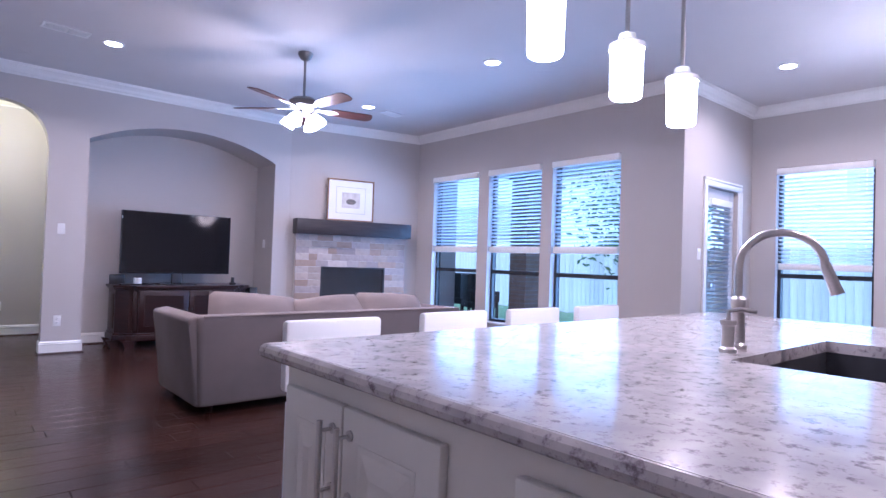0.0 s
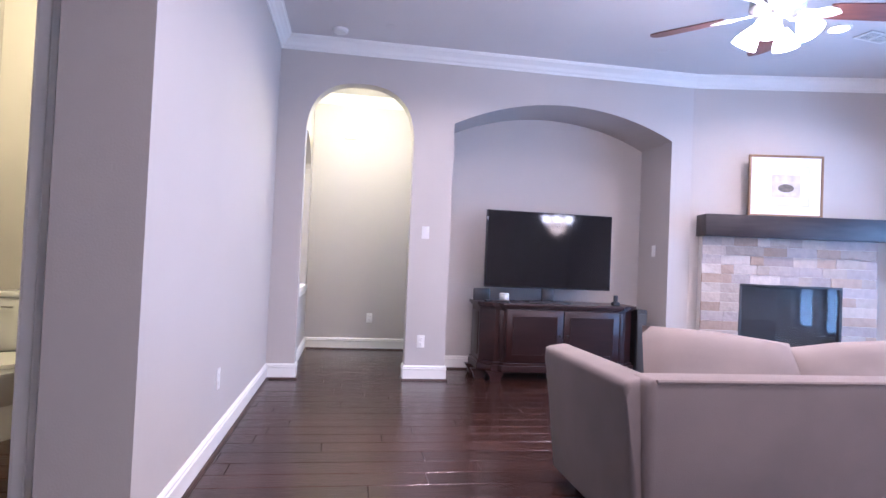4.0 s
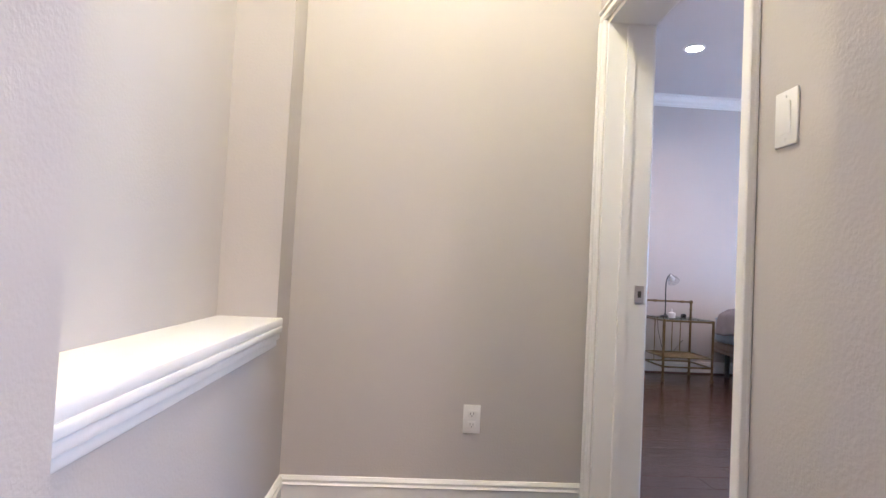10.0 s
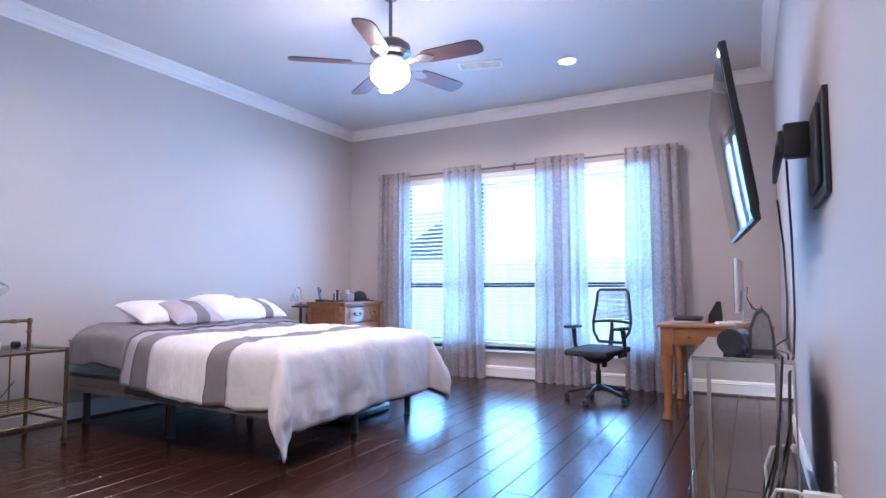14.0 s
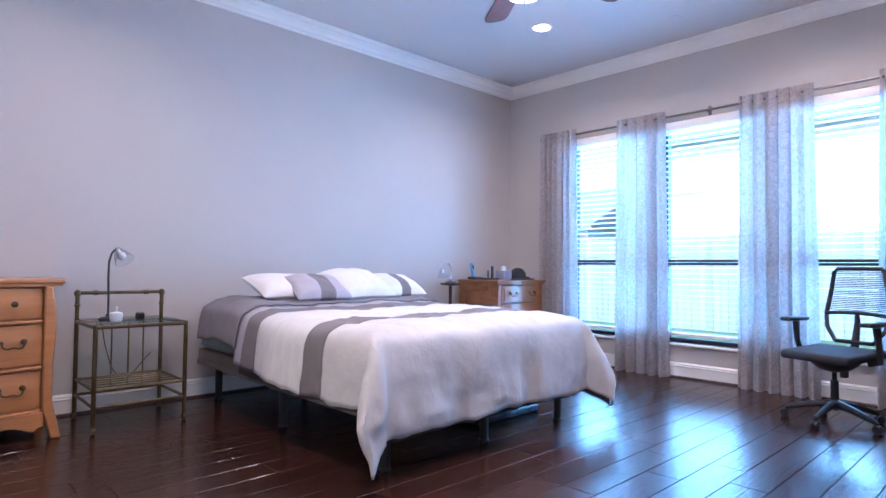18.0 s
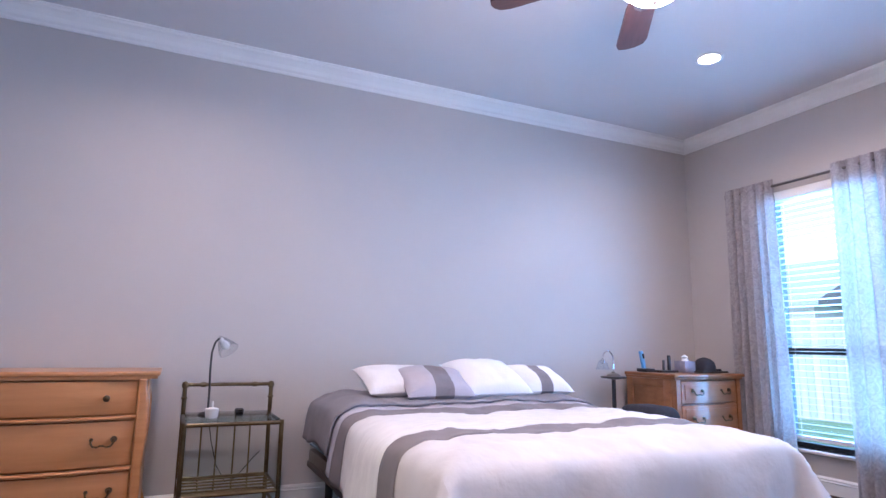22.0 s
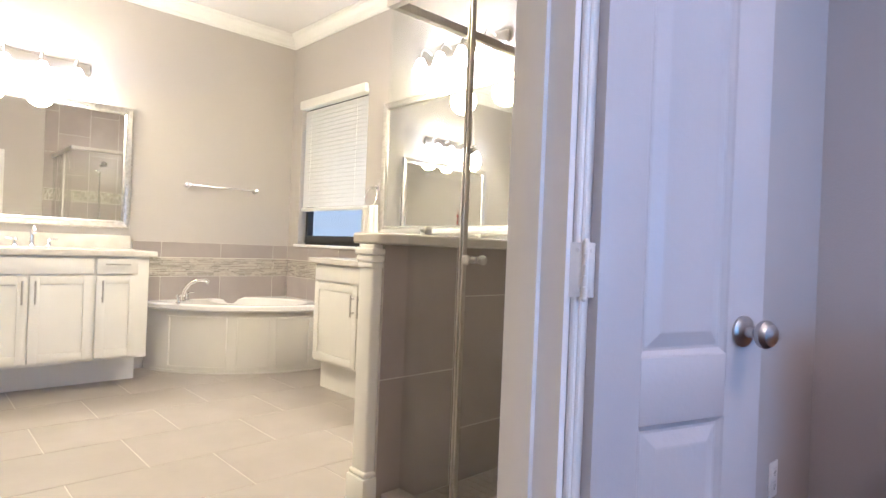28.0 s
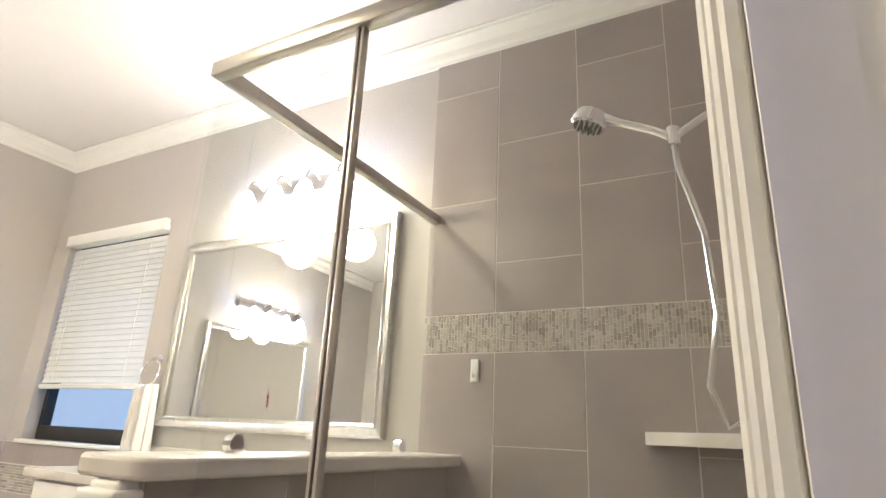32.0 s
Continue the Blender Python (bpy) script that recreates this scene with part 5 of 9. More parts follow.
def curtain(y0, y1, seed):
    e = thing("curtain", "sheer grey paisley curtain panel hanging in folds to the floor", "curtain", (7.485, (y0 + y1) / 2, 0.0), 0, "four curtain panels")
    w, ny, nz, bm, k = y1 - y0, 84, 26, bm_new(), 5 + seed % 2
    rows = []
    for j in range(nz + 1):
        z = 2.43 * j / nz
        row = []
        for i in range(ny + 1):
            s = i / ny
            n1 = noise.noise((s * 3, z * 0.8, seed * 7.3))
            amp = 0.026 + 0.014 * noise.noise((s * 5, seed, 0)) + 0.010 * (1 - z / 2.5)
            ph = 2 * math.pi * k * s + 1.2 * n1 + seed
            near = max(0.0, 1 - abs(z - 2.375) / 0.12)
            x = (math.sin(ph) * amp + 0.3 * amp * math.sin(2.3 * ph)) * (1 - 0.45 * near)
            y = (s - 0.5) * (w + 0.05 * (1 - z / 2.5)) + 0.012 * math.cos(ph) + 0.012 * n1
            row.append(bm.verts.new((x, y, z + 0.006 * math.sin(ph) * (1 if j in (0, nz) else 0))))
        rows.append(row)
    for a, b in zip(rows, rows[1:]):
        for i in range(ny):
            bm.faces.new((a[i], a[i + 1], b[i + 1], b[i]))
    part("panel", bm, CURT, e)
    for q in range(6):
        yy = (q + 0.5) / 6 * w - w / 2
        b2 = bm_new()
        add_box(b2, (0.032, yy - 0.02, 2.32), (0.036, yy + 0.02, 2.41), 0.001)
        part("back_tab", b2, CURT, e)


for _i, (_a, _b) in enumerate(((4.68, 5.12), (3.72, 4.22), (2.54, 3.08), (1.61, 2.13))):
    curtain(_a, _b, _i + 1)

# bed, mattress and bedding
BX0, BX1, BY0, BY1 = 3.99, 5.63, 3.43, 5.55
_e = thing("bed_frame", "low platform bed base in taupe cloth on black metal legs", "bed", ((BX0 + BX1) / 2, (BY0 + BY1) / 2, 0))
_w, _l = (BX1 - BX0) / 2, (BY1 - BY0) / 2
box_part("platform", (-_w, -_l, 0.275), (_w, _l, 0.37), UPHOL, _e, 0.02)
box_part("side_rail", (-_w - 0.012, -_l + 0.02, 0.262), (-_w + 0.03, _l - 0.02, 0.30), UPHOL, _e, 0.008)
box_part("side_rail", (_w - 0.03, -_l + 0.02, 0.262), (_w + 0.012, _l - 0.02, 0.30), UPHOL, _e, 0.008)
for _x in (-_w + 0.12, 0.0, _w - 0.12):
    for _y in (-_l + 0.06, 0.0, _l - 0.10):
        _bm = bm_new()
        add_cyl(_bm, (_x, _y, 0.012), (_x, _y, 0.275), 0.024, 0.026, 14)
        add_cyl(_bm, (_x, _y, 0), (_x, _y, 0.014), 0.03, 0.03, 14)
        part("leg", _bm, BLACKM, _e)
_bm = bm_new()
add_tube(_bm, [(-_w + 0.12, -_l + 0.3, 0.255), (_w - 0.12, -_l + 0.3, 0.255)], 0.012)
part("crossbar", _bm, BLACKM, _e)

_e = thing("mattress", "thick mattress in a light blue fitted sheet on the bed base", "mattress", ((BX0 + BX1) / 2, (BY0 + BY1) / 2, 0.37))
_bm = bm_new()
add_box(_bm, (-_w + 0.005, -_l + 0.01, 0.0), (_w - 0.005, _l - 0.01, 0.29), 0.055, 4)
part("body", _bm, SHEETB, _e)
for _z in (0.035, 0.255):
    _bm = bm_new()
    add_tube(_bm, [(-_w + 0.045, -_l + 0.0, _z), (-_w, -_l + 0.05, _z), (-_w, _l - 0.05, _z)], 0.006, 6)
    part("piping", _bm, SHEETB, _e)


def cloth_point(x, y, over=0.0):
    """Where a point of the spread lies: flat on the mattress, rounded over its edges, hanging beyond them."""
    cx, cy = min(max(x, BX0), BX1), max(y, BY0 - 0.02)
    dx, dy = x - cx, y - cy
    d = math.hypot(dx, dy)
    rise = min(max((cy - 4.40) / 0.8, 0), 1)
    puff = 0.016 * noise.noise((x * 3.5, y * 3.5, 1.7)) + 0.010 * noise.noise((x * 9, y * 9, 4.2)) + 0.006 * noise.noise((x * 24, y * 13, 6.2))
    ztop = 0.685 + 0.045 * rise * rise * (3 - 2 * rise) + puff + over
    if d < 1e-6:
        edge = min(cx - BX0, BX1 - cx, cy - BY0 + 0.02)
        return (cx, cy, ztop - 0.035 * max(0.0, 1 - edge / 0.14) ** 2)
    ux, uy = dx / d, dy / d
    along = x if abs(uy) > abs(ux) else y
    fold = 0.016 * math.sin(along * 11 + 2.6 * noise.noise((along * 2.2, 0, 2.0))) + 0.022 * noise.noise((x * 4.5, y * 4.5, 9.1))
    hang = min(d / 0.4, 1.0)
    corner = abs(ux * uy) * 2
    out = 0.045 * (1 - math.exp(-d / 0.05)) + hang * (fold + 0.035) + 0.13 * corner * hang + over * min(d / 0.03, 1.0)
    drop = d - 0.03 * (1 - math.exp(-d / 0.06))
    return (cx + ux * out, cy + uy * out + 0.02 * hang * noise.noise((x * 8, y * 4, 3.3)) + 0.012 * hang * noise.noise((x * 19, y * 15, 1.3)), ztop - 0.035 - drop)


def spread(parent, name, y0, y1, x0, x1, material, over=0.0, n=None, slope=0.0, thick=0.012, label=""):
    """One cross strip of the spread, with its own cloth; the west edge may run askew by slope."""
    bm = bm_new()
    nx, ny = 92, n or max(3, int((y1 - y0) / 0.022))
    rows = []
    for j in range(ny + 1):
        y = y0 + (y1 - y0) * j / ny
        a = x0 + slope * (y - y0)
        rows.append([bm.verts.new(cloth_point(a + (x1 - a) * i / nx, y, over)) for i in range(nx + 1)])
    for a, b in zip(rows, rows[1:]):
        for i in range(nx):
            bm.faces.new((a[i], a[i + 1], b[i + 1], b[i]))
    ob = part(name, bm, material, parent, label)
    mod = ob.modifiers.new("thickness", "SOLIDIFY")
    mod.thickness, mod.offset = thick, -1
    return ob


_e = thing("comforter", "rumpled white comforter with grey cross bands trailing off the bed", "bedding")
_W, _E = BX0 - 0.37, BX1 + 0.34
spread(_e, "foot_panel", BY0 - 0.50, 3.78, _W, _E, COMF)
spread(_e, "band", 3.78, 3.95, _W, _E, BAND, 0.002, label="grey band")
spread(_e, "quilted_panel", 3.95, 4.50, _W, _E, QUILT, 0.003, slope=0.06)
spread(_e, "band", 4.50, 4.65, _W + 0.03, _E, BAND, 0.002, label="grey band")
spread(_e, "head_panel", 4.65, 4.78, _W + 0.04, _E, PIPING)
# a much darker layer 3 cm inside the spread, nearly to its hem
spread(_e, "lining", BY0 - 0.49, 4.76, _W + 0.01, _E - 0.01, UNDERSIDE, -0.03, n=50, thick=0.004, label="dark underside")
_e = thing("folded_sheet", "crumpled grey top sheet folded back across the bed", "bedding")
spread(_e, "sheet", 4.74, 5.34, _W + 0.12, _E - 0.06, SHEETG, 0.018, slope=-0.05)


def pillow(x, y, z, w, l, h, tilt, turn, label, bands, seed):
    """A plump pillow with pinched corners; bands name the cloth along its width."""
    e = thing("pillow", label, "pillow", (x, y, z), turn, "pillows at the head of the bed")
    e.matrix_basis = pose(x, y, z, tilt, 0, turn)
    for u0, u1, material, nm in bands:
        bm = bm_new()
        nu, nv = max(4, int((u1 - u0) * 14)), 18
        for side in (1, -1):
            rows = []
            for i in range(nu + 1):
                u = u0 + (u1 - u0) * i / nu
                row = []
                for j in range(nv + 1):
                    v = -1 + 2 * j / nv
                    f = max(0.0, (1 - abs(u) ** 3.2) * (1 - abs(v) ** 3.2)) ** 0.55
                    pin = 1 - 0.07 * (1 - abs(v) ** 2) * abs(u) ** 4
                    pv = 1 - 0.07 * (1 - abs(u) ** 2) * abs(v) ** 4
                    wob = 1 + 0.22 * noise.noise((u * 1.6, v * 1.6, seed)) + 0.06 * noise.noise((u * 5, v * 5, seed + 3))
                    row.append(bm.verts.new((u * w / 2 * pin, v * l / 2 * pv, side * h / 2 * f * wob)))
                rows.append(row)
            for a, b in zip(rows, rows[1:]):
                for j in range(nv):
                    bm.faces.new((a[j], a[j + 1], b[j + 1], b[j]))
        bmesh.ops.remove_doubles(bm, verts=bm.verts, dist=0.0005)
        part(nm, bm, material, e)


_pl = "plump white cotton pillow at the head of the bed"
pillow(4.44, 5.12, 0.820, 0.50, 0.38, 0.13, 20, 2, _pl, ((-1, 1, PILLOW, "cover"),), 1.0)
pillow(4.62, 4.98, 0.810, 0.44, 0.36, 0.15, 22, -3, "small grey pillow with a darker cross band on the bed", ((-1, -0.2, PIPING, "cover"), (-0.2, 0.35, BAND, "band"), (0.35, 1, PIPING, "cover")), 2.0)
pillow(5.02, 5.04, 0.830, 0.50, 0.42, 0.18, 24, 3, _pl, ((-1, 1, PILLOW, "cover"),), 5.0)
pillow(5.40, 5.06, 0.815, 0.44, 0.38, 0.15, 20, -6, "white pillow with a grey cross band on the bed", ((-1, -0.1, PILLOW, "cover"), (-0.1, 0.3, BAND, "band"), (0.3, 1, PILLOW, "cover")), 8.0)

_e = thing("storage_bag", "flat dark clear-topped storage bag on the floor under the bed", "bag", (5.30, 3.92, 0))
box_part("body", (-0.30, -0.22, 0), (0.30, 0.22, 0.055), pmat("dark_vinyl", (0.03, 0.035, 0.045), (0.09, 0.10, 0.12), 9, 0.25, bump=0.4, bscale=14), _e, 0.02, seg=3)
box_part("lid", (-0.29, -0.21, 0.055), (0.29, 0.21, 0.066), SMOKE, _e, 0.004)


# oak dresser
def bombe_front(e, x0, x1, z0, z1, depth, bow, material, name="drawer", lip=0.012, parent=None):
    """A drawer front bowed across its width; z runs up, the face looks along -y."""
    bm = bm_new()
    n, m = 20, 6
    def yf(s, q):
        return -depth - bow * math.cos((s - 0.5) * math.pi) ** 0.9 - 0.008 * math.sin(q * math.pi)
    fr, bk = [], []
    for j in range(m + 1):
        q = j / m
        fr.append([bm.verts.new((x0 + (x1 - x0) * i / n, yf(i / n, q), z0 + (z1 - z0) * q)) for i in range(n + 1)])
        bk.append([bm.verts.new((x0 + (x1 - x0) * i / n, yf(i / n, q) + 0.03, z0 + (z1 - z0) * q)) for i in range(n + 1)])
    for g in (fr, bk):
        for a, b in zip(g, g[1:]):
            for i in range(n):
                bm.faces.new((a[i], a[i + 1], b[i + 1], b[i]))
    for a, b in ((fr[0], bk[0]), (fr[-1], bk[-1])):
        for i in range(n):
            bm.faces.new((a[i], a[i + 1], b[i + 1], b[i]))
    for c in (0, n):
        for j in range(m):
            bm.faces.new((fr[j][c], fr[j + 1][c], bk[j + 1][c], bk[j][c]))
    ob = part(name, bm, material, parent or e)
    bev = ob.modifiers.new("edge", "BEVEL")
    bev.width, bev.segments = 0.004, 2
    return ob, yf


def bail_pull(parent, x, y, z):
    bm = bm_new()
    for s in (-1, 1):
        add_cyl(bm, (x + s * 0.048, y + 0.004, z + 0.012), (x + s * 0.048, y - 0.016, z + 0.012), 0.012, 0.007, 12)
        add_cyl(bm, (x + s * 0.048, y + 0.003, z + 0.012), (x + s * 0.048, y - 0.003, z + 0.012), 0.016, 0.014, 12)
    pts = [(x - 0.048, y - 0.014, z + 0.012), (x - 0.047, y - 0.02, z - 0.004), (x - 0.038, y - 0.022, z - 0.017), (x - 0.02, y - 0.022, z - 0.021), (x - 0.008, y - 0.022, z - 0.015), (x + 0.008, y - 0.022, z - 0.015), (x + 0.02, y - 0.022, z - 0.021), (x + 0.038, y - 0.022, z - 0.017), (x + 0.047, y - 0.02, z - 0.004), (x + 0.048, y - 0.014, z + 0.012)]
    add_tube(bm, pts, 0.0045, 8)
    part("bail_pull", bm, PULL, parent, "dark brass bail pull")


def knob_y(parent, x, y, z, r=0.016, material=None):
    bm = bm_new()
    add_lathe(bm, [(0.4 * r, 0), (0.45 * r, 0.4 * r), (r, 0.9 * r), (r, 1.4 * r), (0.55 * r, 1.8 * r), (0.05 * r, 1.9 * r)], n=14)
    for v in bm.verts:
        v.co = Vector((x + v.co.x, y - v.co.z, z + v.co.y))
    part("knob", bm, material or PULL, parent, "dark brass knob" if material is None else "")


_e = thing("dresser", "honey oak dresser with three bowed drawers and scalloped apron", "dresser", (2.57, 5.60, 0))
_e.scale = (1.03, 1.2, 1.015)
_bm = bm_new()
_out = [(-0.50, 0.0), (-0.50, -0.40)] + [(-0.50 + i / 16, -0.40 - 0.045 * math.cos((i / 16 - 0.5) * math.pi)) for i in range(1, 16)] + [(0.50, -0.40), (0.50, 0.0)]
add_prism(_bm, _out, "z", 0.845, 0.87)
_ob = part("top", _bm, OAK, _e)
_b = _ob.modifiers.new("edge", "BEVEL")
_b.width, _b.segments = 0.008, 3
_out = [(x * 0.975, y * 0.985 if y < 0 else y) for x, y in _out]
_bm = bm_new()
add_prism(_bm, _out, "z", 0.83, 0.8455)
part("moulding", _bm, OAK, _e)
box_part("carcass", (-0.44, -0.375, 0.13), (0.44, 0, 0.83), OAK, _e)
for _s in (-1, 1):
    for _y0, _y1 in ((-0.415, -0.355), (-0.05, 0.0)):
        _bm = bm_new()
        _pts = [(0.0, 0.065), (0.10, 0.045), (0.20, 0.022), (0.40, 0.020), (0.58, 0.032), (0.70, 0.030), (0.80, 0.014), (0.83, 0.012)]
        _ring = [(_s * (0.43 + d), z) for z, d in _pts] + [(_s * 0.405, 0.83), (_s * 0.405, 0.16), (_s * 0.43, 0.07), (_s * 0.445, 0.0)]
        add_prism(_bm, _ring if _s < 0 else _ring[::-1], "y", _y0, _y1)
        _ob = part("leg_stile", _bm, OAK, _e)
        _b = _ob.modifiers.new("edge", "BEVEL")
        _b.width, _b.segments = 0.008, 2
    box_part("side_panel", (min(_s * 0.44, _s * 0.452), -0.36, 0.13), (max(_s * 0.44, _s * 0.452), -0.045, 0.83), OAK, _e, 0.003)
for _z0, _z1, _k in ((0.655, 0.822, 1), (0.405, 0.625, 0), (0.165, 0.375, 0)):
    _d, _yf = bombe_front(_e, -0.402, 0.402, _z0, _z1, 0.385, 0.045, OAK)
    for _x in (-0.27, 0.27):
        _yy = _yf((_x + 0.402) / 0.804, 0.5)
        if _k:
            knob_y(_d, _x, _yy, (_z0 + _z1) / 2)
        else:
            bail_pull(_d, _x, _yy, (_z0 + _z1) / 2 + 0.01)
for _z in (0.64, 0.39, 0.155):
    bombe_front(_e, -0.405, 0.405, _z - 0.012, _z + 0.008, 0.392, 0.047, OAK, "rail")
_bm = bm_new()
_low = []
for _i in range(41):
    _s = _i / 40
    _u = abs(_s - 0.5) * 2
    _zz = 0.075 + 0.02 * math.cos(_u * math.pi * 3.2) - 0.018 * (1 - _u)
    _low.append((-0.41 + 0.82 * _s, _zz + (0.02 if _u > 0.9 else 0)))
add_prism(_bm, _low + [(0.41, 0.148), (-0.41, 0.148)], "y", -0.425, -0.395)
part("apron", _bm, OAK, _e)

# brass cart
_e = thing("brass_cart", "antique brass cart with glass top and slatted lower shelf", "side table", (3.47, 5.27, 0))
_hx, _hy = 0.25, 0.235
for _x in (-_hx, _hx):
    for _y in (-_hy, _hy):
        _bm = bm_new()
        add_cyl(_bm, (_x, _y, 0.055), (_x, _y, 0.62 if _y < 0 else 0.775), 0.0125, n=14)
        if _y > 0:
            add_lathe(_bm, [(0.0125, 0.70), (0.018, 0.705), (0.018, 0.712), (0.0125, 0.717), (0.0125, 0.765), (0.018, 0.77), (0.02, 0.785), (0.014, 0.80), (0.002, 0.806)], (_x, _y, 0), 14)
        part("post", _bm, BRASS, _e)
        _bm = bm_new()
        add_cyl(_bm, (_x - 0.009, _y, 0.022), (_x + 0.009, _y, 0.022), 0.022, n=16)
        add_cyl(_bm, (_x, _y, 0.035), (_x, _y, 0.06), 0.014, 0.011, 12)
        part("castor", _bm, BRASS, _e)
for _z, _r in ((0.605, 0.011), (0.245, 0.008), (0.15, 0.009)):
    for _a, _b in (((-_hx, -_hy), (_hx, -_hy)), ((-_hx, _hy), (_hx, _hy)), ((-_hx, -_hy), (-_hx, _hy)), ((_hx, -_hy), (_hx, _hy))):
        _bm = bm_new()
        add_cyl(_bm, (*_a, _z), (*_b, _z), _r, n=10)
        part("rail", _bm, BRASS, _e)
_bm = bm_new()
add_cyl(_bm, (-_hx, _hy, 0.785), (_hx, _hy, 0.785), 0.011, n=12)
for _x in (-0.15, 0.15):
    add_cyl(_bm, (_x - 0.012, _hy, 0.785), (_x + 0.012, _hy, 0.785), 0.016, n=12)
part("back_rail", _bm, BRASS, _e)
for _i in range(6):
    _bm = bm_new()
    _y = -_hy + 0.045 + _i * 0.076
    add_cyl(_bm, (-_hx, _y, 0.243), (_hx, _y, 0.243), 0.005, n=8)
    part("shelf_slat", _bm, BRASS, _e)
for _x in (-0.14, -0.05, 0.05, 0.14):
    _bm = bm_new()
    add_cyl(_bm, (_x, _hy, 0.15), (_x, _hy, 0.605), 0.005, n=8)
    part("back_bar", _bm, BRASS, _e)
box_part("glass_top", (-_hx + 0.008, -_hy + 0.008, 0.616), (_hx - 0.008, _hy - 0.008, 0.624), SMOKE, _e, 0.002)

_e = thing("desk_lamp", "dark gooseneck lamp with a frosted glass shade on the cart", "lamp", (3.345, 5.30, 0.624))
_bm = bm_new()
add_lathe(_bm, [(0.052, 0), (0.052, 0.010), (0.044, 0.018), (0.014, 0.024), (0.010, 0.04)], n=24)
part("base", _bm, BLACKM, _e)
_bm = bm_new()
add_tube(_bm, [(0, 0, 0.02), (0, 0, 0.14), (-0.004, 0, 0.27), (-0.002, 0, 0.36), (0.012, 0, 0.415), (0.035, -0.004, 0.440)], 0.006, 10)
part("stem", _bm, BLACKM, _e)
_bm = bm_new()
add_lathe(_bm, [(0.014, 0.014), (0.019, 0.0), (0.026, -0.012), (0.050, -0.060), (0.062, -0.092), (0.058, -0.092), (0.046, -0.060), (0.022, -0.012)], n=24)
_ob = part("shade", _bm, clear_glass("frosted_shade", (0.93, 0.94, 0.95), 0.35), _e, "frosted clear glass cone")
_ob.matrix_basis = pose(0.040, -0.005, 0.436, 22, -38, 0)
_bm = bm_new()
add_lathe(_bm, [(0.012, 0.0), (0.014, -0.02), (0.026, -0.042), (0.027, -0.058), (0.016, -0.074), (0.002, -0.078)], n=18)
_ob2 = part("bulb", _bm, pmat("opal_bulb", (0.82, 0.82, 0.82), None, 4, 0.25), _ob, "white unlit bulb")
_e = thing("cup", "small white cup with a pump lid on the glass cart top", "cup", (3.36, 5.18, 0.624))
_bm = bm_new()
add_lathe(_bm, [(0.028, 0), (0.034, 0.01), (0.036, 0.05), (0.033, 0.052), (0.02, 0.056), (0.006, 0.06), (0.006, 0.09), (0.001, 0.092)], n=20)
part("body", _bm, WHITEP, _e)
_e = thing("alarm_clock", "small black alarm clock on the glass cart top", "clock", (3.51, 5.24, 0.624))
box_part("body", (-0.025, -0.02, 0.0), (0.025, 0.02, 0.045), BLACKP, _e, 0.012, seg=3)
box_part("face", (-0.018, -0.022, 0.01), (0.018, -0.0195, 0.036), SCREEN, _e, 0.001)
_bm = bm_new()
add_tube(_bm, [(3.345, 5.36, 0.63), (3.36, 5.53, 0.62), (3.39, 5.55, 0.45), (3.43, 5.555, 0.30), (3.49, 5.56, 0.20), (3.55, 5.56, 0.22), (3.65, 5.58, 0.33), (3.69, 5.61, 0.36)], 0.003, 6)
single("lamp_cord", _bm, BLACKP, "thin dark lamp cord hanging behind the brass cart", "cord")

# oak chest beside the bed, with its clutter
CHX, CHY = 6.67, 5.04
_e = thing("oak_chest", "medium oak bedside chest with serpentine drawer fronts and a panelled side", "chest", (CHX, CHY, 0))


def serpentine(x0, x1, lift, n=24):
    """Points along the chest's waved front between two places of its width."""
    xs = [x0 + (x1 - x0) * i / n for i in range(n + 1)]
    return [(x, -lift - 0.022 * math.sin(x / 0.78 * math.pi * 2 - 0.6)) for x in xs]


for _nm, _x0, _x1, _lift, _z0, _z1 in (("top", 0.0, 0.78, 0.030, 0.825, 0.85), ("moulding", 0.012, 0.768, 0.018, 0.806, 0.8255), ("apron", 0.05, 0.73, 0.004, 0.075, 0.132)):
    _bm = bm_new()
    add_prism(_bm, serpentine(_x0, _x1, _lift) + [(_x1, 0.54), (_x0, 0.54)], "z", _z0, _z1)
    _ob = part(_nm, _bm, OAKD, _e)
    _b = _ob.modifiers.new("edge", "BEVEL")
    _b.width, _b.segments = 0.006, 3
box_part("carcass", (0.03, 0.03, 0.10), (0.75, 0.535, 0.808), OAKD, _e, 0.004)
for _z0, _z1 in ((0.625, 0.797), (0.395, 0.612), (0.145, 0.382)):
    _bm = bm_new()
    add_prism(_bm, serpentine(0.075, 0.705, 0.004) + [(0.705, 0.034), (0.075, 0.034)], "z", _z0, _z1)
    _ob = part("drawer", _bm, OAKD, _e)
    _b = _ob.modifiers.new("edge", "BEVEL")
    _b.width, _b.segments = 0.006, 2
    _bm = bm_new()
    add_prism(_bm, serpentine(0.105, 0.675, 0.010) + [(0.675, 0.0325), (0.105, 0.0325)], "z", _z0 + 0.03, _z1 - 0.03)
    part("drawer_field", _bm, OAKD, _ob)
    for _x in (0.22, 0.56):
        bail_pull(_ob, _x, serpentine(_x, _x, 0.010, 1)[0][1], (_z0 + _z1) / 2)
for _x in (0.032, 0.712):
    _bm = bm_new()
    add_prism(_bm, serpentine(_x, _x + 0.036, 0.006, 6) + [(_x + 0.036, 0.06), (_x, 0.06)], "z", 0.0, 0.806)
    part("corner_stile", _bm, OAKD, _e)
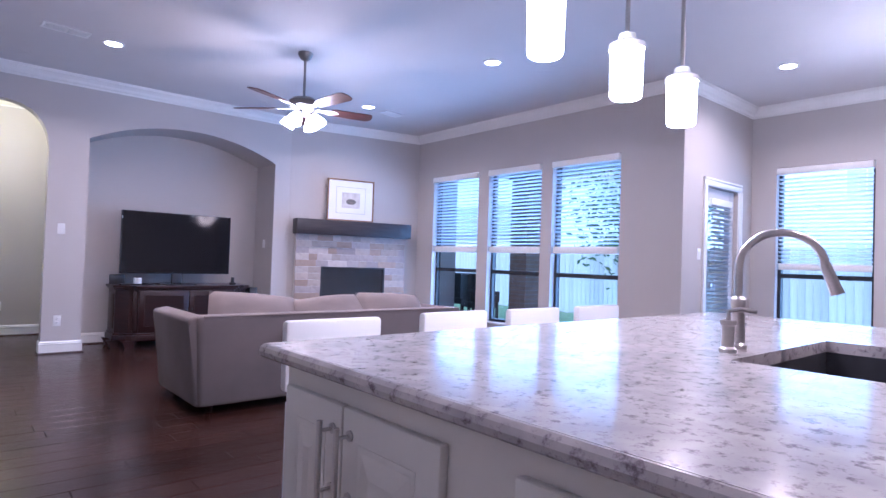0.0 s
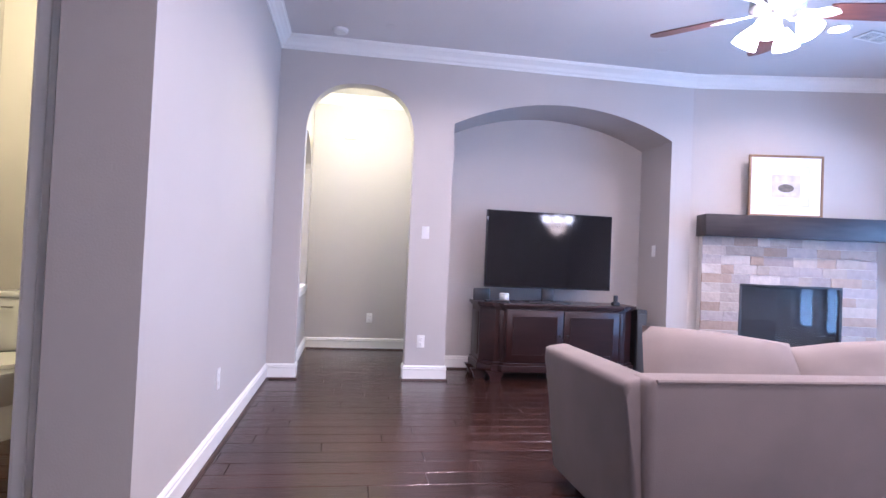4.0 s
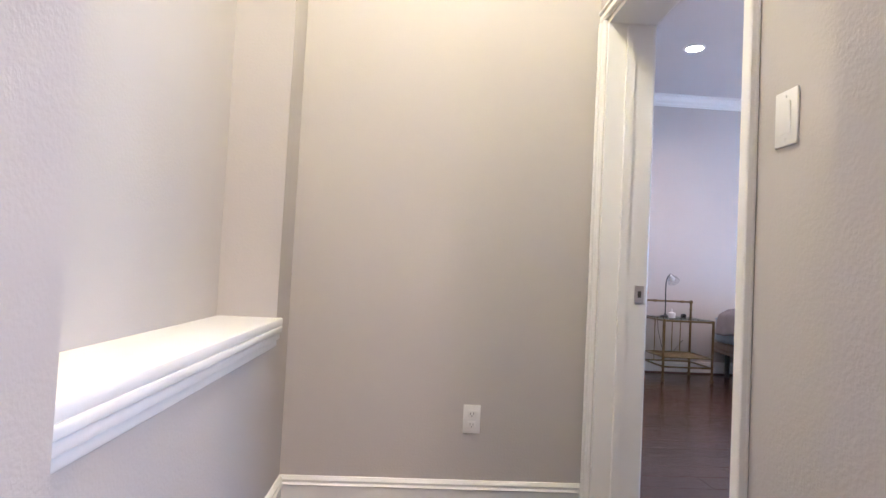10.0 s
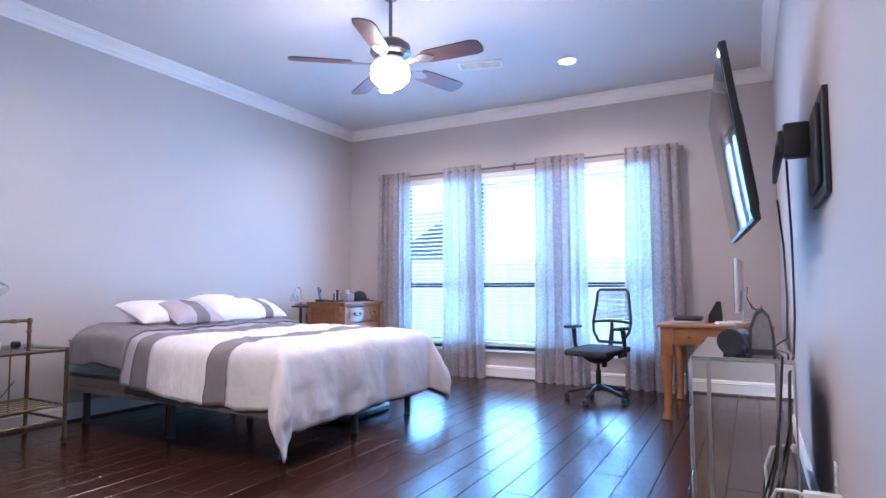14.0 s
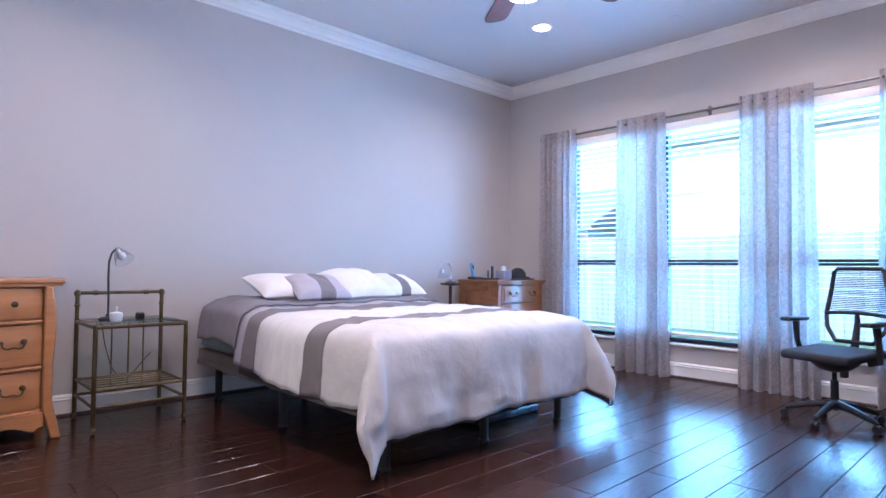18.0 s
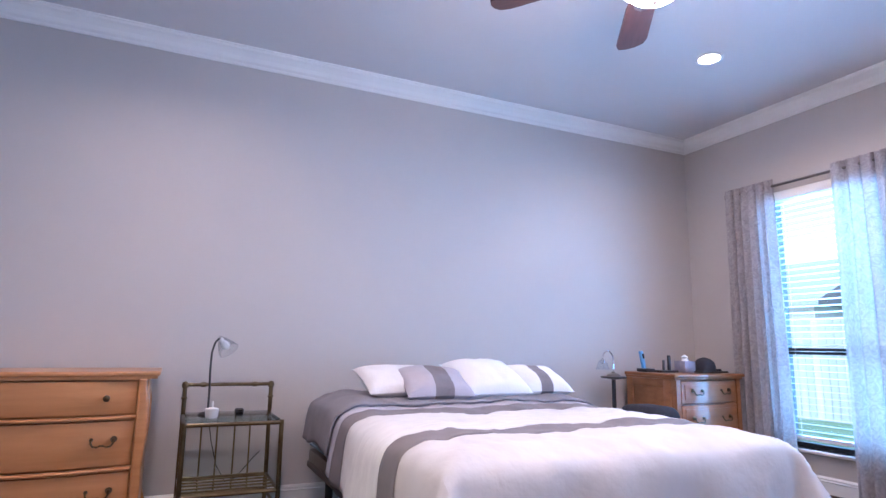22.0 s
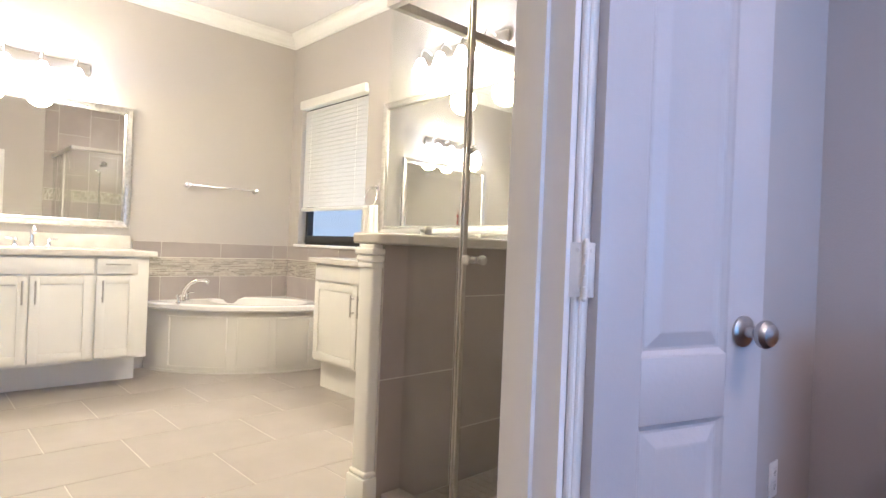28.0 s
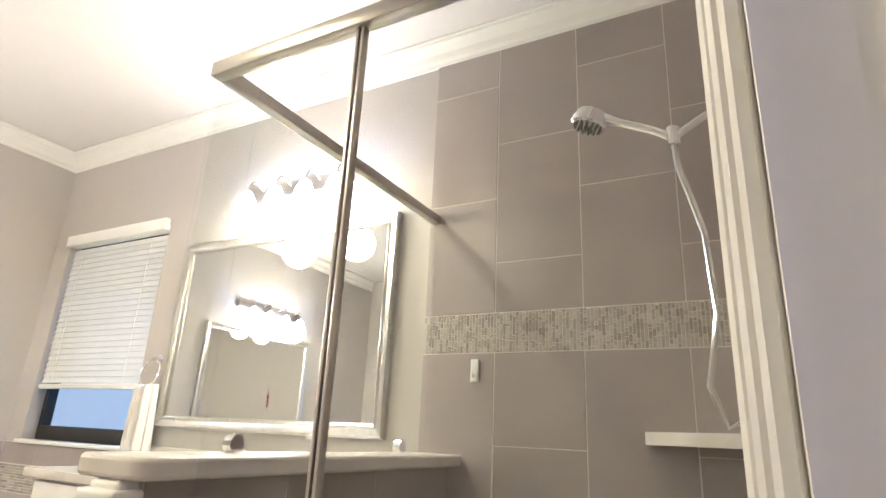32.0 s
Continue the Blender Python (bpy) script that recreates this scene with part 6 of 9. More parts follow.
for _xa, _xb in ((0.018, 0.0315), (0.7485, 0.762)):
    for _p, _q in (((0.055, 0.09), (0.125, 0.806)), ((0.465, 0.09), (0.535, 0.806))):
        box_part("side_stile", (_xa, _p[0], _p[1]), (_xb, _q[0], _q[1]), OAKD, _e, 0.003)
    for _za, _zb in ((0.10, 0.17), (0.74, 0.806)):
        box_part("side_rail", (_xa, 0.125, _za), (_xb, 0.465, _zb), OAKD, _e, 0.003)
for _x in (0.03, 0.67):
    box_part("foot", (_x, 0.07, 0), (_x + 0.08, 0.53, 0.10), OAKD, _e, 0.01)
_zt = 0.85
_e = thing("telephone", "upright cordless telephone in its black base on the oak chest", "telephone", (6.76, 5.42, _zt))
box_part("base", (-0.05, -0.06, 0), (0.05, 0.06, 0.03), BLACKP, _e, 0.01)
_ob = box_part("handset", (-0.024, -0.012, 0.02), (0.024, 0.014, 0.175), BLUESCR, _e, 0.008, "blue-fronted handset")
_ob.matrix_basis = pose(0, 0.01, 0.0, -10, 0, 20)
box_part("screen", (-0.016, -0.014, 0.11), (0.016, -0.011, 0.15), SCREEN, _ob, 0.001)
_e = thing("charging_stand", "small black charging dock with two upright prongs on the oak chest", "dock", (6.90, 5.33, _zt))
box_part("tray", (-0.11, -0.05, 0), (0.09, 0.05, 0.018), BLACKP, _e, 0.006)
box_part("prong", (0.03, 0.0, 0.01), (0.055, 0.02, 0.14), BLACKP, _e, 0.004)
box_part("prong", (-0.03, 0.0, 0.01), (-0.012, 0.016, 0.10), DARKGREY, _e, 0.004)
_e = thing("tissue_box", "lilac cardboard tissue box with a white tissue, on the oak chest", "tissue box", (7.08, 5.30, _zt))
box_part("box", (-0.06, -0.06, 0), (0.06, 0.06, 0.095), TISSUE, _e, 0.003)
_bm = bm_new()
add_lathe(_bm, [(0.03, 0), (0.02, 0.02), (0.03, 0.035), (0.012, 0.045), (0.004, 0.05)], (0, 0, 0.094), 9)
part("tissue", _bm, PAPER, _e)
_e = thing("cap", "dark navy baseball cap lying on a folder on the oak chest", "cap", (7.26, 5.24, _zt))
box_part("folder", (-0.14, -0.09, 0), (0.16, 0.09, 0.014), BLACKP, _e, 0.004)
_bm = bm_new()
add_lathe(_bm, [(0.088, 0.0), (0.09, 0.03), (0.078, 0.075), (0.05, 0.10), (0.015, 0.112), (0.002, 0.113)], (-0.02, 0, 0.014), 18)
part("crown", _bm, CAPCLOTH, _e)
_bm = bm_new()
add_prism(_bm, [(0.055 + 0.10 * math.cos(a * math.pi / 10 - math.pi / 2) * 0.9, 0.075 * math.sin(a * math.pi / 10 - math.pi / 2)) for a in range(11)], "z", 0.016, 0.030)
part("peak", _bm, CAPCLOTH, _e)
_e = thing("side_stand", "slim black round stand between the bed and the oak chest", "stand", (6.44, 5.45, 0))
_bm = bm_new()
add_lathe(_bm, [(0.12, 0.0), (0.12, 0.012), (0.10, 0.02), (0.02, 0.04)], n=24)
part("foot", _bm, BLACKM, _e)
_bm = bm_new()
add_cyl(_bm, (0, 0, 0.03), (0, 0, 0.80), 0.017, n=14)
part("post", _bm, BLACKM, _e)
_bm = bm_new()
add_lathe(_bm, [(0.03, 0.79), (0.10, 0.80), (0.105, 0.808), (0.10, 0.815)], n=24)
part("tray", _bm, BLACKM, _e)
_e = thing("table_lamp", "small chrome gooseneck lamp with a clear glass bell shade", "lamp", (6.44, 5.45, 0.815))
_bm = bm_new()
add_lathe(_bm, [(0.058, 0), (0.058, 0.01), (0.046, 0.02), (0.018, 0.027), (0.010, 0.04)], n=24)
part("base", _bm, BRONZE, _e)
_bm = bm_new()
add_tube(_bm, [(0, 0, 0.03), (0, 0, 0.09)] + [(-0.055 + 0.055 * math.cos(math.pi * k / 10), 0, 0.13 + 0.075 * math.sin(math.pi * k / 10)) for k in range(11)], 0.0055, 10)
part("gooseneck", _bm, CHROME, _e)
_bm = bm_new()
add_lathe(_bm, [(0.016, 0.0), (0.024, -0.010), (0.040, -0.035), (0.047, -0.065), (0.058, -0.085), (0.055, -0.085), (0.044, -0.065), (0.037, -0.035), (0.020, -0.010)], (-0.11, 0, 0.138), 24)
_ob = part("shade", _bm, CRYSTAL, _e, "clear glass bell")
_bm = bm_new()
add_lathe(_bm, [(0.009, 0.136), (0.017, 0.130), (0.017, 0.108), (0.011, 0.100)], (-0.11, 0, 0), 16)
part("socket", _bm, CHROME, _ob)
_bm = bm_new()
add_box(_bm, (-0.14, -0.20, 0), (0.14, 0.16, 0.62), 0.07, 4)
for _v in _bm.verts:
    _v.co += Vector((noise.noise(_v.co * 6), noise.noise(_v.co * 6 + Vector((5, 0, 0))), 0)) * 0.03
single("black_bag", _bm, CAPCLOTH, "soft black bag standing between the bed and the oak chest", "bag", (6.46, 5.10, 0))

# office chair; it faces along its own +x
_e = thing("office_chair", "black office chair with a mesh back, arms and five castors", "office chair", (6.80, 2.26, 0), 163)
_e.scale = (0.9, 0.9, 0.9)
_bm = bm_new()
add_cyl(_bm, (0, 0, 0.09), (0, 0, 0.30), 0.028, 0.025, 16)
add_cyl(_bm, (0, 0, 0.28), (0, 0, 0.42), 0.016, n=14)
part("column", _bm, BLACKM, _e)
for _i in range(5):
    _a = radians(72 * _i + 8)
    _c, _s = math.cos(_a), math.sin(_a)
    _bm = bm_new()
    add_tube(_bm, [(0.02 * _c, 0.02 * _s, 0.135), (0.14 * _c, 0.14 * _s, 0.115), (0.30 * _c, 0.30 * _s, 0.07)], [0.03, 0.024, 0.017], 10)
    _leg = part("base_arm", _bm, BLACKP, _e)
    _bm = bm_new()
    for _o in (-0.014, 0.014):
        add_cyl(_bm, (0.31 * _c - _s * _o - _s * 0.009, 0.31 * _s + _c * _o + _c * 0.009, 0.028), (0.31 * _c - _s * _o + _s * 0.009, 0.31 * _s + _c * _o - _c * 0.009, 0.028), 0.028, n=14)
    add_cyl(_bm, (0.30 * _c, 0.30 * _s, 0.03), (0.30 * _c, 0.30 * _s, 0.075), 0.011, n=10)
    part("castor", _bm, BLACKP, _leg)
_bm = bm_new()
add_box(_bm, (-0.24, -0.24, 0.455), (0.26, 0.24, 0.515), 0.028, 4)
for _v in _bm.verts:
    _v.co.z += 0.018 * (abs(_v.co.y) / 0.24) ** 2 - (0.03 * max(0, _v.co.x / 0.26) ** 2)
part("seat", _bm, CHAIRM, _e)
_bm = bm_new()
add_lathe(_bm, [(0.03, 0.36), (0.10, 0.38), (0.15, 0.42), (0.17, 0.455)], n=18)
add_box(_bm, (-0.02, 0.05, 0.33), (0.03, 0.09, 0.40), 0.008)
part("mechanism", _bm, BLACKP, _e)


def back_x(z):
    return -0.235 - 0.12 * max(0, (z - 0.55)) - 0.03 * math.sin((z - 0.5) * 4)


_bm = bm_new()
_fr = [(-0.13, 0.56), (-0.20, 0.66), (-0.215, 0.76), (-0.19, 0.95), (-0.175, 1.07), (-0.15, 1.10), (0.15, 1.10), (0.175, 1.07), (0.19, 0.95), (0.215, 0.76), (0.20, 0.66), (0.13, 0.56), (-0.13, 0.56)]
add_tube(_bm, [(back_x(z), y, z) for y, z in _fr], 0.016, 10)
part("back_frame", _bm, BLACKP, _e)
_bm = bm_new()
add_tube(_bm, [(back_x(z) + 0.01, y, z) for y, z in ((-0.205, 0.76), (-0.12, 0.77), (0.0, 0.775), (0.12, 0.77), (0.205, 0.76))], 0.015, 10)
part("lumbar_bar", _bm, BLACKP, _e)
for _i in range(23):
    _z = 0.79 + _i * 0.0135
    _w = 0.205 - 0.03 * (_z - 0.79) / 0.3
    box_part("mesh_strand", (back_x(_z) - 0.003, -_w, _z), (back_x(_z) - 0.001, _w, _z + 0.0062), CHAIRM, _e)
_bm = bm_new()
add_tube(_bm, [(-0.12, 0, 0.42), (-0.24, 0, 0.45), (back_x(0.56) - 0.02, 0, 0.56), (back_x(0.7) - 0.02, 0, 0.70), (back_x(0.77), 0, 0.77)], [0.03, 0.03, 0.026, 0.02, 0.015], 10)
part("spine", _bm, BLACKP, _e)
for _s in (-1, 1):
    _bm = bm_new()
    add_tube(_bm, [(-0.05, _s * 0.20, 0.44), (-0.05, _s * 0.27, 0.46), (-0.02, _s * 0.28, 0.56), (0.0, _s * 0.275, 0.70)], [0.02, 0.022, 0.02, 0.026], 10)
    _arm = part("armrest", _bm, BLACKP, _e)
    box_part("arm_pad", (-0.11, _s * 0.275 - 0.04, 0.705), (0.14, _s * 0.275 + 0.04, 0.735), BLACKP, _arm, 0.014, seg=3)

# pine desk
_e = thing("desk", "varnished knotty pine desk with slim cabriole legs", "desk", (6.22, 0.875, 0))
_e.scale = (1.0, 1.42, 0.965)
box_part("top", (0, 0, 0.728), (1.02, 0.56, 0.755), PINE, _e, 0.008)
box_part("apron", (0.03, 0.525, 0.60), (0.99, 0.548, 0.728), PINE, _e, 0.003)
box_part("apron", (0.03, 0.03, 0.60), (0.99, 0.053, 0.728), PINE, _e, 0.003)
_ap = box_part("apron", (0.028, 0.05, 0.60), (0.05, 0.53, 0.728), PINE, _e, 0.003)
for _y, _z in ((0.40, 0.655), (0.22, 0.69), (0.33, 0.63)):
    _bm = bm_new()
    add_cyl(_bm, (0.0265, _y, _z), (0.03, _y, _z), 0.008, n=10)
    part("knot", _bm, KNOT, _ap)
for _x in (0.055, 0.965):
    for _y in (0.05, 0.515):
        _bm = bm_new()
        add_box(_bm, (_x - 0.032, _y - 0.032, 0.50), (_x + 0.032, _y + 0.032, 0.728), 0.006)
        add_tube(_bm, [(_x, _y, 0.51), (_x, _y, 0.44), (_x, _y, 0.20), (_x - 0.004, _y + 0.004, 0.06), (_x - 0.012, _y + 0.006, 0.02), (_x - 0.018, _y + 0.006, 0.0)], [0.030, 0.028, 0.020, 0.018, 0.026, 0.022], 14)
        part("leg", _bm, PINE, _e)
_zt = 0.729
_e = thing("monitor", "thin white-backed computer monitor seen edge-on on the pine desk", "monitor", (6.60, 1.10, _zt), -3)
box_part("panel", (-0.28, -0.012, 0.09), (0.28, 0.012, 0.50), WHITEP, _e, 0.006)
box_part("screen", (-0.265, 0.0122, 0.11), (0.265, 0.016, 0.48), SCREEN, _e, 0.001)
_bm = bm_new()
add_box(_bm, (-0.12, -0.10, 0), (0.12, 0.10, 0.012), 0.005)
add_box(_bm, (-0.03, -0.04, 0.01), (0.03, -0.014, 0.25), 0.006)
part("stand", _bm, WHITEP, _e)
_e = thing("laptop", "closed silver laptop under a black case on the desk", "laptop", (6.46, 1.46, _zt))
box_part("body", (-0.16, -0.12, 0), (0.16, 0.12, 0.022), pmat("silver_plastic", (0.50, 0.48, 0.48), None, 8, 0.4, 0.4), _e, 0.006)
box_part("case", (-0.13, -0.10, 0.022), (0.13, 0.10, 0.055), BLACKP, _e, 0.012)
_bm = bm_new()
add_prism(_bm, [(-0.05, 0), (0.05, 0), (0.05, 0.06), (-0.01, 0.17), (-0.04, 0.17), (-0.05, 0.05)], "x", -0.035, 0.035)
single("desk_speaker", _bm, BLACKP, "small wedge-shaped black speaker on the pine desk", "speaker", (6.52, 1.27, _zt))
_bm = bm_new()
add_box(_bm, (-0.09, -0.06, 0), (0.09, 0.06, 0.012), 0.002)
add_box(_bm, (-0.08, -0.05, 0.012), (0.09, 0.05, 0.02), 0.002)
single("papers", _bm, PAPER, "small stack of white papers and envelopes on the pine desk", "papers", (6.34, 1.20, _zt), 12)
for _i in range(4):
    _r = random.Random(_i + 40)
    _bm = bm_new()
    _p = [(6.46, 1.04, _zt + 0.28 - 0.05 * _i)]
    for _k in range(1, 9):
        _a = _k * 0.75 + _i
        _p.append((6.42 + 0.06 * math.cos(_a) + 0.02 * _i, 1.0 + 0.05 * math.sin(_a * 1.3), max(_zt + 0.006, _zt + 0.26 - 0.05 * _i - 0.032 * _k + 0.05 * math.sin(_a * 2))))
    add_tube(_bm, _p, 0.003, 6)
    single("desk_cable", _bm, PAPER if _i % 2 else BLACKP, "looped thin cable behind the monitor on the desk", "cable", group="desk cables")
_e = thing("computer_tower", "black computer tower on the floor under the pine desk", "computer", (6.80, 1.25, 0))
box_part("case", (-0.22, -0.10, 0.01), (0.22, 0.22, 0.46), BLACKP, _e, 0.012)
box_part("front_panel", (-0.232, -0.09, 0.02), (-0.22, 0.21, 0.45), BLACKP, _e, 0.004)
box_part("drive_slot", (-0.235, -0.03, 0.30), (-0.2318, 0.15, 0.33), SCREEN, _e, 0.001)

# mirrored cabinet; it faces +y, its back to the south wall
_e = thing("mirrored_cabinet", "mirror-faced cabinet with silver edges and crystal knobs", "cabinet", (3.90, 0.88, 0))
_cw, _cd, _ch = 0.95, 0.345, 0.745
box_part("body", (0.004, 0.004, 0.03), (_cw - 0.004, _cd - 0.004, _ch - 0.006), SILVER, _e)
for _y0, _y1 in ((0.0, 0.055), (0.062, 0.28), (0.287, 0.345)):
    box_part("mirror_panel", (0.0, _y0 + 0.004, 0.05), (0.004, _y1 - 0.003, _ch - 0.012), MIRROR, _e)
    box_part("mirror_panel", (_cw - 0.004, _y0 + 0.004, 0.05), (_cw, _y1 - 0.003, _ch - 0.012), MIRROR, _e)
for _y in (0.0, 0.0555, 0.2805, 0.341):
    box_part("edge_strip", (-0.003, _y, 0.0), (0.004, _y + 0.006, _ch), SILVER, _e, 0.001)
for _z in (0.045, _ch - 0.012):
    box_part("edge_strip", (-0.002, 0.004, _z), (0.003, _cd, _z + 0.008), SILVER, _e, 0.001)
box_part("mirror_top", (0.0, 0.0, _ch - 0.006), (_cw, _cd, _ch), MIRROR, _e)
for _x in (0, _cw - 0.008):
    box_part("edge_strip", (_x, 0, _ch - 0.004), (_x + 0.008, _cd, _ch + 0.003), SILVER, _e, 0.001)
for _i, (_z0, _z1) in enumerate(((0.56, 0.725), (0.31, 0.545), (0.06, 0.295))):
    for _x0, _x1 in ((0.02, _cw / 2 - 0.008), (_cw / 2 + 0.008, _cw - 0.02)):
        _ob = box_part("drawer", (_x0, _cd - 0.004, _z0), (_x1, _cd + 0.012, _z1), SILVER, _e, 0.004)
        box_part("mirror_panel", (_x0 + 0.02, _cd + 0.012, _z0 + 0.02), (_x1 - 0.02, _cd + 0.014, _z1 - 0.02), MIRROR, _ob)
        _bm = bm_new()
        add_cyl(_bm, ((_x0 + _x1) / 2, _cd + 0.012, (_z0 + _z1) / 2), ((_x0 + _x1) / 2, _cd + 0.026, (_z0 + _z1) / 2), 0.006, n=10)
        bmesh.ops.create_icosphere(_bm, subdivisions=1, radius=0.016, matrix=Matrix.Translation(((_x0 + _x1) / 2, _cd + 0.036, (_z0 + _z1) / 2)))
        part("knob", _bm, CRYSTAL, _ob, "crystal knob", smooth=False)
for _x in (0.01, _cw - 0.05):
    for _y in (0.01, _cd - 0.05):
        box_part("foot", (_x, _y, 0), (_x + 0.04, _y + 0.04, 0.035), SILVER, _e, 0.004)
_zt = 0.745
_e = thing("round_speaker", "black cylindrical speaker lying on the mirrored cabinet", "speaker", (4.12, 1.07, _zt))
_bm = bm_new()
add_cyl(_bm, (-0.09, 0.02, 0.05), (0.11, 0.0, 0.05), 0.05, n=28)
part("drum", _bm, pmat("grey_speaker_shell", (0.16, 0.17, 0.19), (0.12, 0.13, 0.15), 8, 0.22, 0.6), _e)
_bm = bm_new()
add_cyl(_bm, (-0.096, 0.0206, 0.05), (-0.089, 0.02, 0.05), 0.046, n=28)
part("grille", _bm, BLACKP, _e)
box_part("foot", (-0.06, -0.03, 0), (0.08, 0.05, 0.012), BLACKP, _e, 0.003)
_e = thing("soundbar_stand", "upright dark grey wedge speaker on the mirrored cabinet", "speaker", (4.22, 0.98, _zt))
_bm = bm_new()
add_prism(_bm, [(-0.05, 0), (0.05, 0), (0.045, 0.10), (0.02, 0.165), (-0.005, 0.18), (-0.03, 0.15), (-0.045, 0.08)], "x", -0.04, 0.04)
part("body", _bm, DARKGREY, _e)
_bm = bm_new()
add_prism(_bm, [(-0.038, 0.012), (0.038, 0.012), (0.034, 0.095), (0.012, 0.15), (-0.005, 0.16), (-0.024, 0.138), (-0.034, 0.08)], "x", -0.045, -0.04)
part("grille", _bm, pmat("pale_grille", (0.32, 0.31, 0.32), (0.26, 0.25, 0.26), 60, 0.7), _e)
box_part("black_media_box", (-0.06, -0.10, 0), (0.10, 0.06, 0.03), BLACKP, None, 0.005).matrix_basis = pose(4.45, 1.06, _zt)
tagged(bpy.data.objects["black_media_box"], "flat black media box on the mirrored cabinet", "media box")

# wall television on its arm
_e = thing("wall_television", "large flat black television on an arm, tilted down from the wall", "television", (4.62, 0.915, 1.73), 0)
_tv = Matrix.Translation((4.46, 1.085, 1.60)) @ Matrix.Rotation(radians(5.0), 4, "Z") @ Matrix.Rotation(radians(-8.0), 4, "X")
_e.matrix_basis = _tv
box_part("screen_panel", (-0.60, -0.016, -0.35), (0.60, 0.012, 0.35), BLACKP, _e, 0.005)
box_part("screen", (-0.592, 0.012, -0.338), (0.592, 0.0145, 0.342), SCREEN, _e, 0.001)
box_part("rear_housing", (-0.40, -0.045, -0.28), (0.40, -0.016, 0.12), BLACKP, _e, 0.012)
_e = thing("television_mount", "black steel television wall mount with folding arm", "wall mount", (3.84, 0.86, 1.47))
box_part("wall_plate", (-0.26, -0.08, -0.17), (0.18, -0.062, 0.17), BLACKM, _e, 0.004)
box_part("cover", (-0.21, -0.063, -0.13), (0.12, -0.046, 0.13), BLACKM, _e, 0.008)
box_part("pivot", (-0.03, -0.048, 0.0), (0.05, 0.034, 0.12), BLACKM, _e, 0.01)
_bm = bm_new()
add_box(_bm, (0.0, 0.030, 0.02), (0.72, 0.048, 0.10), 0.004)
part("arm", _bm, BLACKM, _e)
for _i, (_x, _pts) in enumerate(((0, [(4.05, 0.875, 1.50), (4.045, 0.868, 1.2), (4.02, 0.87, 0.9), (3.99, 0.88, 0.76), (3.885, 0.90, 0.70), (3.86, 0.905, 0.5), (3.80, 0.95, 0.25), (3.82, 1.02, 0.02)]), (1, [(4.60, 0.89, 1.42), (4.60, 0.872, 1.2), (4.58, 0.868, 0.95), (4.53, 0.875, 0.78), (4.40, 0.93, 0.752), (4.15, 0.93, 0.752), (3.90, 0.92, 0.758), (3.88, 0.93, 0.62), (3.85, 0.95, 0.40), (3.80, 1.0, 0.20), (3.74, 1.02, 0.05)]))):
    _bm = bm_new()
    add_tube(_bm, _pts, 0.0045, 8)
    single("television_cable", _bm, BLACKP, "black cable hanging from the wall television over the mirrored cabinet", "cable", group="television cables")
_bm = bm_new()
add_tube(_bm, [(3.60, 0.885, 0.37), (3.60, 0.91, 0.378), (3.62, 0.96, 0.37), (3.66, 0.985, 0.30), (3.68, 0.98, 0.18), (3.70, 0.96, 0.06), (3.74, 0.94, 0.03)], 0.006, 8)
add_box(_bm, (3.585, 0.788, 0.355), (3.615, 0.89, 0.385), 0.004)
single("white_cord", _bm, PAPER, "thick white power cord plugged into the wall outlet", "cord")
_e = thing("power_strip", "white and blue power adapter lying by the wall", "power strip", (3.76, 0.935, 0))
box_part("body", (-0.09, -0.03, 0), (0.09, 0.03, 0.05), WHITEP, _e, 0.008)
box_part("end_cap", (-0.095, -0.026, 0.004), (-0.06, 0.026, 0.053), BLUESCR, _e, 0.004, "blue end cap")

ceiling_fan("ceiling_fan", (4.71, 3.14, ZC), "bronze ceiling fan with five dark blades and a lit frosted globe", 0.35, -17, "globe")
_bm = bm_new()
add_cyl(_bm, (1.61, 4.97, 2.05), (1.625, 4.97, 2.05), 0.014, n=14)
add_tube(_bm, [(1.622, 4.97, 2.05), (1.64, 4.97, 2.04), (1.645, 4.97, 2.06)], 0.004, 6)
single("wall_hook", _bm, PLASTIC, "small white hook on the bedroom wall", "hook")
_e = thing("strike_plate", "brushed nickel strike plate on the white door jamb", "strike plate", (1.583, DOOR_Y[1] - 0.02, 0.922))
box_part("plate", (-0.018, -0.002, -0.035), (0.018, 0.003, 0.035), NICKEL, _e, 0.001)
box_part("hole", (-0.007, -0.003, -0.013), (0.007, -0.0015, 0.013), SLOT, _e)

# ---- bathroom ----
VAN = pmat("white_vanity_paint", (0.76, 0.74, 0.69), (0.72, 0.70, 0.655), 3, 0.4, bump=0.03, bscale=60)
QUARTZ = pmat("pale_stone_counter", (0.68, 0.65, 0.60), (0.60, 0.57, 0.52), 14, 0.22, rvar=0.04, detail=8)
ACRYL = pmat("white_acrylic_tub", (0.82, 0.81, 0.79), (0.80, 0.79, 0.77), 2, 0.18, coat=0.3)
APRON = pmat("tub_apron", (0.74, 0.72, 0.69), (0.71, 0.69, 0.66), 3, 0.32)
FRAMES = pmat("silver_leaf_frame", (0.62, 0.60, 0.57), (0.46, 0.44, 0.42), 34, 0.30, 0.85, bump=0.25, bscale=60, rvar=0.08)
TOWEL = pmat("white_terry", (0.80, 0.78, 0.74), (0.74, 0.72, 0.68), 30, 0.95, bump=0.6, bscale=260, spec=0.1)
HOTGLASS = glow("vanity_shade_glass", (1.0, 0.88, 0.68), 14)
REDCORD = pmat("red_cord", (0.42, 0.05, 0.03), (0.30, 0.03, 0.02), 30, 0.8)
HINGEP = pmat("painted_hinge", (0.76, 0.74, 0.69), None, 8, 0.4)


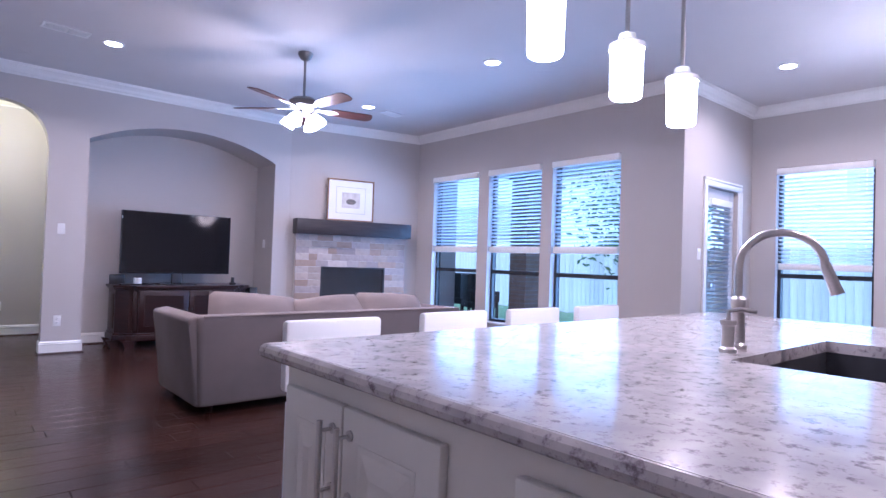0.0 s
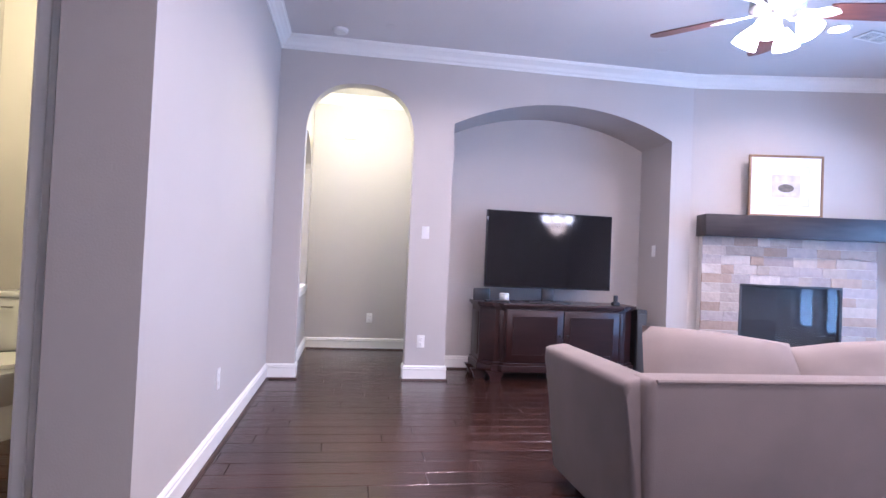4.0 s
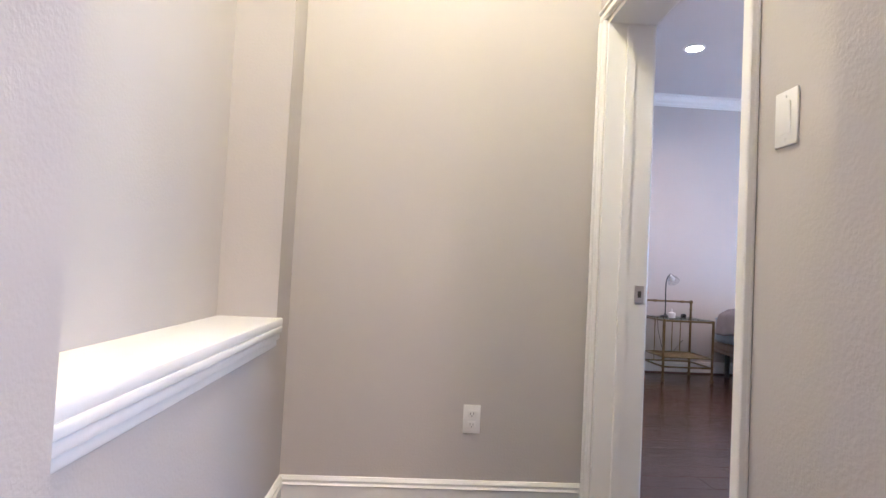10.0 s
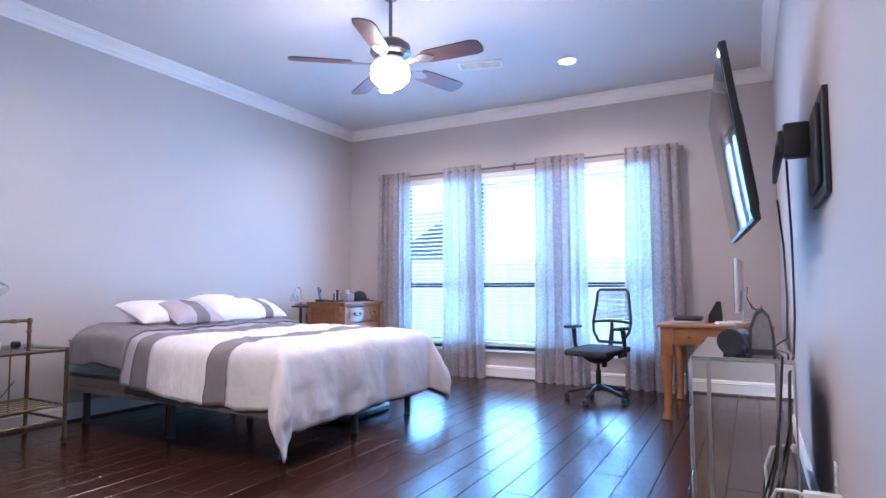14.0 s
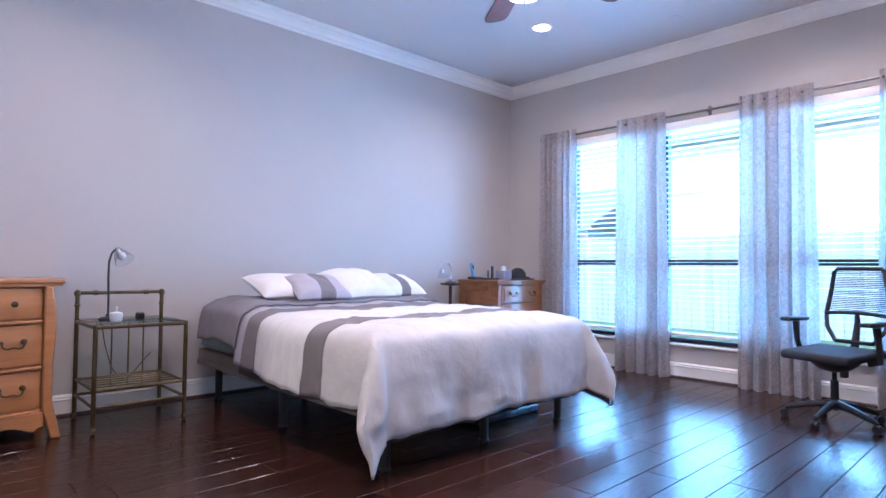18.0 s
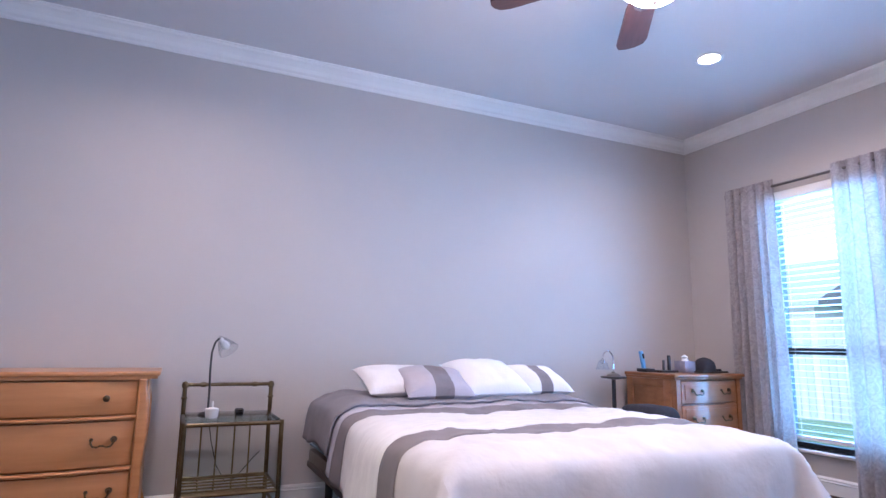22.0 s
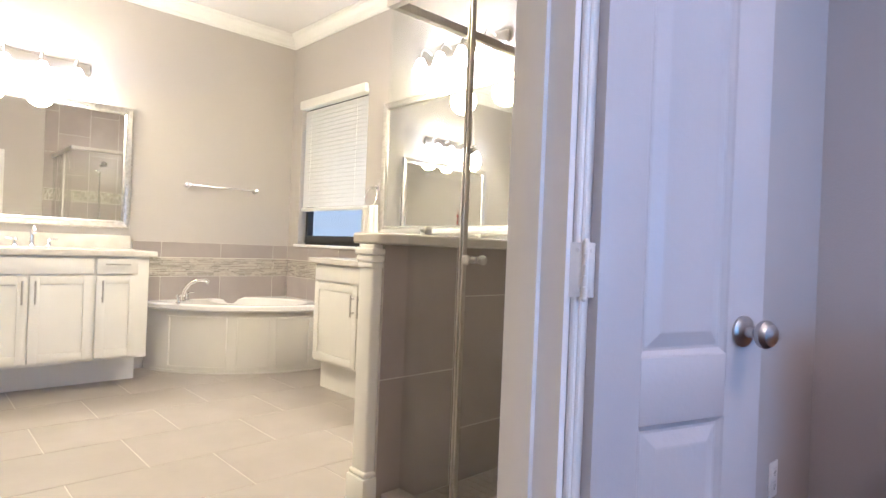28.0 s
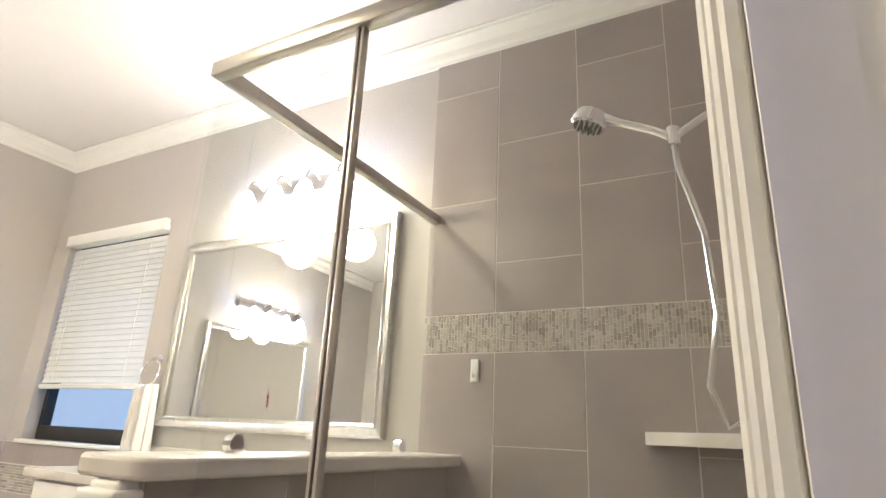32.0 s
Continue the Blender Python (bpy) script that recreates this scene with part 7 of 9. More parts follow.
def door_leaf(name, loc, rz, knob_side, label):
    """A narrow double-door leaf with two moulded panels; it runs along its own +x from the hinge."""
    e = thing(name, label, "door", loc, rz, "double bathroom door")
    w, h, t, d = 0.46, 2.032, 0.036, 0.011
    box_part("core", (0.004, -t / 2 + d, 0.012), (w - 0.004, t / 2 - d, h - 0.004), DOORP, e)
    sx, zs, zm, zt = 0.112, 0.23, (0.755, 0.885), 1.86
    rise = 0.065

    def arch(a, b, base, top, lift, n=14):
        return [(a + (b - a) * i / n, base + lift * math.sin(math.pi * i / n) ** 0.9) for i in range(n + 1)]

    for a, b in ((0.0, sx), (w - sx, w)):
        box_part("stile", (a, -t / 2, 0.01), (b, t / 2, h), DOORP, e, 0.0015)
    box_part("bottom_rail", (sx, -t / 2, 0.01), (w - sx, t / 2, zs), DOORP, e, 0.0015)
    box_part("middle_rail", (sx, -t / 2, zm[0]), (w - sx, t / 2, zm[1]), DOORP, e, 0.0015)
    bm = bm_new()
    add_prism(bm, arch(sx, w - sx, zt, h, rise) + [(w - sx, h), (sx, h)], "y", -t / 2, t / 2)
    part("top_rail", bm, DOORP, e, smooth=False)
    for z0, z1, lift in ((zs, zm[0], 0.0), (zm[1], zt, rise)):
        for s in (-1, 1):
            bm = bm_new()
            rings = []
            for k, (off, dep) in enumerate(((0.0, t / 2 - d), (0.0, t / 2 - 0.0005), (0.003, t / 2 - 0.004), (0.012, t / 2 - d + 0.001), (0.018, t / 2 - d + 0.001), (0.046, t / 2 - 0.001), (0.050, t / 2 - 0.0005))):
                a, b = sx + off, w - sx - off
                pts = [(a, z0 + off), (b, z0 + off)] + arch(b, a, z1 - off, 0, lift * (1 - off * 3))
                rings.append([bm.verts.new((x, s * dep, z)) for x, z in pts])
            for p, q in zip(rings[1:], rings[2:]):
                for i in range(len(p)):
                    bm.faces.new((p[i], p[(i + 1) % len(p)], q[(i + 1) % len(p)], q[i]))
            bm.faces.new(rings[-1])
            for v in rings[0]:
                bm.verts.remove(v)
            part("moulded_panel", bm, DOORP, e, smooth=False)
    for s in (-1, 1):
        bm = bm_new()
        prof = [(0.032, 0.0), (0.033, 0.005), (0.026, 0.010), (0.012, 0.013), (0.011, 0.030), (0.018, 0.036), (0.028, 0.046), (0.029, 0.056), (0.022, 0.066), (0.006, 0.070)]
        add_lathe(bm, prof, n=28)
        for v in bm.verts:
            v.co = Vector((w - 0.065 + v.co.x, s * (t / 2 + v.co.z), 0.93 + v.co.y))
        part("door_knob", bm, NICKEL, e, "brushed nickel door knob")
    box_part("latch_plate", (w - 0.0005, -0.012, 0.90), (w + 0.001, 0.012, 0.96), NICKEL, e)
    return e


def hinge(leaf, loc, rz0, rz1):
    """A painted butt hinge of the leaf: one plate on the casing, one on the leaf, the barrel between."""
    m = leaf.matrix_basis.inverted() @ pose(*loc)
    bm = bm_new()
    for k in range(5):
        add_cyl(bm, (0, 0, -0.05 + 0.02 * k + 0.0006), (0, 0, -0.03 + 0.02 * k - 0.0006), 0.0052, n=12)
    for z in (-0.052, 0.052):
        bmesh.ops.create_uvsphere(bm, u_segments=10, v_segments=6, radius=0.0058, matrix=Matrix.Translation((0, 0, z)))
    h = part("hinge", bm, HINGEP, leaf, "white painted butt hinge")
    h.matrix_basis = m
    for rz in (rz0, rz1):
        bm = bm_new()
        add_box(bm, (0.004, -0.0012, -0.05), (0.042, 0.0012, 0.05), 0.001)
        for x, z in ((0.014, -0.036), (0.032, 0.0), (0.014, 0.036)):
            add_cyl(bm, (x, -0.0026, z), (x, 0.0026, z), 0.0042, n=10)
        ob = part("plate", bm, HINGEP, h)
        ob.matrix_basis = pose(0, 0, 0, 0, 0, rz)


_rn, _rs = math.degrees(math.atan2(0.44, 0.135)), math.degrees(math.atan2(-0.425, 0.14))
LEAF_N = door_leaf("door_leaf", (1.636, BATH_Y[1] + 0.03, 0), _rn, 1, "white two-panel arched door leaf with nickel knob, folded open")
LEAF_S = door_leaf("door_leaf", (1.636, BATH_Y[0] - 0.015, 0), _rs, 1, "white two-panel arched door leaf with nickel knob, folded open")
for _z in (0.22, 1.05, 1.83):
    hinge(LEAF_N, (1.636, BATH_Y[1] + 0.006, _z), 200, _rn + 4)
    hinge(LEAF_S, (1.640, BATH_Y[0] - 0.002, _z), 160, _rs - 4)


def slab_door(parent, axis, f, a0, a1, z0, z1, handle=None, hz=None, horizontal=False, drawer=False):
    """A shaker front on a cabinet: axis "x" looks to +x at x=f and spans y, axis "y" looks to -y at y=f and spans x."""
    def bx(p0, p1, q0, q1, r0, r1):
        return ((f + p0, q0, r0), (f + p1, q1, r1)) if axis == "x" else ((q0, f - p1, r0), (q1, f - p0, r1))
    name = "drawer" if drawer else "door"
    d = box_part(name, *bx(0.0, 0.013, a0, a1, z0, z1), VAN, parent, 0.0015)
    s = 0.055
    if not drawer:
        for q0, q1, r0, r1, nm in ((a0, a0 + s, z0, z1, "stile"), (a1 - s, a1, z0, z1, "stile"), (a0 + s, a1 - s, z0, z0 + s, "rail"), (a0 + s, a1 - s, z1 - s, z1, "rail")):
            box_part(nm, *bx(0.013, 0.021, q0, q1, r0, r1), VAN, d, 0.0015)
    else:
        box_part("front", *bx(0.013, 0.021, a0, a1, z0, z1), VAN, d, 0.003)
    if handle is not None:
        bm = bm_new()
        L2 = 0.075
        def pt(o, q, r):
            return (f + o, q, r) if axis == "x" else (q, f - o, r)
        if horizontal:
            add_cyl(bm, pt(0.05, handle - L2, hz), pt(0.05, handle + L2, hz), 0.006, n=12)
            for k in (-0.048, 0.048):
                add_cyl(bm, pt(0.02, handle + k, hz), pt(0.05, handle + k, hz), 0.005, n=10)
        else:
            add_cyl(bm, pt(0.05, handle, hz - L2), pt(0.05, handle, hz + L2), 0.006, n=12)
            for k in (-0.048, 0.048):
                add_cyl(bm, pt(0.02, handle, hz + k), pt(0.05, handle, hz + k), 0.005, n=10)
        part("bar_handle", bm, NICKEL, d, "brushed nickel bar handle")
    return d


# west vanity, facing +x
_e = thing("vanity_cabinet", "white shaker vanity cabinet with bar handles on a recessed plinth", "vanity", (XB, 3.74, 0))
_f, _y0, _y1 = 0.62, -0.88, 0.73
box_part("carcass", (0.002, _y0, 0.21), (_f, _y1, 0.93), VAN, _e, 0.002)
box_part("plinth", (0.002, _y0, 0.0), (_f - 0.28, _y1, 0.21), VAN, _e)
slab_door(_e, "x", _f, 0.395, 0.655, 0.81, 0.915, 0.52, 0.875, True, True)
slab_door(_e, "x", _f, -0.34, 0.375, 0.81, 0.915, drawer=True)
slab_door(_e, "x", _f, 0.395, 0.655, 0.23, 0.795, 0.43, 0.69)
slab_door(_e, "x", _f, 0.02, 0.375, 0.23, 0.795, 0.05, 0.69)
slab_door(_e, "x", _f, -0.34, 0.012, 0.23, 0.795, -0.02, 0.69)
slab_door(_e, "x", _f, -0.86, -0.36, 0.23, 0.915, -0.40, 0.69)
_e = thing("vanity_counter", "pale stone vanity counter with a low backsplash on the west cabinet", "countertop", (XB, 3.74, 0.93))
box_part("slab", (0.0, -0.88, 0.0), (0.66, 0.775, 0.04), QUARTZ, _e, 0.006)
box_part("backsplash", (0.0, -0.88, 0.04), (0.02, 0.76, 0.145), QUARTZ, _e, 0.003)


def faucet(loc, rz, label):
    e = thing("faucet", label, "faucet", loc, rz, "basin taps")
    bm = bm_new()
    add_lathe(bm, [(0.026, 0), (0.026, 0.01), (0.016, 0.018), (0.014, 0.07), (0.016, 0.10), (0.010, 0.11)], n=18)
    part("body", bm, CHROME, e)
    bm = bm_new()
    add_tube(bm, [(0, 0, 0.085), (0.02, 0, 0.13), (0.06, 0, 0.145), (0.10, 0, 0.125), (0.115, 0, 0.10)], 0.010, 10)
    part("spout", bm, CHROME, e)
    for s in (-1, 1):
        bm = bm_new()
        add_lathe(bm, [(0.022, 0), (0.022, 0.008), (0.014, 0.016), (0.012, 0.045), (0.018, 0.05), (0.016, 0.06)], (0, s * 0.10, 0), 16)
        add_cyl(bm, (0.0, s * 0.10, 0.055), (0.0, s * 0.155, 0.062), 0.006, 0.005, 10)
        part("tap_handle", bm, CHROME, e)
    return e


faucet((XB + 0.10, 3.84, 0.97), 0, "chrome widespread basin faucet with lever handles on the stone counter")


def wall_mirror(name, loc, rz, w, h, label):
    """A framed mirror; its back lies in its own plane y=0 and it looks along -y."""
    e = thing(name, label, "mirror", loc, rz)
    f = 0.062
    box_part("glass", (f - 0.01, -0.014, f - 0.01), (w - f + 0.01, -0.006, h - f + 0.01), MIRROR, e)
    prof = ((0.0, -0.002), (0.0, -0.024), (0.010, -0.032), (0.022, -0.026), (0.040, -0.022), (0.052, -0.027), (f, -0.016), (f, -0.002))
    cs = ((0, 0, 1, 1), (w, 0, -1, 1), (w, h, -1, -1), (0, h, 1, -1))
    for i in range(4):
        a, b = cs[i], cs[(i + 1) % 4]
        bm = bm_new()
        ra = [bm.verts.new((a[0] + a[2] * o, d, a[1] + a[3] * o)) for o, d in prof]
        rb = [bm.verts.new((b[0] + b[2] * o, d, b[1] + b[3] * o)) for o, d in prof]
        for k in range(len(prof)):
            k2 = (k + 1) % len(prof)
            bm.faces.new((ra[k], ra[k2], rb[k2], rb[k]))
        bm.faces.new(ra)
        bm.faces.new(rb[::-1])
        part("frame_rail", bm, FRAMES, e)
    return e


wall_mirror("wall_mirror", (XB + 0.002, 3.12, 1.13), 90, 1.37, 0.96, "large rectangular wall mirror in a silver frame above the vanity")
wall_mirror("wall_mirror", (-1.42, YN - 0.002, 1.17), 0, 1.46, 1.02, "large rectangular wall mirror in a silver frame above the vanity")


def vanity_light(loc, rz, w, n):
    """A bar of bell shades; the wall lies in its own plane y=0, the light hangs in front along -y."""
    e = thing("vanity_light", "brushed nickel bar light with lit frosted bell shades above the mirror", "wall light", loc, rz)
    bm = bm_new()
    add_box(bm, (-w / 2, -0.03, -0.045), (w / 2, 0, 0.045), 0.02, 4)
    part("bar", bm, NICKEL, e)
    for i in range(n):
        x = -w / 2 + w * (i + 0.5) / n
        bm = bm_new()
        add_tube(bm, [(x, -0.025, 0.02), (x, -0.07, 0.045), (x, -0.11, 0.04), (x, -0.13, 0.01), (x, -0.13, -0.035)], 0.006, 8)
        part("arm", bm, NICKEL, e)
        bm = bm_new()
        add_lathe(bm, [(0.022, -0.03), (0.03, -0.045), (0.045, -0.08), (0.056, -0.125), (0.058, -0.15), (0.054, -0.15), (0.052, -0.125), (0.04, -0.08), (0.02, -0.05)], (x, -0.13, 0), 20, False)
        part("shade", bm, HOTGLASS, e, "lit frosted glass shade")
    return e


vanity_light((XB + 0.002, 3.75, 2.32), 90, 0.86, 4)
vanity_light((-0.57, YN - 0.002, 2.42), 0, 0.80, 4)


def bar_on_wall(name, label, category, loc, rz, w, material):
    e = thing(name, label, category, loc, rz)
    bm = bm_new()
    add_cyl(bm, (-w / 2, -0.06, 0), (w / 2, -0.06, 0), 0.009, n=12)
    part("bar", bm, material, e)
    for s in (-1, 1):
        bm = bm_new()
        add_lathe(bm, [(0.024, 0), (0.024, 0.008), (0.014, 0.014), (0.012, 0.045), (0.016, 0.05), (0.016, 0.072), (0.004, 0.075)], n=16)
        for v in bm.verts:
            v.co = Vector((s * w / 2 + v.co.x, -v.co.z, v.co.y))
        part("post", bm, material, e)


bar_on_wall("towel_bar", "chrome towel bar on the wall above the corner tub", "towel bar", (XB + 0.002, 5.23, 1.53), 90, 0.60, CHROME)

# corner tub
_cx, _cy = -2.51, 5.42
_e = thing("corner_bathtub", "white acrylic corner bathtub with a curved panelled apron", "bathtub", (_cx, _cy, 0))


def tub_r(a, grow):
    """Distance from the middle to the outer edge: two straight sides at the walls, a bowed front."""
    c, s = math.cos(a), math.sin(a)
    lim = [9.0]
    if c < -1e-6:
        lim.append((XB + 0.002 - _cx) / c)
    if s > 1e-6:
        lim.append((YN - 0.002 - _cy) / s)
    lo = min(lim)
    fx, fy, fr = -3.34, 5.76, 1.225 + grow
    ox, oy = _cx - fx, _cy - fy
    bq = ox * c + oy * s
    cq = ox * ox + oy * oy - fr * fr
    return min(lo, -bq + math.sqrt(bq * bq - cq))


_n = 96
_ang = [2 * math.pi * k / _n for k in range(_n)]


def tub_ring(bm, grow, z):
    return [bm.verts.new((tub_r(a, grow) * math.cos(a), tub_r(a, grow) * math.sin(a), z)) for a in _ang]


def oval(bm, sx, sy, z, dx=0.0, dy=0.0):
    q = radians(-45)
    out = []
    for a in _ang:
        u, v = sx * math.cos(a - q), sy * math.sin(a - q)
        out.append(bm.verts.new((dx + u * math.cos(q) - v * math.sin(q), dy + u * math.sin(q) + v * math.cos(q), z)))
    return out


def bridge(bm, rings):
    for p, q in zip(rings, rings[1:]):
        for i in range(len(p)):
            bm.faces.new((p[i], p[(i + 1) % len(p)], q[(i + 1) % len(p)], q[i]))


_bm = bm_new()
_rr = [tub_ring(_bm, 0.03, 0.50), tub_ring(_bm, 0.04, 0.51), tub_ring(_bm, 0.04, 0.54), tub_ring(_bm, 0.025, 0.553), oval(_bm, 0.33, 0.43, 0.553, -0.02, 0.02), oval(_bm, 0.315, 0.41, 0.54, -0.02, 0.02), oval(_bm, 0.28, 0.36, 0.30, -0.02, 0.02), oval(_bm, 0.22, 0.28, 0.16, -0.02, 0.02), oval(_bm, 0.05, 0.06, 0.14, -0.02, 0.02)]
bridge(_bm, _rr)
_bm.faces.new(_rr[-1])
part("basin", _bm, ACRYL, _e)
_bm = bm_new()
_rr = [tub_ring(_bm, 0.0, 0.0), tub_ring(_bm, 0.0, 0.50)]
bridge(_bm, _rr)
part("apron", _bm, APRON, _e)


def apron_strip(a0, a1, z0, z1, lift=0.007):
    bm = bm_new()
    n = max(2, int(abs(a1 - a0) / 0.04))
    q = []
    for i in range(n + 1):
        a = a0 + (a1 - a0) * i / n
        q.append([bm.verts.new((tub_r(a, g) * math.cos(a), tub_r(a, g) * math.sin(a), z)) for g, z in ((-0.002, z0), (lift, z0), (lift, z1), (-0.002, z1))])
    for p, r in zip(q, q[1:]):
        for k in range(4):
            bm.faces.new((p[k], p[(k + 1) % 4], r[(k + 1) % 4], r[k]))
    bm.faces.new(q[0])
    bm.faces.new(q[-1][::-1])
    part("apron_moulding", bm, APRON, _e)


for _a0, _a1 in ((radians(-102), radians(-62)), (radians(-50), radians(-8)), (radians(2), radians(36))):
    apron_strip(_a0, _a1, 0.435, 0.450)
    apron_strip(_a0, _a1, 0.035, 0.052)
    apron_strip(_a0 - 0.02, _a0 + 0.012, 0.035, 0.45)
    apron_strip(_a1 - 0.012, _a1 + 0.02, 0.035, 0.45)
apron_strip(radians(-110), radians(44), 0.0, 0.02, 0.012)
for _x, _y in ((0.17, 0.22), (-0.25, 0.28)):
    _bm = bm_new()
    add_cyl(_bm, (_x, _y, 0.36), (_x - 0.02, _y - 0.025, 0.36), 0.022, n=14)
    part("jet", _bm, CHROME, _e)
_e = thing("tub_faucet", "chrome arched roman tub faucet with two handles on the tub deck", "faucet", (-2.64, 4.84, 0.553), 55)
_bm = bm_new()
add_lathe(_bm, [(0.028, 0), (0.028, 0.012), (0.018, 0.02), (0.016, 0.05)], n=18)
part("base", _bm, CHROME, _e)
_bm = bm_new()
add_tube(_bm, [(0, 0, 0.04), (0.01, 0, 0.10), (0.05, 0, 0.155), (0.11, 0, 0.185), (0.17, 0, 0.185), (0.20, 0, 0.165)], [0.016, 0.016, 0.015, 0.014, 0.016, 0.018], 12)
part("spout", _bm, CHROME, _e)
for _s in (-1, 1):
    _bm = bm_new()
    add_lathe(_bm, [(0.024, 0), (0.024, 0.01), (0.014, 0.018), (0.012, 0.055), (0.018, 0.062), (0.014, 0.075)], (0, _s * 0.12, 0), 16)
    add_cyl(_bm, (0, _s * 0.12, 0.068), (0.05, _s * 0.14, 0.075), 0.006, 0.005, 10)
    part("tap_handle", _bm, CHROME, _e)

# north vanity, facing -y
_e = thing("vanity_cabinet", "white shaker vanity cabinet with two bar handles beside the shower", "vanity", (-1.40, 5.41, 0))
_w = 1.65
box_part("carcass", (-0.18, 0.021, 0.21), (_w, 0.486, 0.93), VAN, _e, 0.002)
box_part("plinth", (-0.18, 0.09, 0), (_w, 0.486, 0.21), VAN, _e)
slab_door(_e, "y", 0.021, -0.16, 0.76, 0.81, 0.915, drawer=True)
slab_door(_e, "y", 0.021, -0.16, 0.385, 0.23, 0.795, 0.35, 0.66)
slab_door(_e, "y", 0.021, 0.395, 0.76, 0.23, 0.795, 0.43, 0.66)
slab_door(_e, "y", 0.021, 0.78, 1.16, 0.81, 0.915, 0.97, 0.865, True, True)
slab_door(_e, "y", 0.021, 0.78, 1.16, 0.53, 0.795, 0.97, 0.66, True, True)
slab_door(_e, "y", 0.021, 0.78, 1.16, 0.23, 0.515, 0.97, 0.37, True, True)
slab_door(_e, "y", 0.021, 1.18, 1.63, 0.23, 0.915, 1.22, 0.66)
_e = thing("vanity_counter", "pale stone vanity counter with a low backsplash beside the shower wall", "countertop", (-1.40, 5.41, 0.93))
box_part("slab", (-0.22, -0.03, 0), (_w, 0.488, 0.04), QUARTZ, _e, 0.006)
box_part("backsplash", (-0.18, 0.468, 0.04), (_w, 0.488, 0.145), QUARTZ, _e, 0.003)
faucet((-0.62, 5.78, 0.97), -90, "chrome widespread basin faucet with lever handles on the stone counter")
_e = thing("soap_bottle", "clear plastic pump soap bottle on the stone counter", "bottle", (-0.22, 5.74, 0.97))
_bm = bm_new()
add_lathe(_bm, [(0.03, 0), (0.032, 0.01), (0.032, 0.12), (0.014, 0.14), (0.012, 0.155)], n=18)
part("bottle", _bm, CRYSTAL, _e)
_bm = bm_new()
add_cyl(_bm, (0, 0, 0.155), (0, 0, 0.19), 0.006, n=10)
add_box(_bm, (-0.008, -0.04, 0.19), (0.008, 0.01, 0.202), 0.003)
part("pump", _bm, PLASTIC, _e)
_e = thing("towel_ring", "chrome towel ring on the wall between the window and the mirror", "towel ring", (-1.50, YN - 0.002, 1.53))
_bm = bm_new()
add_cyl(_bm, (0, 0, 0), (0, -0.012, 0), 0.026, n=18)
add_cyl(_bm, (0, -0.01, 0), (0, -0.05, 0), 0.011, n=12)
part("post", _bm, CHROME, _e)
_bm = bm_new()
add_tube(_bm, [(0.075 * math.sin(k * math.pi / 12), -0.045 - 0.01 * (1 - math.cos(k * math.pi / 12)), -0.075 + 0.075 * math.cos(k * math.pi / 12)) for k in range(25)], 0.0045, 8)
part("ring", _bm, CHROME, _e)
_bm = bm_new()
_rows = []
for _j in range(15):
    _z = -0.36 * _j / 14
    _rows.append([_bm.verts.new((-0.075 - 0.02 * _j / 14 + (0.15 + 0.04 * _j / 14) * i / 30, -0.012 * math.cos(i * 0.9) * (0.6 + _j / 14) - 0.012 * math.sin(i * 0.37), _z)) for i in range(31)])
for _a, _b in zip(_rows, _rows[1:]):
    for _i in range(30):
        _bm.faces.new((_a[_i], _a[_i + 1], _b[_i + 1], _b[_i]))
_ob = single("hand_towel", _bm, TOWEL, "white hand towel hanging in folds from the chrome ring", "towel", (-1.50, YN - 0.055, 1.39))
_m = _ob.modifiers.new("thickness", "SOLIDIFY")
_m.thickness, _m.offset = 0.028, 0

# shower: low wall with stone cap, column, glass
SX0, SX1, SY = 0.25, 0.345, 4.66
bm = bm_new()
add_box(bm, (SX0, 4.58, 0), (SX1 - 0.012, YN, 1.085))
structure("wall_shower_low", bm, WALL, "low painted wall between the vanity and the shower")
_e = thing("pony_wall_cap", "pale stone cap with rounded corners on the low shower wall", "stone cap", (0, 0, 1.085))
_bm = bm_new()
_c = []
for _qx, _qy, _a0 in ((0.36, 4.57, -90), ):
    _c += [(_qx + 0.04 * math.cos(radians(_a0 + 15 * k)), _qy + 0.04 * math.sin(radians(_a0 + 15 * k))) for k in range(7)]
_o = [(0.21 + 0.04 * math.cos(radians(180 + 15 * k)), 4.57 + 0.04 * math.sin(radians(180 + 15 * k))) for k in range(7)] + _c + [(0.40, YN - 0.002), (0.17, YN - 0.002)]
add_prism(_bm, _o, "z", 0.0, 0.045)
_ob = part("slab", _bm, QUARTZ, _e)
_m = _ob.modifiers.new("edge", "BEVEL")
_m.width, _m.segments = 0.01, 3
_e = thing("column_trim", "white painted square column with moulded base at the wall end", "column", (0.262, 4.57, 0))
box_part("shaft", (-0.017, -0.04, 0.0), (0.080, 0.012, 1.085), TRIM, _e, 0.012, seg=3)
box_part("plinth_block", (-0.030, -0.056, 0.0), (0.092, 0.012, 0.14), TRIM, _e, 0.004)
box_part("base_moulding", (-0.024, -0.05, 0.14), (0.087, 0.012, 0.165), TRIM, _e, 0.010, seg=3)
for _k, _z in enumerate((0.985, 1.012, 1.04)):
    box_part("capital_moulding", (-0.022 - 0.005 * _k, -0.046 - 0.005 * _k, _z), (0.085 + 0.005 * _k, 0.012, _z + 0.0275), TRIM, _e, 0.009, seg=3)

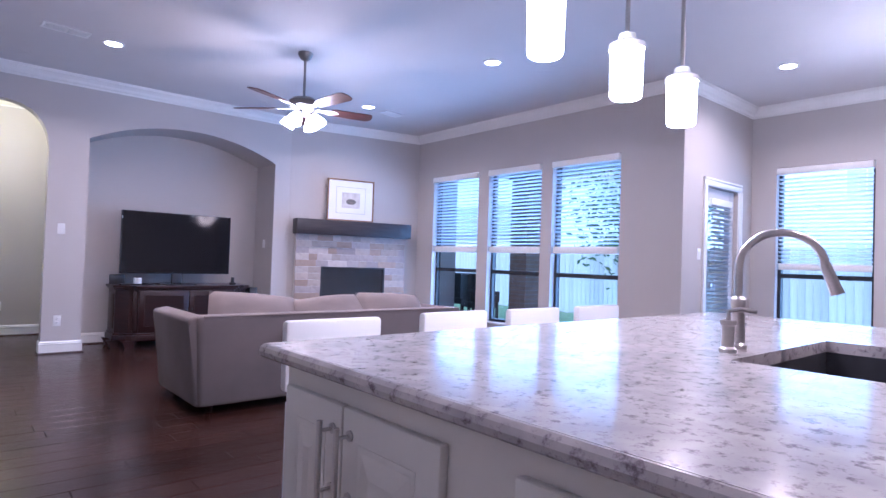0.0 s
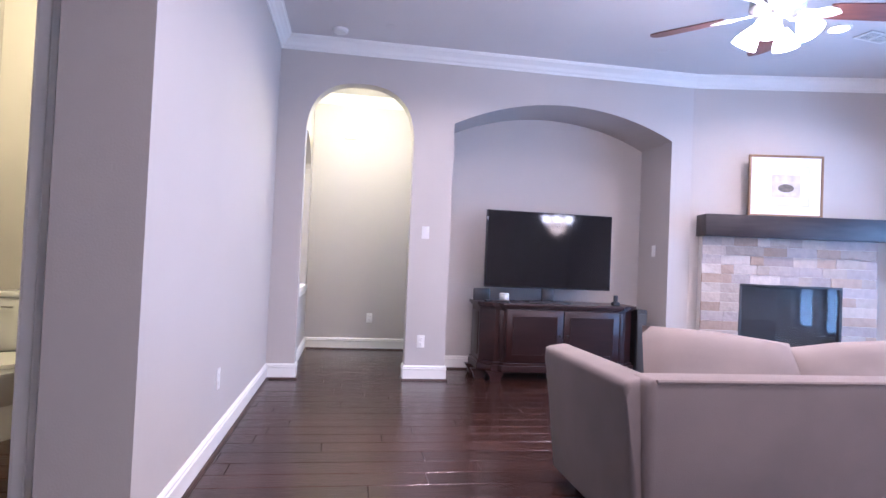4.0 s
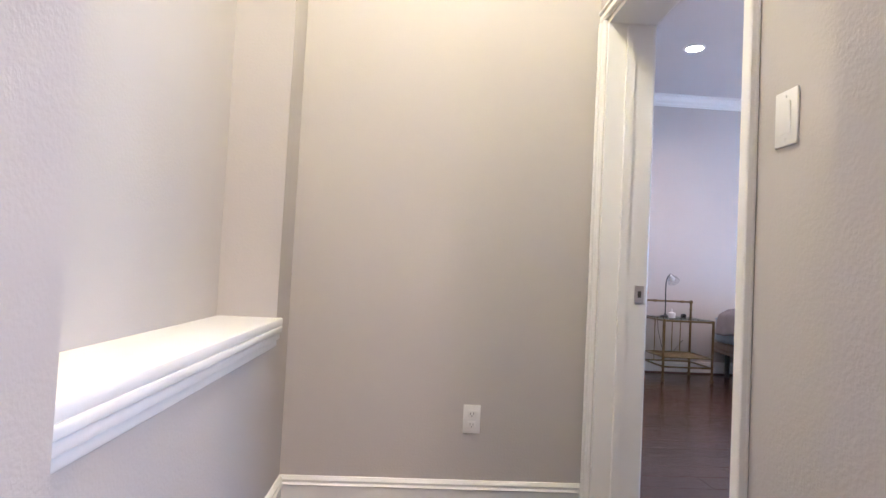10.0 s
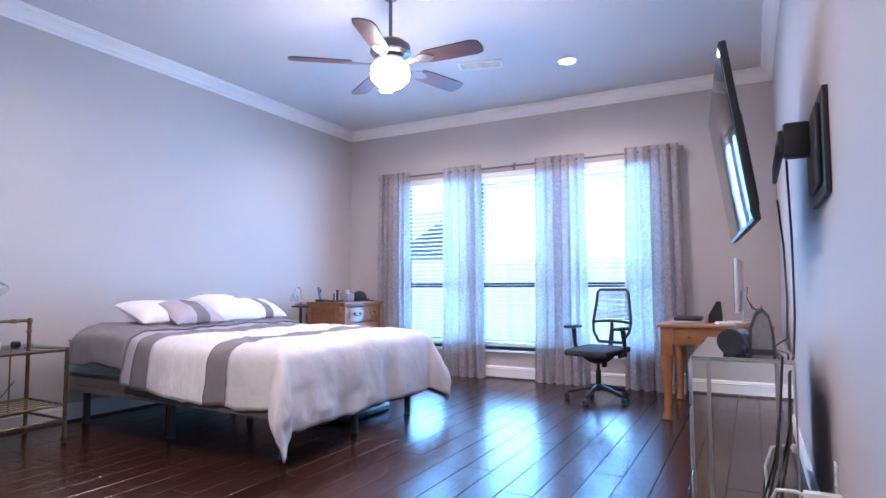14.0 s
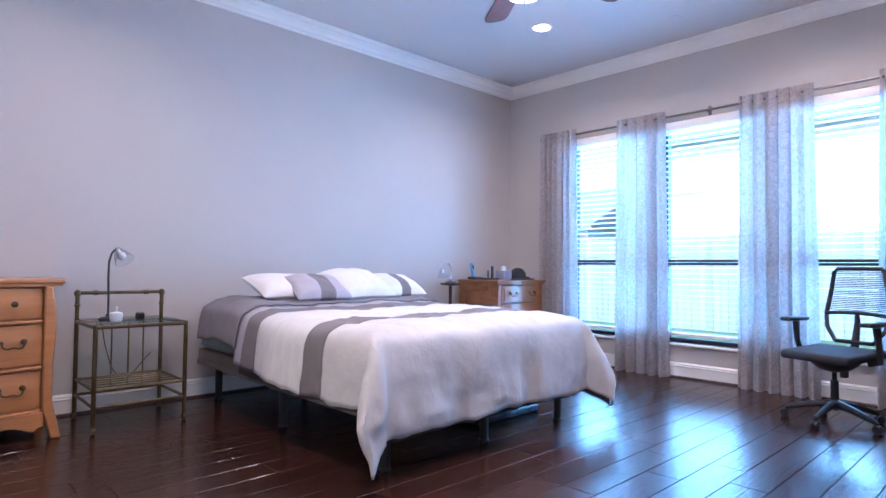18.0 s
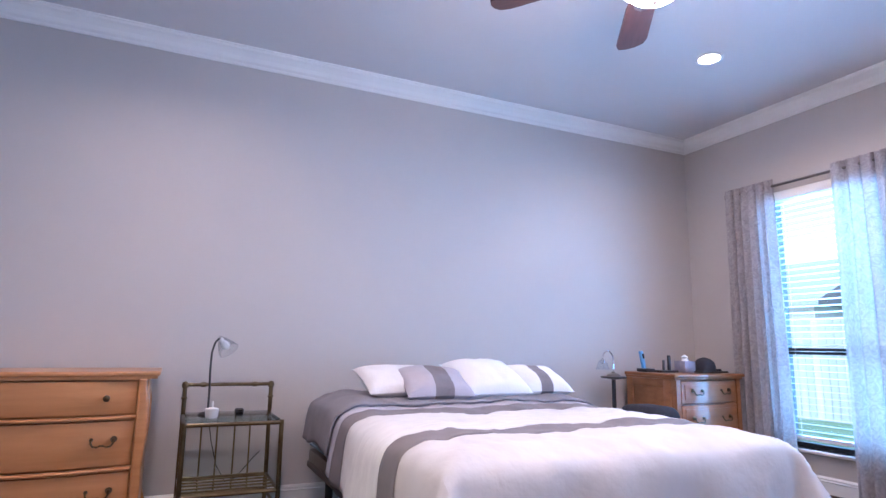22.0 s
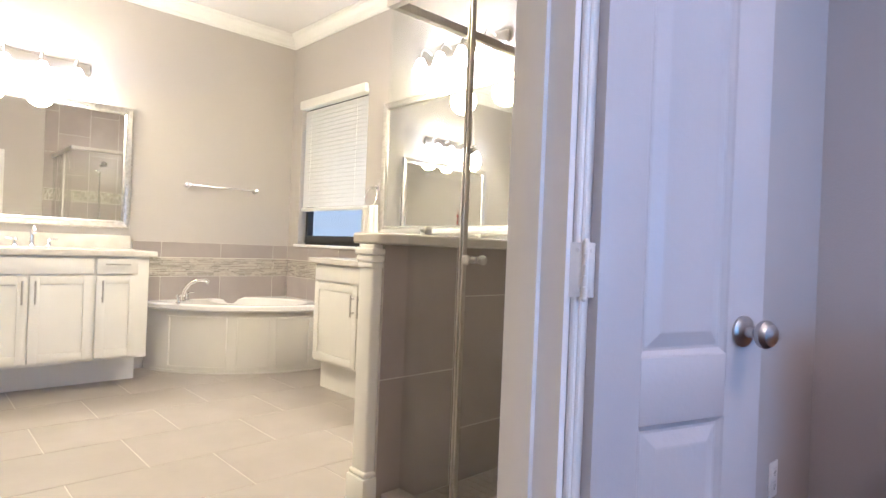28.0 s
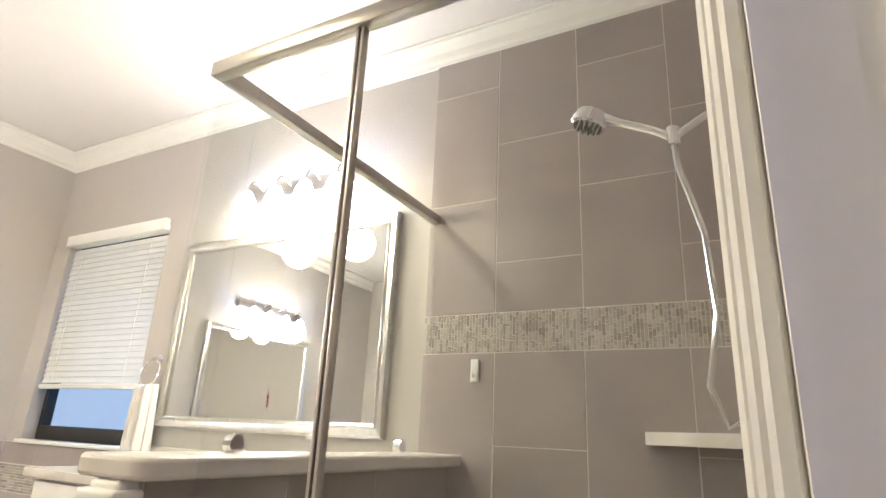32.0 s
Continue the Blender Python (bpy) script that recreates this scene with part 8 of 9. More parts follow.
_e = thing("shower_enclosure", "frameless clear glass shower enclosure with brushed nickel header and knob", "shower screen", (0, 0, 0))
_gx = 0.235
box_part("header_rail", (_gx - 0.018, SY - 0.02, 2.10), (1.468, SY + 0.018, 2.145), NICKEL, _e, 0.004)
box_part("header_rail", (_gx - 0.018, SY + 0.018, 2.10), (_gx + 0.018, YN - 0.012, 2.140), NICKEL, _e, 0.004)
box_part("side_pane", (_gx - 0.004, SY + 0.01, 1.134), (_gx + 0.004, YN - 0.014, 2.10), SHGLASS, _e)
box_part("front_pane", (_gx - 0.004, SY - 0.004, 1.134), (0.402, SY + 0.004, 2.10), SHGLASS, _e)
box_part("front_pane", (0.404, SY - 0.004, 0.07), (0.708, SY + 0.004, 2.10), SHGLASS, _e)
_dr = box_part("glass_door", (0.722, SY - 0.004, 0.08), (1.462, SY + 0.004, 2.098), SHGLASS, _e)
for _x in (0.704, 0.7185):
    box_part("edge_seal", (_x, SY - 0.011, 0.07), (_x + 0.009, SY + 0.011, 2.10), NICKEL, _e, 0.003)
for _s in (-1, 1):
    _bm = bm_new()
    add_lathe(_bm, [(0.012, 0), (0.012, 0.006), (0.008, 0.012), (0.008, 0.024), (0.017, 0.032), (0.018, 0.045), (0.012, 0.052), (0.002, 0.053)], n=18)
    for _v in _bm.verts:
        _v.co = Vector((0.775 + _v.co.x, SY + _s * (0.004 + _v.co.z), 1.04 + _v.co.y))
    part("door_pull", _bm, NICKEL, _dr, "round nickel pull")
for _y in (4.90, 5.70):
    _bm = bm_new()
    add_cyl(_bm, (_gx - 0.014, _y, 1.152), (_gx + 0.014, _y, 1.152), 0.024, n=18)
    part("glass_clip", _bm, CHROME, _e)
box_part("threshold", (SX1, SY - 0.05, 0.0), (1.468, SY + 0.05, 0.065), QUARTZ, _e, 0.008)

_e = thing("hand_shower", "chrome hand shower on a wall arm with a hanging metal hose", "shower head", (1.47, 5.19, 1.99))
_bm = bm_new()
add_lathe(_bm, [(0.028, 0), (0.028, 0.008), (0.012, 0.014)], n=18)
for _v in _bm.verts:
    _v.co = Vector((-_v.co.z, _v.co.x, _v.co.y))
part("flange", _bm, CHROME, _e)
_bm = bm_new()
add_tube(_bm, [(0, 0, 0), (-0.07, 0, 0.005), (-0.13, 0, -0.03), (-0.15, 0, -0.045)], 0.010, 10)
add_cyl(_bm, (-0.15, 0, -0.065), (-0.15, 0, -0.015), 0.017, n=14)
part("arm", _bm, CHROME, _e)
_bm = bm_new()
add_tube(_bm, [(-0.14, 0, -0.05), (-0.20, 0, -0.01), (-0.28, 0, 0.03), (-0.33, 0, 0.055)], [0.012, 0.012, 0.012, 0.02], 12)
part("handle", _bm, CHROME, _e)
_bm = bm_new()
add_lathe(_bm, [(0.012, 0.035), (0.04, 0.025), (0.052, 0.0), (0.052, -0.014), (0.046, -0.02), (0.002, -0.021)], n=28)
_hd = part("head", _bm, CHROME, _e)
_hd.matrix_basis = pose(-0.36, 0, 0.055, 0, 18, 0)
_bm = bm_new()
for _r, _k in ((0.036, 14), (0.022, 9), (0.008, 4)):
    for _i in range(_k):
        _a = 2 * math.pi * _i / _k
        add_cyl(_bm, (_r * math.cos(_a), _r * math.sin(_a), -0.0205), (_r * math.cos(_a), _r * math.sin(_a), -0.026), 0.003, n=6)
part("nozzles", _bm, SLOT, _hd)
_bm = bm_new()
add_tube(_bm, [(-0.15, 0, -0.06), (-0.145, 0.01, -0.12), (-0.10, 0.01, -0.3), (-0.09, 0.02, -0.5), (-0.12, 0.03, -0.66), (-0.09, 0.04, -0.75), (-0.04, 0.03, -0.72), (-0.005, 0.02, -0.66)], 0.008, 10)
part("hose", _bm, CHROME, _e)
_e = thing("corner_shelf", "small white corner shelf in the tiled shower", "shelf", (1.456, YN - 0.014, 1.20))
_bm = bm_new()
add_prism(_bm, [(0, 0), (-0.36, 0), (-0.36, -0.05), (-0.05, -0.30), (0, -0.30)], "z", 0, 0.04)
part("slab", _bm, QUARTZ, _e)
_e = thing("corner_bench", "white stone corner bench in the tiled shower", "bench", (SX1, YN - 0.014, 0.0))
_bm = bm_new()
add_prism(_bm, [(0.0, 0), (0.0, -0.37), (0.04, -0.38), (0.44, -0.03), (0.44, 0)], "z", 0.42, 0.475)
part("slab", _bm, QUARTZ, _e)
_bm = bm_new()
add_prism(_bm, [(0.0, 0), (0.0, -0.33), (0.38, 0)], "z", 0.0, 0.42)
part("support", _bm, TILEW, _e)
_bm = bm_new()
add_box(_bm, (-0.018, -0.012, -0.045), (0.018, 0, 0.045), 0.011, 4)
add_tube(_bm, [(0, -0.012, -0.02), (0, -0.03, -0.03), (0, -0.03, -0.01)], 0.005, 8)
single("shower_hook", _bm, PLASTIC, "small white adhesive hook on the shower tiles", "hook", (0.45, YN - 0.012, 1.45))
_bm = bm_new()
add_lathe(_bm, [(0.002, -0.26), (0.010, -0.25), (0.008, -0.16), (0.004, -0.15), (0.018, -0.13), (0.018, -0.11), (0.004, -0.09), (0.003, -0.01), (0.006, 0)], n=12)
single("red_tassel", _bm, REDCORD, "red knotted tassel ornament hanging on the bathroom wall", "ornament", (-1.30, 2.035, 1.72))

# ---- garden, fence and the house behind ----
GRASS = pmat("lawn", (0.12, 0.17, 0.07), (0.17, 0.20, 0.09), 3, 0.9, bump=0.6, bscale=40, detail=8)
CEDAR = pmat("weathered_fence_board", (0.42, 0.38, 0.33), (0.50, 0.46, 0.40), 3, 0.85, bump=0.3, bscale=30, stretch=(6, 6, 0.5), rand=0.15)
CONC = pmat("patio_concrete", (0.42, 0.40, 0.37), (0.36, 0.34, 0.32), 3, 0.85, bump=0.15, bscale=60)
BRICK = pmat("house_brick", (0.34, 0.25, 0.20), (0.42, 0.33, 0.27), 9, 0.85, bump=0.3, bscale=30)
# far panes: opaque, with the outdoor brightness put into their pale colour
PALEPANE = pmat("pale_solid_pane", (0.55, 0.57, 0.60), (0.50, 0.52, 0.56), 2, 0.3)
SIDING = pmat("tan_siding", (0.74, 0.72, 0.68), (0.70, 0.68, 0.64), 2, 0.8, bump=0.1, bscale=30)
SHINGLE = pmat("grey_shingle", (0.26, 0.25, 0.24), (0.34, 0.33, 0.31), 12, 0.9, bump=0.5, bscale=25)
LEAF = pmat("oak_leaf", (0.05, 0.085, 0.03), (0.09, 0.12, 0.04), 5, 0.6)
BARK = pmat("bark", (0.14, 0.11, 0.085), (0.2, 0.16, 0.13), 12, 0.9, bump=0.6, bscale=25)
WICKER = pmat("dark_wicker", (0.04, 0.032, 0.028), (0.06, 0.05, 0.04), 30, 0.7, bump=0.4, bscale=120)
bm = bm_new()
add_box(bm, (-300, -300, -0.6), (300, 300, -0.21))
structure("ground", bm, GRASS, "flat green lawn that reaches the horizon")
bm = bm_new()
add_box(bm, (6.2, -4.2, -0.2), (9.4, 0.7, -0.03))
add_box(bm, (7.78, 0.7, -0.2), (9.4, 2.0, -0.03))
structure("patio", bm, CONC, "pale concrete patio slab outside the living room windows")
_e = thing("garden_fence", "weathered wooden picket fence at the end of the garden", "fence", (14.0, 0, -0.2))
_bm = bm_new()
add_box(_bm, (0, 0, 0), (0.018, 0.138, 1.85), 0.003, 1)
_pk = part("board", _bm, CEDAR, _e)
for _i in range(1, 220):
    _o = new("board", _pk.data)
    _o.parent = _e
    _o.matrix_basis = pose(0, -14 + _i * 0.143, random.Random(_i).uniform(-0.02, 0.01))
_pk.matrix_basis = pose(0, -14, 0)
for _z in (0.3, 0.95, 1.6):
    box_part("rail", (0.018, -14, _z), (0.06, 17.5, _z + 0.09), CEDAR, _e)


def neighbour(y0, y1, x0, x1, hw, hr, label):
    e = thing("neighbour_house", label, "house", (0, 0, -0.2))
    box_part("wall", (x0, y0, 0), (x1, y1, hw), SIDING, e)
    bm = bm_new()
    o = 0.5
    add_prism(bm, [(x0 - o, hw - 0.1), (x1 + o, hw - 0.1), (x1 + o, hw + 0.1), ((x0 + x1) / 2, hr), (x0 - o, hw + 0.1)], "y", y0 - o, y1 + o)
    part("roof", bm, SHINGLE, e, smooth=False)
    n = int((y1 - y0) / 3)
    for i in range(n):
        for z in ((0.9,) if hw < 4 else (0.9, 3.8)):
            y = y0 + (i + 0.5) * (y1 - y0) / n
            w = box_part("window", (x0 - 0.05, y - 0.6, z), (x0 + 0.02, y + 0.6, z + 1.5), TRIM, e)
            for k in (0, 1):
                box_part("pane", (x0 - 0.055, y - 0.52 + 0.54 * k, z + 0.08), (x0 - 0.045, y - 0.02 + 0.54 * k, z + 1.42), PALEPANE, w)


neighbour(-4.0, 11.5, 22, 32, 5.6, 8.2, "pale two-storey house with a grey shingle roof behind the fence")
neighbour(-22, -6, 23, 33, 5.6, 8.4, "pale two-storey house with a grey shingle roof behind the fence")
neighbour(17, 30, 27, 37, 3.2, 5.8, "pale single-storey house with a grey shingle roof behind the fence")


def tree(x, y, h, seed):
    e = thing("tree", "broad green oak tree with an uneven leafy crown in the garden", "tree", (x, y, -0.22), 0, "garden trees")
    r = random.Random(seed)
    bm = bm_new()
    add_tube(bm, [(0, 0, 0), (0.05, 0.02, h * 0.25), (0.0, 0.1, h * 0.5), (0.1, 0.1, h * 0.75)], [0.16, 0.12, 0.09, 0.03], 10)
    tips = []
    for k in range(9):
        a = k * 2.4
        z0 = h * (0.35 + 0.05 * k)
        tip = (math.cos(a) * h * 0.28, math.sin(a) * h * 0.28, z0 + h * 0.2)
        add_tube(bm, [(0, 0.05, z0), (tip[0] * 0.5, tip[1] * 0.5, z0 + h * 0.12), tip], [0.05, 0.035, 0.012], 6)
        tips.append(Vector(tip))
    part("trunk", bm, BARK, e)
    vs, fs = [], []
    for k in range(2600):
        c = r.choice(tips) * r.uniform(0.5, 1.1) + Vector((r.gauss(0, 1), r.gauss(0, 1), r.gauss(0, 0.8))) * h * 0.075
        u = Vector((r.gauss(0, 1), r.gauss(0, 1), r.gauss(0, 1))).normalized()
        v = u.orthogonal().normalized()
        s = r.uniform(0.06, 0.12)
        i = len(vs)
        vs += [c - u * s, c + v * s * 0.5, c + u * s, c - v * s * 0.5]
        fs.append((i, i + 1, i + 2, i + 3))
    me = bpy.data.meshes.new("crown")
    me.from_pydata([tuple(q) for q in vs], [], fs)
    me.materials.append(LEAF)
    o = new("crown", me)
    o.parent = e


tree(12.6, -0.4, 4.6, 3)
tree(13.0, -8.0, 5.2, 5)
_e = thing("patio_column", "square brick patio column with a pale cap", "column", (8.45, -0.45, -0.03))
for _i in range(34):
    box_part("brick_course", (-0.2, -0.2, 0.002 + _i * 0.078), (0.2, 0.2, 0.068 + _i * 0.078), BRICK, _e, 0.004, seg=1)
box_part("core", (-0.192, -0.192, 0), (0.192, 0.192, 2.70), CONC, _e)
box_part("cap", (-0.24, -0.24, 2.70), (0.24, 0.24, 2.78), CONC, _e, 0.01)
bm = bm_new()
add_box(bm, (6.12, -4.3, 2.78), (8.9, 0.3, 2.98))
structure("patio_roof", bm, TRIM, "white boarded patio roof over the slab")


def patio_chair(x, y, rz):
    e = thing("patio_chair", "dark wicker patio armchair on the concrete slab", "chair", (x, y, -0.03), rz, "patio chairs")
    box_part("seat", (-0.3, -0.3, 0.32), (0.3, 0.3, 0.44), WICKER, e, 0.03)
    box_part("backrest", (-0.3, 0.24, 0.44), (0.3, 0.32, 0.95), WICKER, e, 0.03)
    for s in (-1, 1):
        box_part("armrest", (s * 0.3 - 0.04, -0.3, 0.44), (s * 0.3 + 0.04, 0.26, 0.64), WICKER, e, 0.02)
        for q in (-0.27, 0.27):
            box_part("leg", (s * 0.27 - 0.025, q - 0.025, 0), (s * 0.27 + 0.025, q + 0.025, 0.33), WICKER, e)


patio_chair(8.2, 0.45, 60)
patio_chair(8.6, 1.2, 110)

# added pale backdrop, so that the bathroom window's lower pane looks bright
_e = thing("next_door_house", "added pale wall and roof that brighten the bathroom window", "house", (-3, 9.4, -0.2))
box_part("wall", (-9, 0, 0), (9, 7, 3.0), SIDING, _e)
_bm = bm_new()
add_prism(_bm, [(-0.5, 2.95), (7.5, 2.95), (3.5, 5.4)], "x", -9.4, 9.4)
part("roof", _bm, SHINGLE, _e, smooth=False)

# ---- floor boards and tiles, piece by piece ----
def vary_grain(m, island=False):
    """Shifts the grain and tone of each piece by its own random number."""
    N, L = m.node_tree.nodes, m.node_tree.links
    mp = next(n for n in N if n.type == "MAPPING")
    if island:
        src = N.new("ShaderNodeNewGeometry").outputs["Random Per Island"]
        for ln in list(L):
            if ln.from_node.type == "OBJECT_INFO":
                to = ln.to_socket
                L.remove(ln)
                L.new(src, to)
    else:
        src = N.new("ShaderNodeObjectInfo").outputs["Random"]
    mul, cmb = N.new("ShaderNodeMath"), N.new("ShaderNodeCombineXYZ")
    mul.operation = "MULTIPLY"
    mul.inputs[1].default_value = 61.0
    L.new(src, mul.inputs[0])
    for k in range(3):
        L.new(mul.outputs[0], cmb.inputs[k])
    L.new(cmb.outputs[0], mp.inputs["Location"])


PLANKF = PLANK.copy()
PLANKF.name = "dark_floor_plank_far"
vary_grain(PLANK)
vary_grain(PLANKF, True)
vary_grain(TILEF)
vary_grain(TILEW)


def slab_data(w, l, t, c):
    """A board or tile w x l, top at z=0, with its upper edge chamfered by c."""
    x, y = w / 2, l / 2
    v = [(-x, -y, -t), (x, -y, -t), (x, y, -t), (-x, y, -t), (-x, -y, -c), (x, -y, -c), (x, y, -c), (-x, y, -c), (-x + c, -y + c, 0), (x - c, -y + c, 0), (x - c, y - c, 0), (-x + c, y - c, 0)]
    f = [(8, 9, 10, 11)]
    for a in (0, 4):
        for i in range(4):
            j = (i + 1) % 4
            f.append((a + i, a + j, a + 4 + j, a + 4 + i))
    return v, f


PW = 0.165
BOARD = {}
for _l in (0.6, 0.75, 0.9, 1.1, 1.3, 1.5, 1.8):
    _me = bpy.data.meshes.new("plank")
    _me.from_pydata(*[list(q) if k == 0 else q for k, q in enumerate((slab_data(_l - 0.002, PW - 0.002, 0.012, 0.0022)[0], [], slab_data(_l - 0.002, PW - 0.002, 0.012, 0.0022)[1]))])
    _me.materials.append(PLANK)
    BOARD[_l] = _me


def lay_boards(floor, x0, x1, y0, y1, near, seed):
    """Boards along x; those inside the near rectangle are parts, the rest one joined part."""
    r = random.Random(seed)
    vs, fs, count = [], [], 0
    j0, j1 = int(math.floor(y0 / PW)), int(math.ceil(y1 / PW))
    for j in range(j0, j1):
        y = (j + 0.5) * PW
        x = x0 - r.uniform(0, 0.4)
        while x < x1:
            l = r.choice(list(BOARD))
            cx = x + l / 2
            dz = r.uniform(-0.0008, 0.0)
            if count < 300 and near[0] < cx < near[1] and near[2] < y < near[3] and x >= x0 and x + l <= x1:
                o = new("plank", BOARD[l])
                o.parent = floor
                o.location = (cx, y, dz)
                count += 1
            else:
                a, b = max(x, x0), min(x + l, x1)
                if b - a > 0.02:
                    v, f = slab_data(b - a - 0.002, PW - 0.002, 0.012, 0.0022)
                    n = len(vs)
                    vs += [(p[0] + (a + b) / 2, p[1] + y, p[2] + dz) for p in v]
                    fs += [tuple(i + n for i in q) for q in f]
            x += l
    me = bpy.data.meshes.new("plank_field")
    me.from_pydata(vs, [], fs)
    me.materials.append(PLANKF)
    o = new("plank_field", me)
    o.parent = floor
    tagged(o, "dark stained wood planks", kind="stuff")


FLOORS = bpy.data.objects
lay_boards(FLOORS["floor_living"], -3.0, 6.0, -10.0, 0.80, (0.0, 4.2, -4.6, 0.2), 11)
lay_boards(FLOORS["floor_living"], 6.0, 7.59, -10.0, -4.69, (0, 0, 0, 0), 14)
lay_boards(FLOORS["floor_hall"], -0.05, 1.57, 0.80, YH - 0.02, (-1, 3, 0, 3), 12)
lay_boards(FLOORS["floor_bedroom"], 1.57, XW - 0.005, 0.80, YB - 0.02, (2.0, 7.0, 0.9, 3.6), 13)
_bm = bm_new()
add_box(_bm, (1.53, BATH_Y[0], -0.01), (1.575, BATH_Y[1], 0.004), 0.003)
single("threshold_strip", _bm, SHOE, "dark wood threshold strip between the planks and the tiles", "threshold")


def tile(parent, x0, x1, y0, y1, z, material=None, name="floor_tile"):
    v, f = slab_data(x1 - x0 - 0.005, y1 - y0 - 0.005, 0.009, 0.0012)
    me = bpy.data.meshes.new(name)
    me.from_pydata(v, [], f)
    me.materials.append(material or TILEF)
    o = new(name, me)
    o.parent = parent
    o.location = ((x0 + x1) / 2, (y0 + y1) / 2, z)
    return o


_fb = FLOORS["floor_bath"]
TW, TL = 0.474, 0.64
for _k in range(-6, 4):
    _x0, _x1 = -0.19 + TW * _k, -0.19 + TW * (_k + 1)
    _x0, _x1 = max(_x0, XB + 0.002), min(_x1, 1.53)
    if _x1 - _x0 < 0.03:
        continue
    _y = 3.69 - 4 * TL + (0.34 if _k % 2 == 0 else 0.0)
    while _y < YN:
        _a, _b = max(_y, YH + 0.08), min(_y + TL, YN)
        if _b - _a > 0.03 and not (_x0 > 0.34 and _a > 4.75):
            tile(_fb, _x0, _x1, _a, _b, 0.0)
        _y += TL
# small tiles on the shower floor
_vs, _fs = [], []
for _i in range(22):
    for _j in range(24):
        _v, _f = slab_data(0.047, 0.047, 0.008, 0.001)
        _n = len(_vs)
        _vs += [(p[0] + 0.375 + _i * 0.05, p[1] + 4.74 + _j * 0.05, p[2] + 0.002) for p in _v]
        _fs += [tuple(q + _n for q in c) for c in _f]
_me = bpy.data.meshes.new("mosaic_floor")
_me.from_pydata(_vs, [], _fs)
_tm = TILEF.copy()
_tm.name = "shower_floor_mosaic"
_me.materials.append(_tm)
_o = new("mosaic_floor", _me)
_o.parent = _fb
tagged(_o, "small square greige mosaic tiles", kind="stuff")

MOSAIC = pmat("glass_stone_mosaic", (0.36, 0.33, 0.29), (0.45, 0.415, 0.37), 30, 0.25, rand=0.28)
_N, _L = MOSAIC.node_tree.nodes, MOSAIC.node_tree.links
_src = _N.new("ShaderNodeNewGeometry").outputs["Random Per Island"]
for _ln in list(_L):
    if _ln.from_node.type == "OBJECT_INFO":
        _to = _ln.to_socket
        _L.remove(_ln)
        _L.new(_src, _to)


def wall_frame(origin, along, out):
    """A turn that lays a flat tile on a wall: its x runs along the wall, its y up, its z out of it."""
    a, o = Vector((*along, 0)), Vector((*out, 0))
    m = Matrix((a, Vector((0, 0, 1)), o)).transposed().to_4x4()
    m.translation = Vector(origin)
    return m


